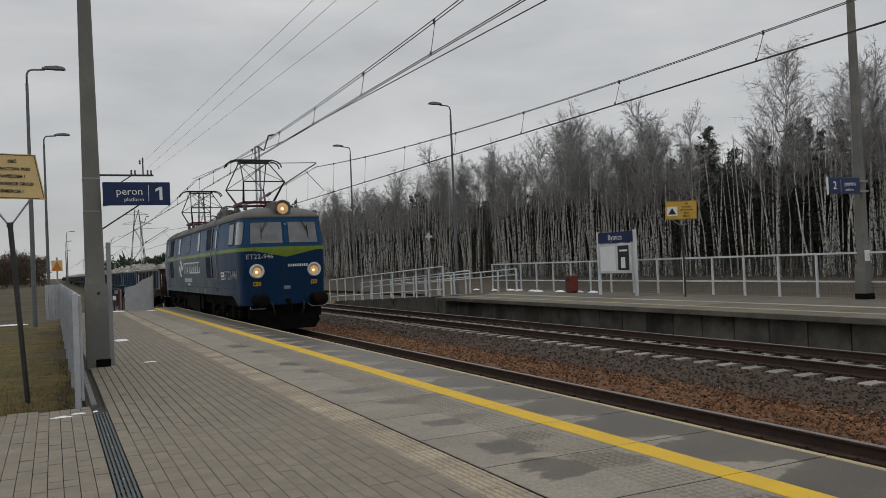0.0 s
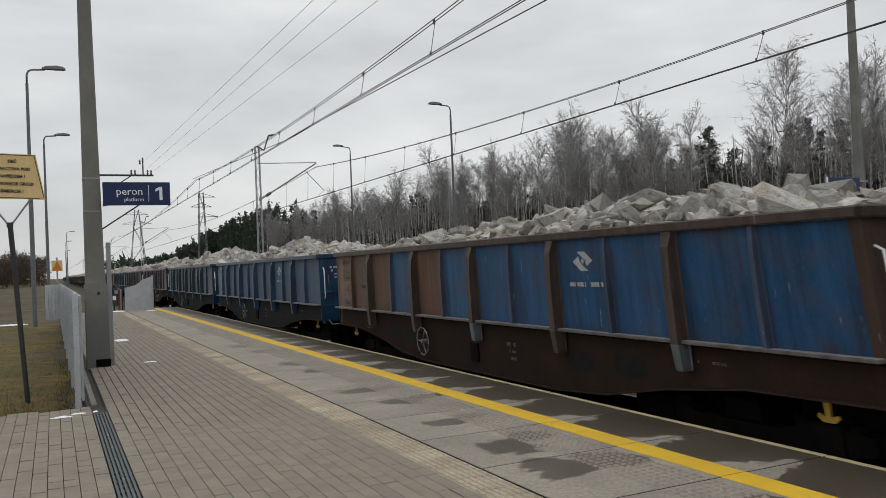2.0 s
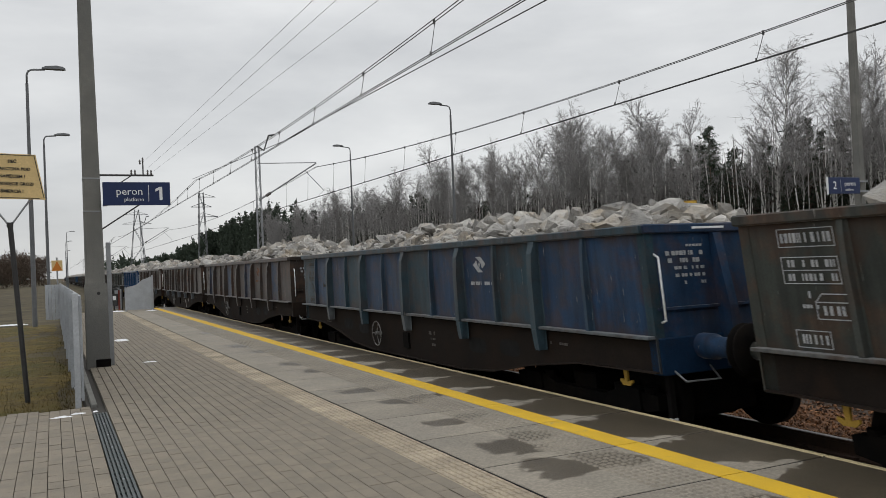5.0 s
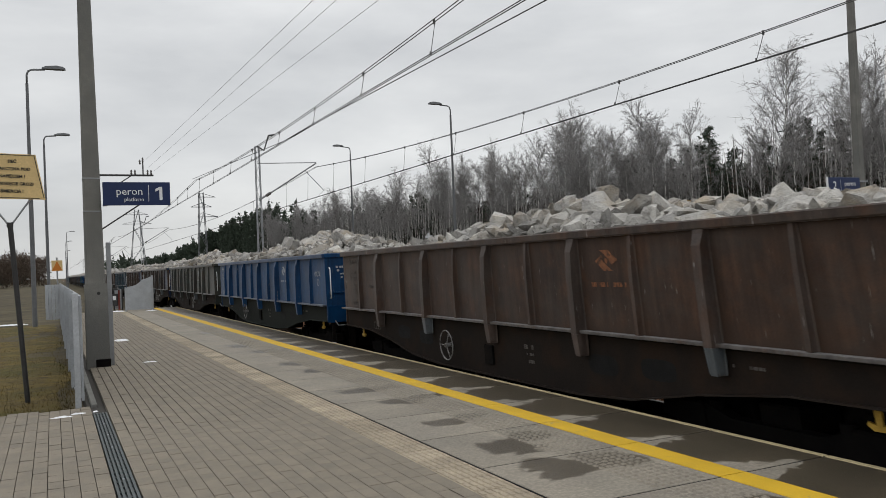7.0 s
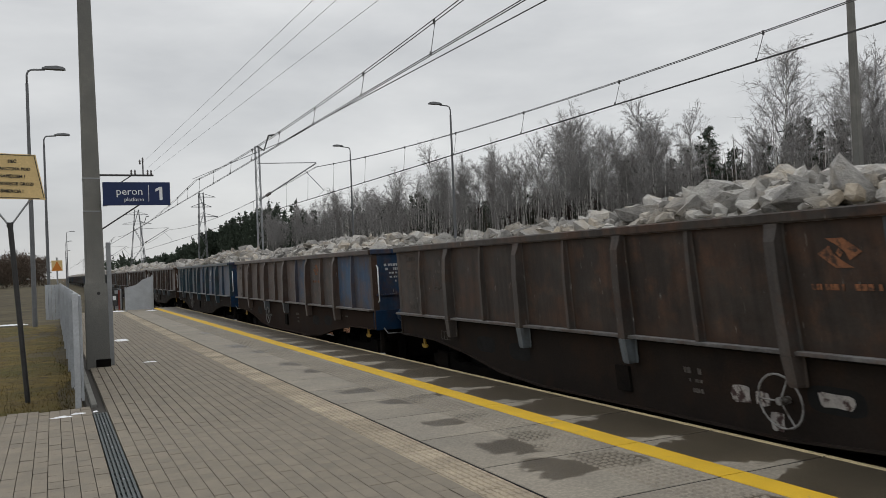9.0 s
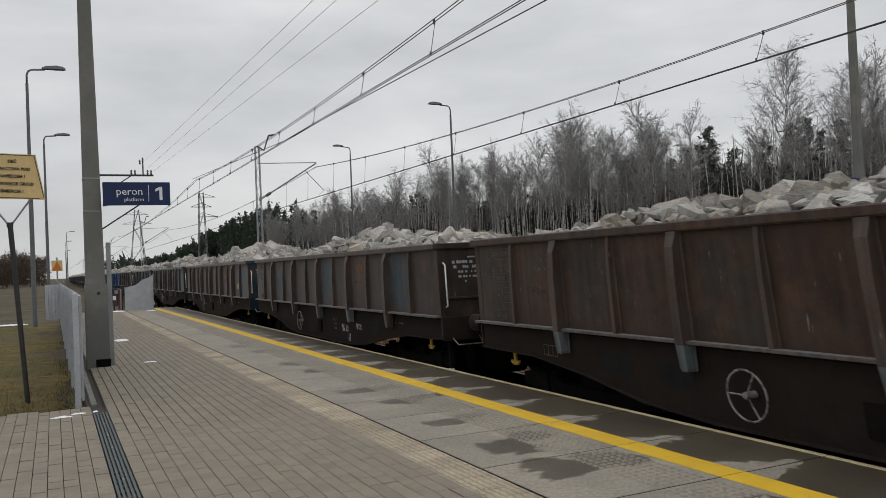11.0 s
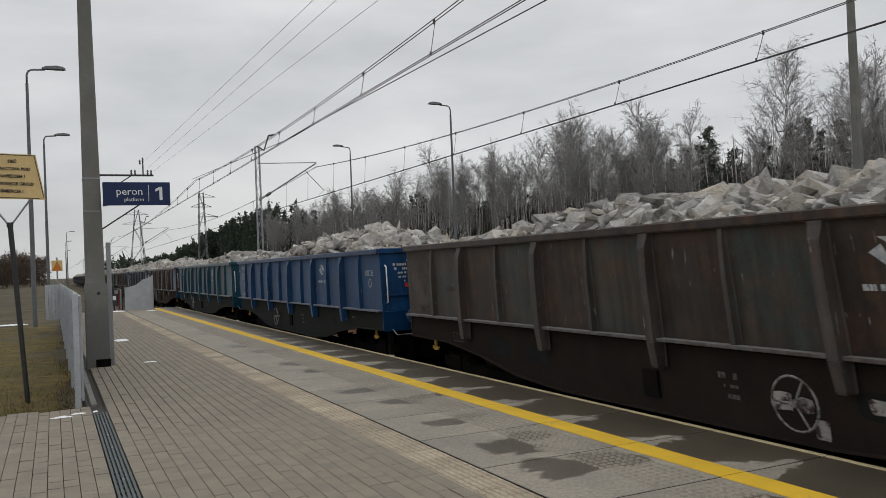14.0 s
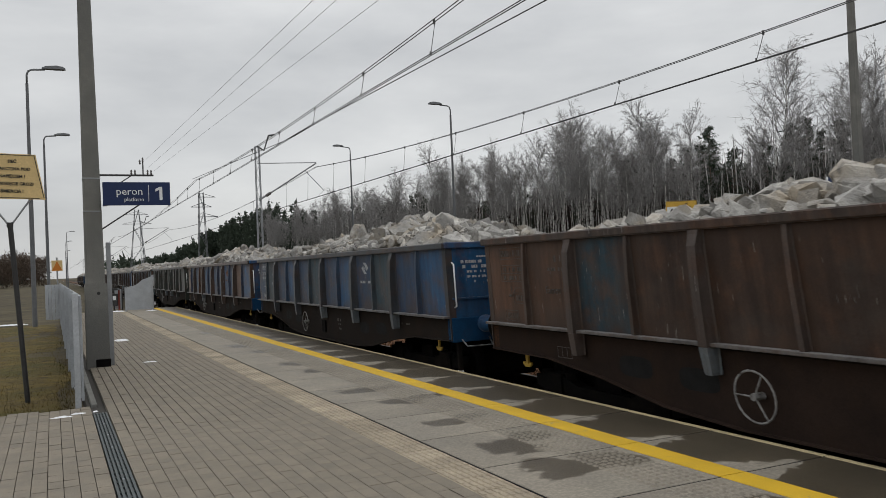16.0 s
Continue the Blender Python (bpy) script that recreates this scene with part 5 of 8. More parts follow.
    for i in range(680):
        y = 24 + 150 * rng.random() ** 1.2
        x = 42.5 + 10 * rng.random()
        h = rng.uniform(6, 11)
        st.rod((x, y, gz), (x + rng.normal(0, 0.4), y + rng.normal(0, 0.4), gz + h), rng.uniform(0.04, 0.09), 5, 0.02, caps=False)
    tagged(obj("birch_stems", st, BIRCH), "slim white birch stems deep in the woods", "tree stems", kind="stuff")
    # two far pylons over the line
    for x, y, h, w in ((26.7, 165, 17.6, 1.9), (25.0, 280, 23, 5.5)):
        t = lattice_mast(x, y, h, w, "power_pylon", "distant steel lattice power pylon", LAMPM, slim=0.42 if w < 3 else 0.2, bar=0.028 if w < 3 else 0.014, leg=0.04 if w < 3 else 0.02)
        for z, l, r in ((0.95, -0.6, 2.7), (0.84, -2.0, 1.9), (0.73, -0.8, 3.1)) if w < 3 else ((0.93, -3.4, 3.4), (0.8, -4.4, 4.4)):
            arm = Shape().rod((l, 0, h * z), (r, 0, h * z), 0.09, 4).rod((l, 0, h * z), (0, 0, h * (z + 0.045)), 0.06, 4).rod((r, 0, h * z), (0, 0, h * (z + 0.045)), 0.06, 4)
            obj("crossarm", arm, LAMPM, t)


build_woods()


# ---------------------------------------------------------------- wagons
WL = 11.4       # length of the box
PITCH_W = 12.6  # from wagon to wagon
HALF = 1.40


def load_stones(seed, tall):
    """Broken limestone heaped in a wagon: a joined bed and loose big blocks as parts."""
    rng = np.random.default_rng(seed)

    def heap(x, y):
        u = y / WL
        prof = math.sin(math.pi * min(1, max(0, (u - 0.01) / 0.98))) ** 0.45
        lump = (1.26 - 0.38 * u) * (0.9 + 0.12 * math.sin(2 * math.pi * u * 1.5 + seed)) + 0.3 * noise.noise(Vector((y * 0.8, x, seed * 1.7)))
        return 1.5 + tall * prof * lump * (1 - (abs(x) / 1.55) ** 2)
    return rng, heap


def rock(rng, flat):
    """One broken, sharp-edged block about one metre across."""
    bm = bmesh.new()
    ax = Vector((rng.uniform(0.75, 1.15), rng.uniform(0.6, 1.0), rng.uniform(0.75, 1.1)))
    for k in range(int(rng.integers(12, 22))):
        p = Vector(rng.normal(0, 1, 3))
        p = p.normalized() * 0.52 * rng.uniform(0.72, 1.0) * 1.0
        p = Vector((p.x * ax.x, p.y * ax.y, p.z * ax.z))
        # blocks split along flat beds
        p = Vector((max(-0.42, min(0.42, p.x)) * 1.3, max(-0.4, min(0.4, p.y)), max(-0.36, min(0.36, p.z)) * flat))
        bm.verts.new(p)
    r = bmesh.ops.convex_hull(bm, input=bm.verts)
    bmesh.ops.delete(bm, geom=[g for g in r["geom_interior"] if isinstance(g, bmesh.types.BMVert)], context="VERTS")
    bmesh.ops.recalc_face_normals(bm, faces=bm.faces)
    me = bpy.data.meshes.new("stone_block")
    bm.to_mesh(me)
    bm.free()
    me.materials.append(STONE)
    return me


def rock_arrays(me):
    v = np.array([tuple(q.co) for q in me.vertices])
    f = [tuple(p.vertices) for p in me.polygons]
    return v, f


ROCKS = [rock(np.random.default_rng(300 + i), 0.40 + 0.095 * (i % 6)) for i in range(14)]
RARR = [rock_arrays(m) for m in ROCKS]


def load_mesh(seed, tall):
    rng, heap = load_stones(seed, tall)
    vs, fs = [], []
    big = []
    for i in range(1350):
        y, x = rng.uniform(0.2, WL - 0.2), rng.uniform(-1.22, 1.22)
        size = rng.choice((0.15, 0.23, 0.33, 0.48), p=(0.42, 0.32, 0.19, 0.07)) * rng.uniform(0.8, 1.2)
        z = heap(x, y) - size * 0.1
        if abs(x) > 1.1 or y < 0.4 or y > WL - 0.4:
            size = min(size, 0.26)
        rot = Euler(rng.uniform(0, 6.28, 3)).to_matrix() if rng.random() < 0.3 else Euler((rng.normal(0, 0.32), rng.normal(0, 0.32), rng.uniform(0, 6.28))).to_matrix()
        if size > 0.38 and len(big) < 26 and x < 0.6:
            big.append((x, y, z + 0.05, rot, size * 1.12, int(rng.integers(14))))
            continue
        v, f = RARR[int(rng.integers(14))]
        p = v * size * 1.15 @ np.array(rot) + np.array((x, y, z))
        o = len(vs)
        vs += [tuple(q) for q in p]
        fs += [tuple(k + o for k in t) for t in f]
    s = Shape()
    # solid heap below the loose stones
    nx, ny = 9, 40
    gv = [(-1.3 + 2.6 * i / (nx - 1), 0.06 + (WL - 0.12) * j / (ny - 1), 0) for j in range(ny) for i in range(nx)]
    gv = [(x, y, heap(x, y) - 0.16) for x, y, z in gv]
    gf = [(j * nx + i, j * nx + i + 1, j * nx + nx + i + 1, j * nx + nx + i) for j in range(ny - 1) for i in range(nx - 1)]
    s.add(gv, gf)
    s.add(vs, fs)
    me = s.mesh("rubble", STONE_I)
    return me, big


LOADS = [load_mesh(i, h) for i, h in enumerate((0.48, 0.52, 0.62, 0.48, 0.58, 0.43, 0.62))]

TOP, LEDGE, SILL = 1.68, 0.65, 0.31


def panel_material():
    """Wagon side paint: rust creeps in from the welded edges of each panel, in uneven patches."""
    m = WAGON.copy()
    m.name = "wagon_panel_paint"
    nt = m.node_tree
    b = nt.nodes["Principled BSDF"]
    src = b.inputs["Base Color"].links[0].from_socket
    tc = nt.nodes.new("ShaderNodeTexCoord")
    info = nt.nodes.new("ShaderNodeObjectInfo")
    sep = nt.nodes.new("ShaderNodeSeparateXYZ")
    nt.links.new(tc.outputs["Object"], sep.inputs[0])

    def mn(op, a, c=0.0):
        n = nt.nodes.new("ShaderNodeMath")
        n.operation = op
        for i, v in enumerate((a, c)):
            if isinstance(v, (int, float)):
                n.inputs[i].default_value = v
            else:
                nt.links.new(v, n.inputs[i])
        return n.outputs[0]
    dy = mn("ABSOLUTE", mn("SUBTRACT", sep.outputs[1], 0.475))
    dz = mn("ABSOLUTE", mn("SUBTRACT", sep.outputs[2], 1.12))
    edge = mn("MAXIMUM", mn("DIVIDE", dy, 0.475), mn("DIVIDE", dz, 0.48))
    nz = nt.nodes.new("ShaderNodeTexNoise")
    nz.inputs["Scale"].default_value, nz.inputs["Detail"].default_value = 2.6, 6
    off = nt.nodes.new("ShaderNodeVectorMath")
    off.operation = "ADD"
    cb = nt.nodes.new("ShaderNodeCombineXYZ")
    rr = mn("MULTIPLY", info.outputs["Random"], 60.0)
    for i in range(3):
        nt.links.new(rr, cb.inputs[i])
    nt.links.new(tc.outputs["Object"], off.inputs[0])
    nt.links.new(cb.outputs[0], off.inputs[1])
    nt.links.new(off.outputs[0], nz.inputs["Vector"])
    v = mn("ADD", mn("MULTIPLY", edge, 0.55), nz.outputs[0])
    thr = mn("SUBTRACT", 1.22, mn("MULTIPLY", info.outputs["Alpha"], 0.5))
    f = nt.nodes.new("ShaderNodeMapRange")
    f.inputs[1].default_value, f.inputs[2].default_value, f.inputs[4].default_value = -0.08, 0.22, 0.85
    nt.links.new(mn("SUBTRACT", v, thr), f.inputs[0])
    mx = nt.nodes.new("ShaderNodeMix")
    mx.data_type = "RGBA"
    nt.links.new(f.outputs[0], mx.inputs[0])
    nt.links.new(src, mx.inputs[6])
    mx.inputs[7].default_value = (0.048, 0.029, 0.020, 1)
    nt.links.new(mx.outputs[2], b.inputs["Base Color"])
    return m


PANELM = panel_material()


def wagon_parts():
    """Meshes of one low-sided gondola wagon. Its space: y from the leading end wall, x from the track centre, z as the platform."""
    P = {}
    sx = -HALF
    panel = Shape()
    panel.box(sx, sx + 0.012, 0.0, 0.95, LEDGE, TOP - 0.08)
    P["panel"] = panel.mesh("side_panel", PANELM)
    def channel(levels):
        """A folded channel on the side wall: (height, depth, half width) from foot to head."""
        c, vs = Shape(), []
        for z, d, h in levels:
            vs += [(sx - 0.002, -h - 0.012, z), (sx - 0.014, -h, z), (sx - d, -h + 0.006, z), (sx - d, h - 0.006, z), (sx - 0.014, h, z), (sx - 0.002, h + 0.012, z)]
        n = 6
        fs = [(i * n + j, i * n + (j + 1) % n, i * n + n + (j + 1) % n, i * n + n + j) for i in range(len(levels) - 1) for j in range(n)]
        return c.add(vs, fs + [tuple(range(n - 1, -1, -1)), tuple(range(n * (len(levels) - 1), n * len(levels)))])
    # the posts deepen from the rim down and run on over the ledge as a tongue
    P["post"] = channel(((LEDGE - 0.034, 0.125, 0.056), (1.2, 0.118, 0.056), (TOP - 0.22, 0.100, 0.058), (TOP - 0.12, 0.062, 0.066), (TOP - 0.085, 0.057, 0.070))).mesh("post", WAGON)
    P["foot"] = channel(((0.385, 0.098, 0.040), (0.41, 0.104, 0.050), (LEDGE - 0.036, 0.123, 0.055))).mesh("post_foot", WAGON)
    P["stiffener"] = channel(((LEDGE + 0.002, 0.072, 0.030), (1.2, 0.068, 0.030), (TOP - 0.2, 0.050, 0.030), (TOP - 0.087, 0.034, 0.030))).mesh("stiffener", WAGON)
    rail = Shape().box(sx - 0.06, sx + 0.05, -0.02, WL + 0.02, TOP - 0.085, TOP, 0.012)
    P["top_rail"] = rail.mesh("top_rail", WAGON)
    ledge = Shape().box(sx - 0.09, sx + 0.01, 0.0, WL, LEDGE - 0.03, LEDGE, 0.005)
    P["ledge"] = ledge.mesh("ledge", WAGON)
    # fish-bellied sole bar with two pairs of oval holes
    prof = [(0.02, LEDGE - 0.03), (0.02, SILL), (1.25, SILL - 0.02), (2.2, 0.18), (3.1, 0.02), (4.0, -0.04), (7.4, -0.04), (8.3, 0.02), (9.2, 0.18), (10.15, SILL - 0.02), (WL - 0.02, SILL), (WL - 0.02, LEDGE - 0.03)]
    sole = Shape().prism(prof, "x", sx + 0.02, sx + 0.05)
    P["sole_bar"] = sole.mesh("sole_bar", SOLE)
    sole = Shape()
    low = prof[1:-1]
    vs, fs = [], []
    for y, z in low:
        vs += [(sx - 0.03, y, z), (sx + 0.02, y, z), (sx + 0.02, y, z + 0.015), (sx - 0.03, y, z + 0.015)]
    for i in range(len(low) - 1):
        fs += [(4 * i + j, 4 * i + (j + 1) % 4, 4 * i + 4 + (j + 1) % 4, 4 * i + 4 + j) for j in range(4)]
    fs += [(0, 1, 2, 3), tuple(range(len(vs) - 4, len(vs)))]
    P["flange"] = sole.add(vs, fs).mesh("bottom_flange", SOLE)
    hole = Shape()
    vs = []
    for j in range(20):
        t = 2 * math.pi * j / 20
        c, d = math.cos(t), math.sin(t)
        vs.append((sx + 0.0175, 0.24 * math.copysign(abs(c) ** 0.55, c), 0.10 * math.copysign(abs(d) ** 0.6, d)))
    hole.add(vs + [(sx + 0.0185, v[1] * 0.97, v[2] * 0.97) for v in vs], [tuple(range(20)), tuple(range(20, 40))] + [(i, (i + 1) % 20, 20 + (i + 1) % 20, 20 + i) for i in range(20)])
    P["hole"] = hole.mesh("frame_opening", BLACK)
    # far side, joined: it faces away all the time
    fs = Shape().box(HALF - 0.012, HALF, 0, WL, LEDGE, TOP - 0.08).box(HALF - 0.05, HALF + 0.06, -0.02, WL + 0.02, TOP - 0.085, TOP, 0.012)
    for k in range(1, 6):
        fs.box(HALF + 0.002, HALF + 0.097, 1.9 * k - 0.05, 1.9 * k + 0.05, 0.42, TOP - 0.085)
    P["far_side"] = fs.mesh("side_wall", WAGON)
    P["far_sole"] = Shape().prism(prof, "x", HALF - 0.05, HALF - 0.02).mesh("sole_bar", WAGON)
    end = Shape().box(-HALF + 0.05, HALF - 0.05, 0.0, 0.014, SILL, TOP - 0.03)
    end.box(-HALF - 0.02, HALF + 0.02, -0.05, 0.05, TOP - 0.085, TOP + 0.004, 0.012)
    end.box(-HALF + 0.06, HALF - 0.06, -0.03, 0.0, 0.88, 0.905)
    P["end_wall"] = end.mesh("end_wall", WAGON)
    cp = Shape().box(-HALF - 0.002, -HALF + 0.10, -0.012, 0.004, SILL, TOP - 0.085).box(-HALF - 0.004, -HALF - 0.001, -0.012, 0.09, LEDGE, TOP - 0.085)
    P["corner_post"] = cp.mesh("corner_post", WAGON)
    ep = Shape().prism([(-0.02, SILL), (-0.16, SILL + 0.02), (-0.16, 0.9), (-0.06, TOP - 0.09), (-0.001, TOP - 0.09), (-0.001, SILL)], "x", -0.05, 0.05)
    P["end_post"] = ep.mesh("end_post", WAGON)
    beam = Shape().box(-HALF + 0.02, HALF - 0.02, -0.03, 0.12, SILL - 0.02, LEDGE - 0.02, 0.01)
    P["buffer_beam"] = beam.mesh("buffer_beam", SOLE)
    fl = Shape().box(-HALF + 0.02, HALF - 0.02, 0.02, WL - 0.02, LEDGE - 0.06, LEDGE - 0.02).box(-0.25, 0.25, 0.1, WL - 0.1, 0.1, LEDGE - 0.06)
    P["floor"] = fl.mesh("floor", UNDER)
    buf = Shape().lathe([(0.12, -0.03), (0.12, -0.2), (0.095, -0.22), (0.095, -0.42), (0.08, -0.45), (0.08, -0.54)], (0, 0, 0.53), "y", 14)
    P["buffer"] = buf.mesh("buffer", WAGON)
    bh = Shape().lathe([(0.1, -0.53), (0.235, -0.55), (0.235, -0.575), (0.17, -0.598), (0.02, -0.603)], (0, 0, 0.53), "y", 20)
    P["buffer_head"] = bh.mesh("buffer_head", UNDER)
    grab = Shape().path([(0, -0.02, 0.77), (0, -0.08, 0.79), (0, -0.08, 1.37), (0, -0.02, 1.40)], 0.011, 6)
    P["end_mark"] = Shape().box(-0.85, -0.45, -0.055, -0.051, TOP - 0.05, TOP - 0.028).mesh("end_mark", SIGNW)
    P["grab"] = grab.mesh("grab_rail", SIGNW)
    step = Shape().path([(-1.25, -0.02, SILL + 0.02), (-1.22, -0.13, SILL - 0.07), (-0.85, -0.17, SILL - 0.07), (-0.82, -0.02, SILL + 0.04)], 0.010, 6)
    P["step"] = step.mesh("shunter_step", GALV)
    tie = Shape().prism([(-0.03, SILL), (-0.022, 0.17), (-0.085, 0.19), (-0.095, 0.165), (-0.05, 0.13), (0.05, 0.13), (0.095, 0.165), (0.085, 0.19), (0.022, 0.17), (0.03, SILL)], "x", -0.012, 0.012)
    P["tie"] = tie.mesh("rope_hook", HOOKY)
    leg = Shape().box(-1.3, -1.24, 0.02, 0.07, -0.1, SILL).mesh("step_bar", UNDER)
    P["leg"] = leg
    tip = Shape().box(-1.302, -1.238, 0.018, 0.072, -0.27, -0.1).mesh("white_tip", SIGNW)
    P["tip"] = tip
    # handbrake wheel
    hw = Shape()
    n = 22
    for i in range(n):
        a, b = 2 * math.pi * i / n, 2 * math.pi * (i + 1) / n
        hw.rod((0, 0.2 * math.cos(a), 0.2 * math.sin(a)), (0, 0.2 * math.cos(b), 0.2 * math.sin(b)), 0.009, 5, caps=False)
    for k in range(3):
        a = 2.1 + 2 * math.pi * k / 3
        hw.rod((0.0, 0, 0), (0, 0.2 * math.cos(a), 0.2 * math.sin(a)), 0.008, 5)
    hw.rod((-0.02, 0, 0), (0.09, 0, 0), 0.03, 8)
    P["handwheel"] = hw.mesh("handbrake_wheel", FOOTG)
    box = Shape().box(sx - 0.012, sx + 0.02, -0.1, 0.1, -0.12, 0.12, 0.004).mesh("label_holder", UNDER)
    P["holder"] = box
    # bogie
    bg = Shape()
    for x in (-1.02, 1.02):
        bg.prism([(-1.3, -0.12), (-1.3, 0.02), (-0.75, 0.05), (-0.45, -0.05), (0.45, -0.05), (0.75, 0.05), (1.3, 0.02), (1.3, -0.12), (0.5, -0.26), (-0.5, -0.26)], "x", x - 0.07, x + 0.07)
        for y in (-0.9, 0.9):
            bg.box(x - 0.1, x + 0.1, y - 0.16, y + 0.16, -0.2, 0.06, 0.02)
            for d in (-0.24, 0.24):
                bg.rod((x, y + d, -0.1), (x, y + d, 0.08), 0.07, 8)
    bg.box(-1.0, 1.0, -0.2, 0.2, -0.1, 0.12, 0.02)
    # dark blocks added between the wheels, so no lit ballast shows through
    for y in (-0.45, 0.45):
        bg.box(-0.62, 0.62, y - 0.16, y + 0.16, -0.42, 0.0, 0.03)
    bg.box(-0.5, 0.5, -1.0, 1.0, -0.3, 0.1, 0.03)
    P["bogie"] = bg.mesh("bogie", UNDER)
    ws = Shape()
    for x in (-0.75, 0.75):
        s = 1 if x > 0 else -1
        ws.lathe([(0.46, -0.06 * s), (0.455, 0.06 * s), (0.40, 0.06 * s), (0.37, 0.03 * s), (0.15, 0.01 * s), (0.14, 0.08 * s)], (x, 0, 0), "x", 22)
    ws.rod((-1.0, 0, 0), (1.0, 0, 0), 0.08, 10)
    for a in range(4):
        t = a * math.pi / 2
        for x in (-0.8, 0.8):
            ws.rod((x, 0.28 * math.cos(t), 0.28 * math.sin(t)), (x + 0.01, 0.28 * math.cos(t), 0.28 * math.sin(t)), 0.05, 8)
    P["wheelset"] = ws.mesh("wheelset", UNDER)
    return P


def stencil(rows, w, h, mtl, seed):
    """Unreadable stencilled lines as small bars, in the y-z plane facing -x."""
    rng = np.random.default_rng(seed)
    s = Shape()
    for r in range(rows):
        z = h / 2 - h * (r + 0.5) / rows
        y = -w / 2
        stop = w / 2 if rows == 1 else w * rng.uniform(-0.1, 0.5)
        k = rng.choice((0.16, 0.22, 0.3))
        if rows > 3 and rng.random() < 0.2:
            continue
        while y < stop - 0.02:
            l = rng.uniform(0.012, 0.05)
            if rng.random() < 0.8:
                s.box(-0.002, 0.0, y, min(w / 2, y + l), z - h / rows * k, z + h / rows * k)
            y += l + rng.choice((0.008, 0.008, 0.03))
    return s.mesh("stencil_bars", mtl)


def emblem(size, mtl):
    """Plain emblem of two facing blades, in the y-z plane facing -x."""
    s = Shape()
    blade = ((-0.28, 0.50), (0.14, 0.50), (0.54, 0.02), (0.22, -0.26), (0.14, 0.04), (-0.06, 0.29))
    for k in (1, -1):
        s.prism([(-k * u * 1.6 * size, k * v * size) for u, v in blade], "x", -0.002, 0.0)
    s.prism([(0, 0.16 * size), (-0.13 * size, 0), (0, -0.16 * size), (0.13 * size, 0)], "x", -0.002, 0.0)
    return s.mesh("emblem", mtl)


def table(w, h, rows, mtl, seed, cells=1):
    """A stencilled frame with unreadable figures in it, in the y-z plane facing -x."""
    rng = np.random.default_rng(seed)
    s, e = Shape(), 0.007
    s.box(-0.002, 0, -w / 2, w / 2, h / 2 - e, h / 2).box(-0.002, 0, -w / 2, w / 2, -h / 2, -h / 2 + e)
    s.box(-0.002, 0, -w / 2, -w / 2 + e, -h / 2 + e, h / 2 - e).box(-0.002, 0, w / 2 - e, w / 2, -h / 2 + e, h / 2 - e)
    for r in range(1, rows):
        z = -h / 2 + h * r / rows
        s.box(-0.002, 0, -w / 2 + e, w / 2 - e, z - e / 2, z + e / 2)
    for c in range(1, cells):
        y = -w / 2 + w * c / cells
        s.box(-0.002, 0, y - e / 2, y + e / 2, -h / 2 + e, h / 2 - e)
    for r in range(rows if cells == 1 else 0):
        z, y = -h / 2 + h * (r + 0.5) / rows, -w / 2 + 0.03
        while y < w / 2 - 0.05:
            l = rng.uniform(0.012, 0.03)
            if rng.random() < 0.85:
                s.box(-0.002, 0, y, y + l, z - 0.26 * h / rows, z + 0.26 * h / rows)
            y += l + rng.choice((0.01, 0.014, 0.03))
    return s.mesh("marking_table", mtl)


def crate_mark(mtl):
    """Outline of a box with a row of figures, in the y-z plane facing -x."""
    s = Shape()
    line = lambda p, q, t=0.004: s.prism([(p[0] + t * (q[1] - p[1]) / max(1e-6, math.dist(p, q)), p[1] - t * (q[0] - p[0]) / max(1e-6, math.dist(p, q))), (q[0] + t * (q[1] - p[1]) / max(1e-6, math.dist(p, q)), q[1] - t * (q[0] - p[0]) / max(1e-6, math.dist(p, q))),
                                     (q[0] - t * (q[1] - p[1]) / max(1e-6, math.dist(p, q)), q[1] + t * (q[0] - p[0]) / max(1e-6, math.dist(p, q))), (p[0] - t * (q[1] - p[1]) / max(1e-6, math.dist(p, q)), p[1] + t * (q[0] - p[0]) / max(1e-6, math.dist(p, q)))], "x", -0.002, 0.0)
    A, B, C, D = (0.17, 0.03), (-0.10, 0.03), (-0.10, -0.09), (0.17, -0.09)
    E, F, G = (0.11, 0.09), (-0.16, 0.09), (-0.16, -0.03)
    for p, q in ((A, B), (B, C), (C, D), (D, A), (A, E), (E, F), (F, B), (F, G), (G, C)):
        line(p, q)
    for y in (0.10, 0.05, -0.01, -0.05):
        s.box(-0.002, 0, y - 0.013, y + 0.013, -0.062, 0.005)
    return s.mesh("crate_mark", mtl)


def torn_label(w, h, mtl, seed):
    """A torn scrap of paper stuck on the frame, in the y-z plane facing -x."""
    rng = np.random.default_rng(seed)
    pts = [(math.cos(a), math.sin(a)) for a in np.linspace(0, 2 * math.pi, 13)[:-1]]
    poly = [(w / 2 * math.copysign(abs(c) ** 0.4, c) * rng.uniform(0.7, 1.0), h / 2 * math.copysign(abs(d) ** 0.4, d) * rng.uniform(0.7, 1.0)) for c, d in pts]
    return Shape().prism(poly, "x", -0.003, 0.0).mesh("torn_label", mtl)


WP = wagon_parts()
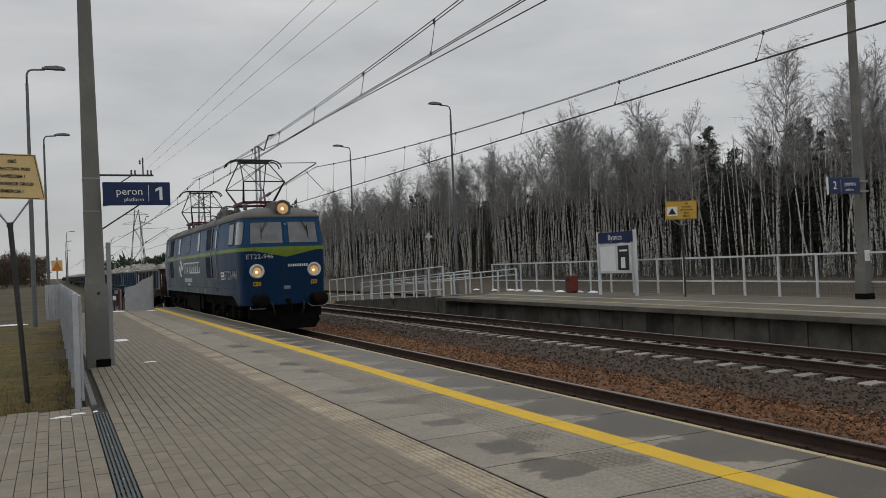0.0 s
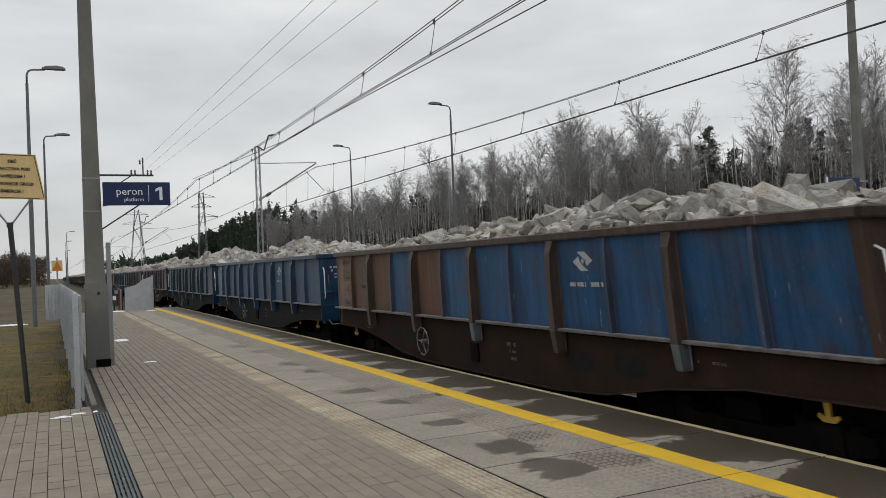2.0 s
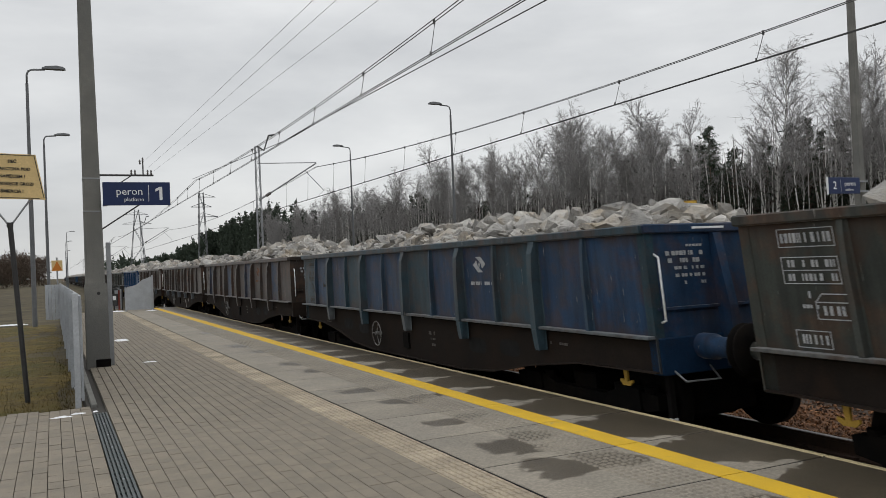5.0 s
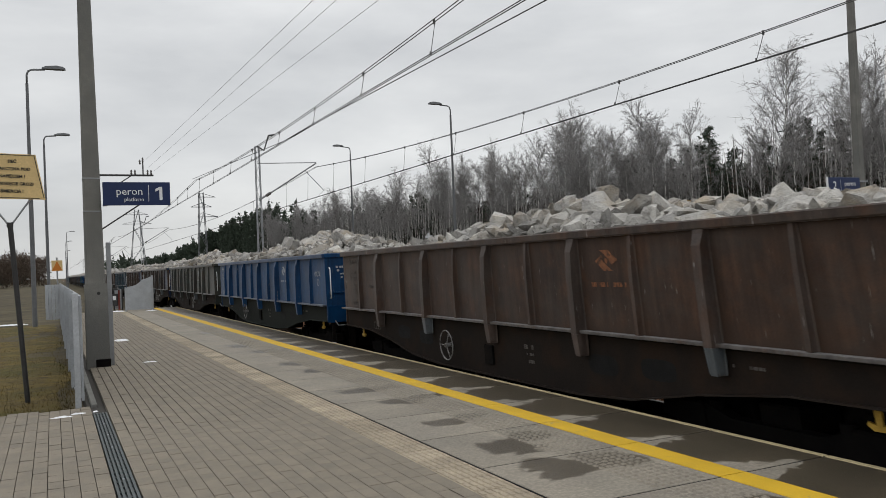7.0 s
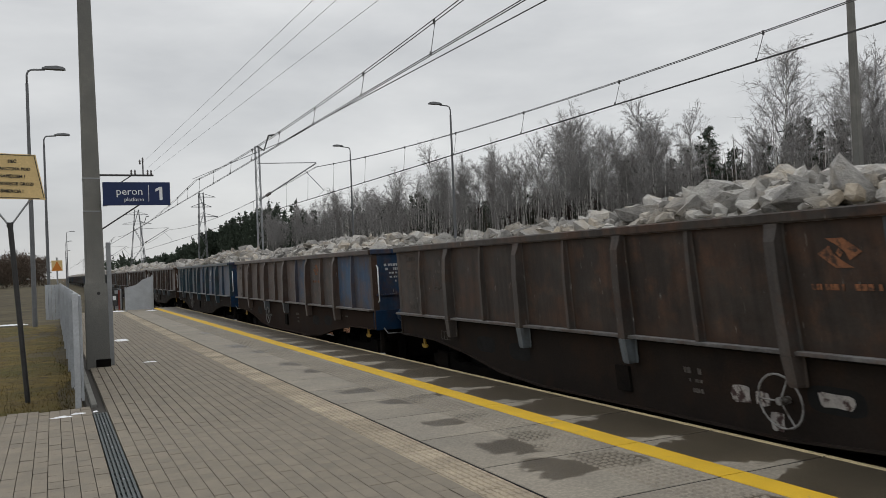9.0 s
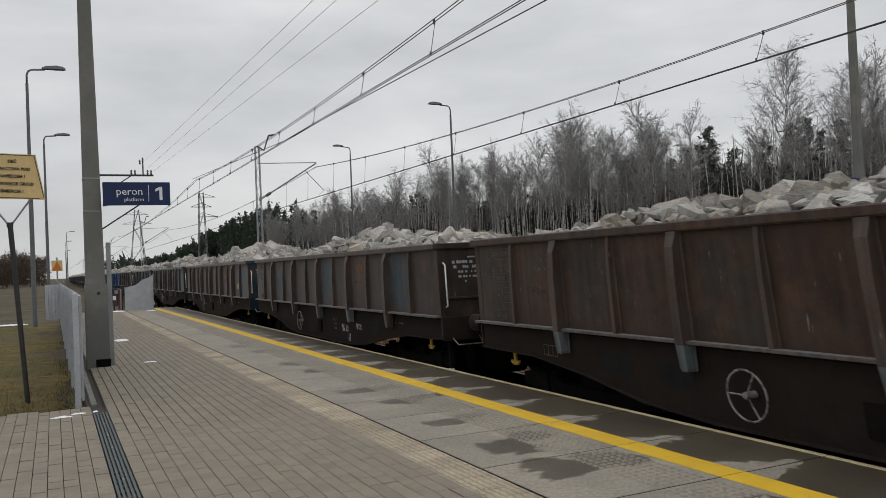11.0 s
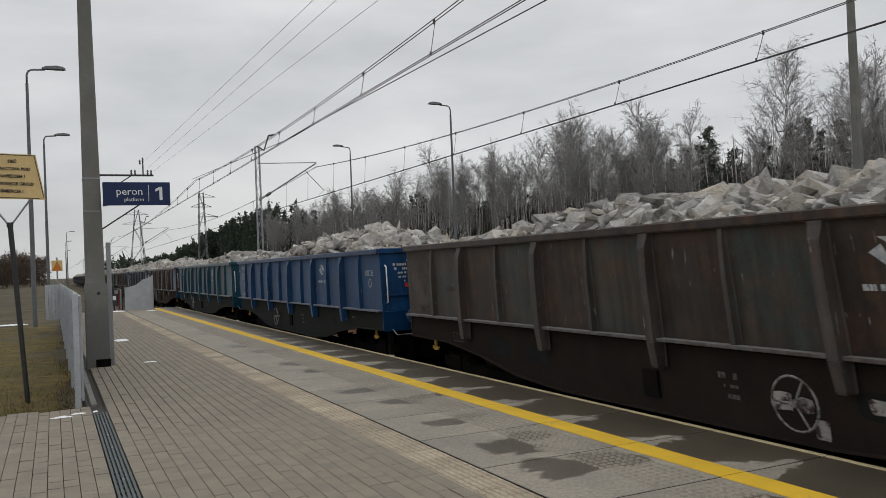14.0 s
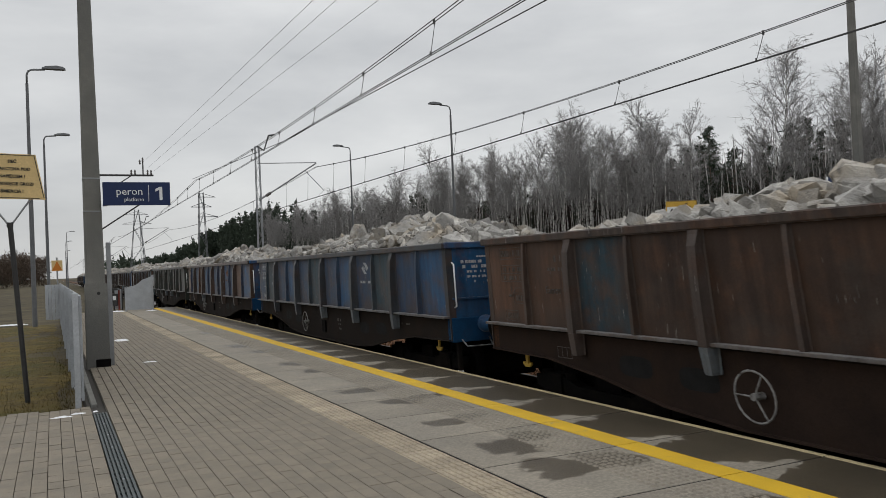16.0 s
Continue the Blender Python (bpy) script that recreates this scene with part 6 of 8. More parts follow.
MARKS = {"lines": stencil(4, 0.66, 0.46, WMARK, 12), "lines_dim": stencil(4, 0.66, 0.46, DIMMARK, 12), "end": stencil(6, 0.46, 0.42, WMARK, 3), "row": stencil(1, 0.4, 0.045, DIMMARK, 4),
         "em_w": emblem(0.20, WMARK), "em_o": emblem(0.21, OMARK), "name_w": stencil(1, 0.62, 0.10, WMARK, 6), "name_o": stencil(1, 0.56, 0.1, OMARK, 6), "frame": stencil(3, 0.3, 0.25, DIMMARK, 7)}

SCRAP = mat("torn_paper_scraps", (0.30, 0.28, 0.26), 0.85, var=0.3, scale=9, spots=((0.05, 0.03, 0.028), 11, 0.5, 0.08))
for _d, _m in (("", WMARK), ("_dim", DIMMARK)):
    MARKS["t1" + _d], MARKS["t2" + _d], MARKS["t5" + _d] = table(0.50, 0.14, 1, _m, 31), table(0.50, 0.20, 2, _m, 32), table(0.30, 0.13, 1, _m, 33)
    MARKS["crate" + _d], MARKS["cells" + _d] = crate_mark(_m), table(0.27, 0.12, 1, _m, 34, 3)
    MARKS["l3" + _d] = stencil(2, 0.28, 0.17, _m, 35)
SCRAPS = [torn_label(0.22, 0.17, SCRAP, 41), torn_label(0.15, 0.13, SCRAP, 42), torn_label(0.15, 0.17, SCRAP, 43), torn_label(0.34, 0.12, SCRAP, 44)]

BLUE, BRIGHT, TEAL, DTEAL, NAVY = (0.010, 0.056, 0.132), (0.003, 0.037, 0.106), (0.009, 0.054, 0.085), (0.015, 0.040, 0.056), (0.010, 0.034, 0.078)
RUST, BROWN, DBROWN, OLIVE, TAN, GREY = (0.09, 0.042, 0.022), (0.042, 0.026, 0.019), (0.030, 0.0225, 0.018), (0.033, 0.038, 0.033), (0.15, 0.085, 0.05), (0.06, 0.064, 0.066)
# per wagon: panel colours from the leading end, frame colour, rust, sole bar colour, mark colour, load, description
SPEC = [
    ([BLUE] * 7 + [RUST, BLUE, RUST, RUST, TAN], BROWN, 0.25, BROWN, "w", "blue panels and rust-brown ribs"),
    ([(0.011, 0.044, 0.094)] * 11 + [(0.020, 0.050, 0.074)], (0.012, 0.044, 0.088), 0.2, UNDER, "w", "faded blue paint with a dark frame"),
    ([NAVY] * 3 + [DTEAL] * 5 + [TEAL] * 4, DTEAL, 0.2, UNDER, "w", "dark teal paint"),
    ([BLUE, RUST, BLUE, BLUE, BLUE, BLUE, BLUE, BLUE, RUST, BLUE, BLUE, TAN], BROWN, 0.55, DBROWN, "o", "blue panels patched with rust"),
    ([GREY, OLIVE, OLIVE, NAVY, OLIVE, OLIVE] * 2, OLIVE, 0.5, DBROWN, "w", "grey olive weathered paint"),
    ([NAVY, NAVY, DTEAL] * 4, DTEAL, 0.4, DBROWN, "w", "dark weathered blue paint"),
    ([DBROWN, NAVY, DBROWN] * 4, DBROWN, 0.6, DBROWN, "o", "brown paint with blue remains"),
    ([DBROWN] * 12, DBROWN, 0.6, DBROWN, "o", "dark brown rusted paint"),
    ([BROWN] * 12, BROWN, 0.6, DBROWN, "o", "rust-brown weathered paint"),
    ([BRIGHT] * 12, BRIGHT, 0.04, OLIVE, "w", "fresh bright blue paint"),
    ([OLIVE] * 12, OLIVE, 0.4, DBROWN, "w", "dark olive grey paint"),
    ([NAVY, DBROWN, DTEAL, DBROWN] + [DBROWN] * 8, DBROWN, 0.6, DBROWN, "o", "dark brown paint with a blue end"),
    ([NAVY, BLUE, DBROWN, DBROWN, NAVY, BROWN] + [BROWN] * 6, BROWN, 0.6, BROWN, "o", "brown rusted paint with blue patches"),
    ([NAVY] * 6 + [DTEAL] * 6, DTEAL, 0.4, DBROWN, "w", "dark blue weathered paint"),
    ([BROWN, DBROWN] * 6, BROWN, 0.6, DBROWN, "o", "brown rusted paint"),
    ([DBROWN, DTEAL, DBROWN, BROWN] * 3, BROWN, 0.6, DBROWN, "o", "dark brown paint over teal"),
    ([DTEAL, BROWN, DBROWN, BROWN] + [BROWN] * 8, BROWN, 0.6, BROWN, "o", "rust-brown paint with a tan patch"),
    ([DTEAL, DTEAL, NAVY, DTEAL, DTEAL, DTEAL, NAVY, DTEAL, DTEAL, DTEAL, BROWN, RUST], BROWN, 0.5, BROWN, "w", "blue-grey panels in a rust-brown frame"),
    ([DTEAL, DTEAL, NAVY, OLIVE, DTEAL, OLIVE, NAVY, DTEAL, OLIVE, DBROWN, OLIVE, DBROWN], OLIVE, 0.5, DBROWN, "o", "dark paint with a blue patch"),
    ([OLIVE, DBROWN] * 6, DBROWN, 0.5, DBROWN, "w", "dark olive brown paint"),
    ([BRIGHT] * 12, BRIGHT, 0.03, OLIVE, "w", "fresh bright blue paint"),
    ([TEAL, DTEAL, TEAL] * 4, TEAL, 0.2, OLIVE, "w", "faded dark teal paint and faint scrawls"),
    ([BLUE, DBROWN, BLUE, RUST, BROWN, BROWN] + [BROWN] * 3 + [DTEAL, (0.07, 0.038, 0.024), RUST], BROWN, 0.6, BROWN, "o", "rust-brown paint with some blue panels"),
    ([BLUE, NAVY, DTEAL, NAVY] * 3, (0.030, 0.036, 0.044), 0.45, DBROWN, "w", "blue weathered paint"),
]


WHEELS = []
EAMOS = {"": text_mesh("lettering", "Eamos", 0.115, WMARK), "_dim": text_mesh("lettering", "Eamos", 0.115, DIMMARK)}


def build_wagon(k):
    cols, frame_c, rust, sole_c, mk, words = SPEC[k % len(SPEC)] if k < len(SPEC) else SPEC[(k * 7 + 3) % len(SPEC)]
    if sole_c is UNDER:
        sole_c = (0.03, 0.032, 0.034)
    w = thing("gondola_wagon", "low-sided gondola wagon, " + words, "wagon", group="wagons of the goods train")

    def put(key, m, col=None, r=None, parent=w, name=None):
        o = obj(name or WP[key].name.split(".")[0], WP[key], None, parent, m=m)
        if col is not None:
            o.color = (*col, rust if r is None else r)
        return o
    I = pose(0, 0, 0)
    flip = Matrix.Translation((0, WL, 0)) @ pose(0, 0, 0, 0, 0, 180)
    rng = np.random.default_rng(900 + k)
    for i in range(12):
        j = 0.9 + 0.2 * rng.random()
        put("panel", pose(0, 0.95 * i, 0), tuple(c * j for c in cols[i]))
    worn = 0.005 + 0.034 * rust
    for i in range(1, 6):
        pale = rng.random() < 0.35 and rust > 0.2
        put("foot", pose(0, 1.9 * i, 0), (0.10, 0.115, 0.125) if pale else tuple(c * 1.15 + worn for c in frame_c), rust * 0.4)
        put("post", pose(0, 1.9 * i, 0), tuple(c * 0.95 + worn for c in frame_c), rust * 0.7)
    for i in range(6):
        put("stiffener", pose(0, 0.95 + 1.9 * i, 0), tuple(0.5 * a + 0.5 * b + worn * 0.8 for a, b in zip(frame_c, cols[min(11, 2 * i)])), rust * 0.7)
    put("top_rail", I, tuple(c * 0.9 + 0.012 for c in frame_c), rust + 0.1)
    # ledge paled for dust and for the skylight caught on its top
    put("ledge", I, tuple(0.5 * c + 0.085 for c in frame_c), rust)
    # sole bars take about half the listed brightness
    sole_c = tuple(c * 0.55 + 0.002 for c in sole_c)
    put("sole_bar", I, sole_c, rust)
    put("flange", I, tuple(c * 1.3 for c in sole_c), rust)
    for y, z in ((2.72, 0.34), (3.55, 0.31), (7.85, 0.31), (8.68, 0.34)):
        put("hole", pose(0, y, z))
    put("far_side", I, frame_c)
    put("far_sole", I, sole_c)
    put("floor", I)
    for m, e in ((I, 0), (flip, 11)):
        ec = BROWN if (k == 0 and e == 0) else cols[e]
        put("end_wall", m, ec)
        put("buffer_beam", m, sole_c if sum(sole_c) > 0.13 else tuple(c * 0.8 for c in ec))
        for s in (-1, 1):
            put("corner_post", m if s < 0 else m @ Matrix.Diagonal((-1, 1, 1, 1)), frame_c if e == 0 or True else cols[e])
            b = put("buffer", m @ pose(0.875 * s, 0, 0), ec, 0.3)
            put("buffer_head", I, parent=b)
        for x in (-0.55, 0.55):
            put("end_post", m @ pose(x, 0, 0), ec)
        put("step", m)
        put("leg", m)
        put("tip", m)
    put("grab", pose(-1.32, 0, 0))
    put("grab", flip @ pose(1.32, 0, 0))
    for y in (0.62, WL - 0.62):
        put("tie", pose(-1.3, y, 0))
    put("handwheel", pose(-HALF - 0.09, {10: 4.32, 19: 4.22, 11: 3.95, 15: 7.1, 18: 7.08}.get(k, 7.35 - 0.2 * (k % 3)), 0.27))
    put("holder", pose(0, 5.9, 0.22))
    obj("emblem", MARKS["em_" + mk], None, w, m=pose(-HALF - 0.004, 3.28, 1.36))
    tagged(obj("name_bars", MARKS["name_" + mk], None, w, m=pose(-HALF - 0.004, 3.28, 1.12)), kind="stuff")
    dim = "" if k in (1, 2, 4, 9, 10, 20, 21, 23, 30) else "_dim"
    for key, y, z in (("t1", 10.79, 1.48), ("t2", 10.79, 1.24), ("t5", 10.86, 0.74), ("crate", 10.62, 0.98)):
        obj(MARKS[key].name.split(".")[0], MARKS[key + dim], None, w, m=pose(-HALF - 0.004, y, z))
    tagged(obj("stencil_bars", MARKS["l3" + dim], None, w, m=pose(-HALF - 0.004, 10.91, 1.02)), kind="stuff")
    tagged(obj("stencil_bars", MARKS["lines" + dim], None, w, m=pose(-HALF - 0.004, 9.86, 1.34)), kind="stuff")
    obj("lettering", EAMOS[dim], None, w, m=pose(-HALF - 0.004, 9.93, 1.05, 0, 0, -90))
    obj("marking_table", MARKS["cells_dim"], None, w, m=pose(-HALF + 0.016, 9.85, 0.38))
    obj("end_mark", WP["end_mark"], None, w, "short white bar on the end rim")
    if k in (3, 7, 11, 15, 19):
        for i, (y, z) in enumerate(((4.43, 0.25), (4.21, 0.24), (4.1, 0.09), (3.56, 0.31))):
            obj("torn_label", SCRAPS[i], None, w, "torn scrap of pale paper", m=pose(-HALF + 0.016, y, z))
    if k in (9, 20):
        obj("lettering", text_mesh("lettering", "UIC St", 0.15, WMARK), None, w, m=pose(-HALF - 0.006, 0.52, 1.27, 0, 0, -90))
        ring = Shape()
        for i in range(18):
            a, b = 2 * math.pi * i / 18, 2 * math.pi * (i + 1) / 18
            ring.prism([(0.075 * math.cos(a), 0.075 * math.sin(a)), (0.075 * math.cos(b), 0.075 * math.sin(b)), (0.06 * math.cos(b), 0.06 * math.sin(b)), (0.06 * math.cos(a), 0.06 * math.sin(a))], "x", -0.003, 0.0)
        obj("ring_mark", ring, WMARK, w, m=pose(-HALF - 0.004, 0.50, 1.10))
    if k in (1, 9, 17, 20, 21):
        obj("red_mark", Shape().box(-0.97, -0.91, -0.016, -0.011, 1.02, 1.09), REDP, w, "small red square mark")
    if k == 16:
        obj("paper_notice", Shape().box(-HALF - 0.006, -HALF - 0.001, 1.25, 1.53, 0.87, 1.03), NOTICE, w, "yellowed paper notice")
    tagged(obj("stencil_bars", MARKS["end"], None, w, m=pose(-0.95, -0.012, 1.3, 0, 0, 90)), kind="stuff")
    tagged(obj("stencil_bars", MARKS["row"], None, w, m=pose(-HALF + 0.016, 1.6, 0.47)), kind="stuff")
    tagged(obj("stencil_bars", MARKS["frame"], None, w, m=pose(-HALF + 0.016, 5.0, 0.3)), kind="stuff")
    for y in (1.75, WL - 1.75):
        b = put("bogie", pose(0, y, 0))
        for d in (-0.9, 0.9):
            WHEELS.append((put("wheelset", pose(0, d, RAIL + 0.46), parent=b), d))
    if k in (2, 21):
        sr = np.random.default_rng(70 + k)
        for y0 in (2.2, 3.0, 4.2, 5.0):
            s, y, z, a = Shape(), y0, 1.1, sr.uniform(0, 6)
            for i in range(26):
                a += sr.uniform(0.15, 0.75)
                y2, z2 = y + 0.075 * math.cos(a) + 0.008, min(1.5, max(0.75, z + 0.085 * math.sin(a)))
                nx, nz = -(z2 - z) * 0.12, (y2 - y) * 0.12
                s.prism([(y - nx, z - nz), (y2 - nx, z2 - nz), (y2 + nx, z2 + nz), (y + nx, z + nz)], "x", -HALF - 0.004, -HALF - 0.002)
                y, z = y2, z2
            obj("scrawl", s, SCRAWL, w, "faint painted scrawl")
    # heap of stones
    me, big = LOADS[(k * 3) % 7]
    ld = thing("stone_load", "heap of pale broken limestone loaded in a wagon", "stone heap", group="stone loads")
    st = obj("rubble", me, None, ld)
    tagged(st, kind="stuff")
    for x, y, z, rot, size, i in big:
        obj("stone_block", ROCKS[i], None, ld, m=Matrix.Translation((x, y, z)) @ rot.to_4x4() @ Matrix.Scale(size, 4))
    return w, ld


# ---------------------------------------------------------------- locomotive
LB = 9.28   # half length of the body


def body_w(z):
    """Half width of the body at height z."""
    if z < 1.95:
        return 1.43 + 0.05 * (z - 0.4) / 1.55
    if z < 2.95:
        return 1.48 - 0.12 * (z - 1.95)
    return 1.36


def nose(z):
    """How far the end face lies back at height z."""
    if z < 2.02:
        return 0.10 * (2.02 - z)
    return 0.14 * (z - 2.02)


def side_x(y, z):
    """Half width of the flank at y, drawn in towards the cabs and round the cab corners."""
    y = abs(y)
    a = max(0.0, min(y, 8.48) - 6.78)
    x = body_w(z) - 0.052 * a ** 1.6
    if y > 8.48:
        ye = face_y(1.1, z)
        x = 1.1 + (x - 1.1) * math.sqrt(max(0.0, 1 - min(1.0, (y - 8.48) / (ye - 8.48)) ** 2))
    return x


def shift(y):
    """Stations along the flank, measured from the middle of the body."""
    return y + 0.18 * max(-1.0, min(1.0, y / 4.5))


def face_y(x, z):
    return LB - nose(z) - 0.24 * (abs(x) / 1.2) ** 2.0


def outline(z, w_scale=1.0, inset=0.0):
    """Plan outline at height z: one quarter mirrored to four."""
    q = []
    for y in (0.0, 3.4, 6.78, 7.48, 8.08, 8.48):
        q.append((side_x(y, z) * w_scale - inset, y))
    ye = face_y(1.1, z) - inset
    xe = side_x(8.48, z) * w_scale - inset
    for t in (0.2, 0.4, 0.6, 0.8):
        a = t * math.pi / 2
        q.append((1.1 * w_scale + (xe - 1.1 * w_scale) * math.cos(a), 8.48 + (ye - 8.48) * math.sin(a)))
    for x in (1.1, 0.85, 0.55, 0.28):
        q.append((x * w_scale, face_y(x, z) - inset))
    q.append((0.0, face_y(0, z) - inset))
    right = [(x, -y) for x, y in q[::-1]] + [(x, y) for x, y in q[1:]]
    left = [(-x, y) for x, y in right[::-1]]
    return right + left[1:-1]


def loco_paint():
    m = mat("loco_paint", (0.5, 0.5, 0.5), 0.48, var=0.13, scale=0.9, fine=40, bump=0.03, coat=0.0, spec=0.14)
    nt = m.node_tree
    b = nt.nodes["Principled BSDF"]
    tc = nt.nodes.new("ShaderNodeTexCoord")
    sep = nt.nodes.new("ShaderNodeSeparateXYZ")
    nt.links.new(tc.outputs["Object"], sep.inputs[0])

    def math_n(op, a, c=0.0, clamp=False):
        n = nt.nodes.new("ShaderNodeMath")
        n.operation, n.use_clamp = op, clamp
        for i, v in enumerate((a, c)):
            if isinstance(v, (int, float)):
                n.inputs[i].default_value = v
            else:
                nt.links.new(v, n.inputs[i])
        return n.outputs[0]

    def mixc(f, a, c, mode="MIX"):
        n = nt.nodes.new("ShaderNodeMix")
        n.data_type, n.blend_type = "RGBA", mode
        for sock, v in ((0, f), (6, a), (7, c)):
            if isinstance(v, (int, float)):
                n.inputs[sock].default_value = v
            elif isinstance(v, tuple):
                n.inputs[sock].default_value = (*v, 1)
            else:
                nt.links.new(v, n.inputs[sock])
        return n.outputs[2]
    X, Y, Z = sep.outputs
    ax, ay = math_n("ABSOLUTE", X), math_n("ABSOLUTE", Y)
    # chevron: the stripe dips towards the middle of the end faces
    onface = math_n("GREATER_THAN", ay, 8.45)
    dip = math_n("MULTIPLY", math_n("SUBTRACT", 1.0, math_n("DIVIDE", ax, 0.95), True), math_n("MULTIPLY", onface, 0.20))
    low = math_n("SUBTRACT", 1.975, dip)
    green = math_n("MULTIPLY", math_n("GREATER_THAN", Z, low), math_n("LESS_THAN", Z, 2.085))
    upper = math_n("GREATER_THAN", Z, 2.03)
    # lower flank: teal in the middle, deep blue at the ends, slanted borders
    slant = math_n("ADD", Y, math_n("MULTIPLY", Z, 0.55))
    mid = math_n("MULTIPLY", math_n("GREATER_THAN", slant, -4.6), math_n("LESS_THAN", slant, 6.6))
    lower = mixc(mid, (0.0028, 0.0255, 0.074), (0.010, 0.048, 0.066))
    cab = math_n("GREATER_THAN", slant, 7.2)
    lower = mixc(cab, lower, (0.010, 0.055, 0.135))
    nz = nt.nodes.new("ShaderNodeTexNoise")
    nz.inputs["Scale"].default_value, nz.inputs["Detail"].default_value = 0.7, 5
    nt.links.new(tc.outputs["Object"], nz.inputs["Vector"])
    up = mixc(nz.outputs[0], (0.0055, 0.047, 0.135), (0.017, 0.082, 0.185))
    c = mixc(upper, lower, up)
    c = mixc(green, c, (0.17, 0.24, 0.03))
    # grime thrown up along the foot of the body and streaks
    st = nt.nodes.new("ShaderNodeTexNoise")
    mp = nt.nodes.new("ShaderNodeMapping")
    mp.inputs["Scale"].default_value = (3.0, 3.0, 0.35)
    nt.links.new(tc.outputs["Object"], mp.inputs[0])
    nt.links.new(mp.outputs[0], st.inputs["Vector"])
    st.inputs["Scale"].default_value, st.inputs["Detail"].default_value = 1.6, 6
    r = nt.nodes.new("ShaderNodeMapRange")
    r.inputs[1].default_value, r.inputs[2].default_value, r.inputs[3].default_value, r.inputs[4].default_value = 0.5, 0.8, 0.0, 0.38
    nt.links.new(st.outputs[0], r.inputs[0])
    c = mixc(r.outputs[0], c, (0.03, 0.04, 0.045))
    nt.links.new(c, b.inputs["Base Color"])
    b.inputs["Sheen Weight"].default_value, b.inputs["Sheen Roughness"].default_value = 0.25, 0.3
    return m


def side_patch(s, y0, y1, z0, z1, off, thick=0.012, sgn=-1, n=3, rr=0.0):
    """A panel that follows the flank (sgn -1: the side towards the near platform), off metres proud."""
    y0, y1 = shift(y0), shift(y1)
    ys = [y0 + (y1 - y0) * i / n for i in range(n + 1)]
    zs = [z0, z1] if not (z0 < 1.95 < z1) else [z0, 1.95, z1]
    P = lambda y, z, o: (sgn * (side_x(y, z) + o), y, z)
    k = len(zs)
    vs = [P(y, z, off) for y in ys for z in zs] + [P(y, z, off - thick) for y in ys for z in zs]
    h = len(ys) * k
    fs = []
    for i in range(n):
        for j in range(k - 1):
            a = i * k + j
            fs.append((a, a + 1, a + k + 1, a + k))
    for i in range(n):
        for j in (0, k - 1):
            a = i * k + j
            fs.append((a, a + k, h + a + k, h + a))
    for j in range(k - 1):
        for i in (0, n):
            a = i * k + j
            fs.append((a, a + 1, h + a + 1, h + a))
    s.add(vs, fs)
    return s


def round_patch(y0, y1, z0, z1, off, sgn, r=0.07, thick=0.012):
    """A panel with rounded corners that follows the flank."""
    y0, y1 = shift(y0), shift(y1)
    ring = []
    for cy, cz, a0 in ((y1 - r, z1 - r, 0.0), (y0 + r, z1 - r, 0.5), (y0 + r, z0 + r, 1.0), (y1 - r, z0 + r, 1.5)):
        for i in range(5):
            a = math.pi * (a0 + i / 8)
            ring.append((cy + r * math.cos(a), cz + r * math.sin(a)))
    n = len(ring)
    P = lambda y, z, o: (sgn * (side_x(y, z) + o), y, z)
    # strips between the two long sides keep the sheet on the curve of the flank
    rows = sorted({round(y, 5) for y, z in ring} | {round(y0 + (y1 - y0) * i / 16, 5) for i in range(1, 16)})

    def span(y):
        d = 0.0
        if y < y0 + r:
            d = r - math.sqrt(max(0.0, r * r - (y0 + r - y) ** 2))
        elif y > y1 - r:
            d = r - math.sqrt(max(0.0, r * r - (y - y1 + r) ** 2))
        return z0 + d, z1 - d
    s = Shape()
    vs = []
    for y in rows:
        a, b = span(y)
        vs += [P(y, a, off), P(y, b, off), P(y, a, off - thick), P(y, b, off - thick)]
    fs = []
    for i in range(len(rows) - 1):
        o = 4 * i
        fs += [(o, o + 1, o + 5, o + 4), (o, o + 4, o + 6, o + 2), (o + 1, o + 3, o + 7, o + 5)]
    e = 4 * (len(rows) - 1)
    return s.add(vs, fs + [(0, 2, 3, 1), (e, e + 1, e + 3, e + 2)])


def face_patch(s, x0, x1, z0, z1, off, end=-1, n=4, skew=0.0):
    """A panel that follows an end face."""
    xs = [x0 + (x1 - x0) * i / n for i in range(n + 1)]
    P = lambda x, z, o: (x, end * (face_y(x, z) + o), z)
    vs = []
    for x in xs:
        u = (x - x0) / (x1 - x0)
        vs += [P(x, z0, off), P(x + skew * (1 if x > 0 else -1) * -abs(x) / 1.2, z1, off)]
    m = len(vs)
    vs += [(v[0], v[1] - end * 0.012, v[2]) for v in vs]
    fs = []
    for i in range(n):
        a = 2 * i
        fs.append((a, a + 1, a + 3, a + 2))
        fs.append((a, a + 2, m + a + 2, m + a))
        fs.append((a + 1, a + 3, m + a + 3, m + a + 1))
    fs += [(0, 1, m + 1, m), (2 * n, 2 * n + 1, m + 2 * n + 1, m + 2 * n)]
    s.add(vs, fs)
    return s


def side_text(t, body, y, z, size, mtl, spacing=1.0, bold=0.0):
    me = text_mesh("lettering", body, size, mtl, spacing, bold=bold)
    me.transform(pose(0, 0, 0, 0, 0, -90))
    y = shift(y)
    for v in me.vertices:
        v.co.x = -side_x(y + v.co.y, z + v.co.z) - 0.006
        v.co.y += y
        v.co.z += z
    return obj("lettering", me, None, t)


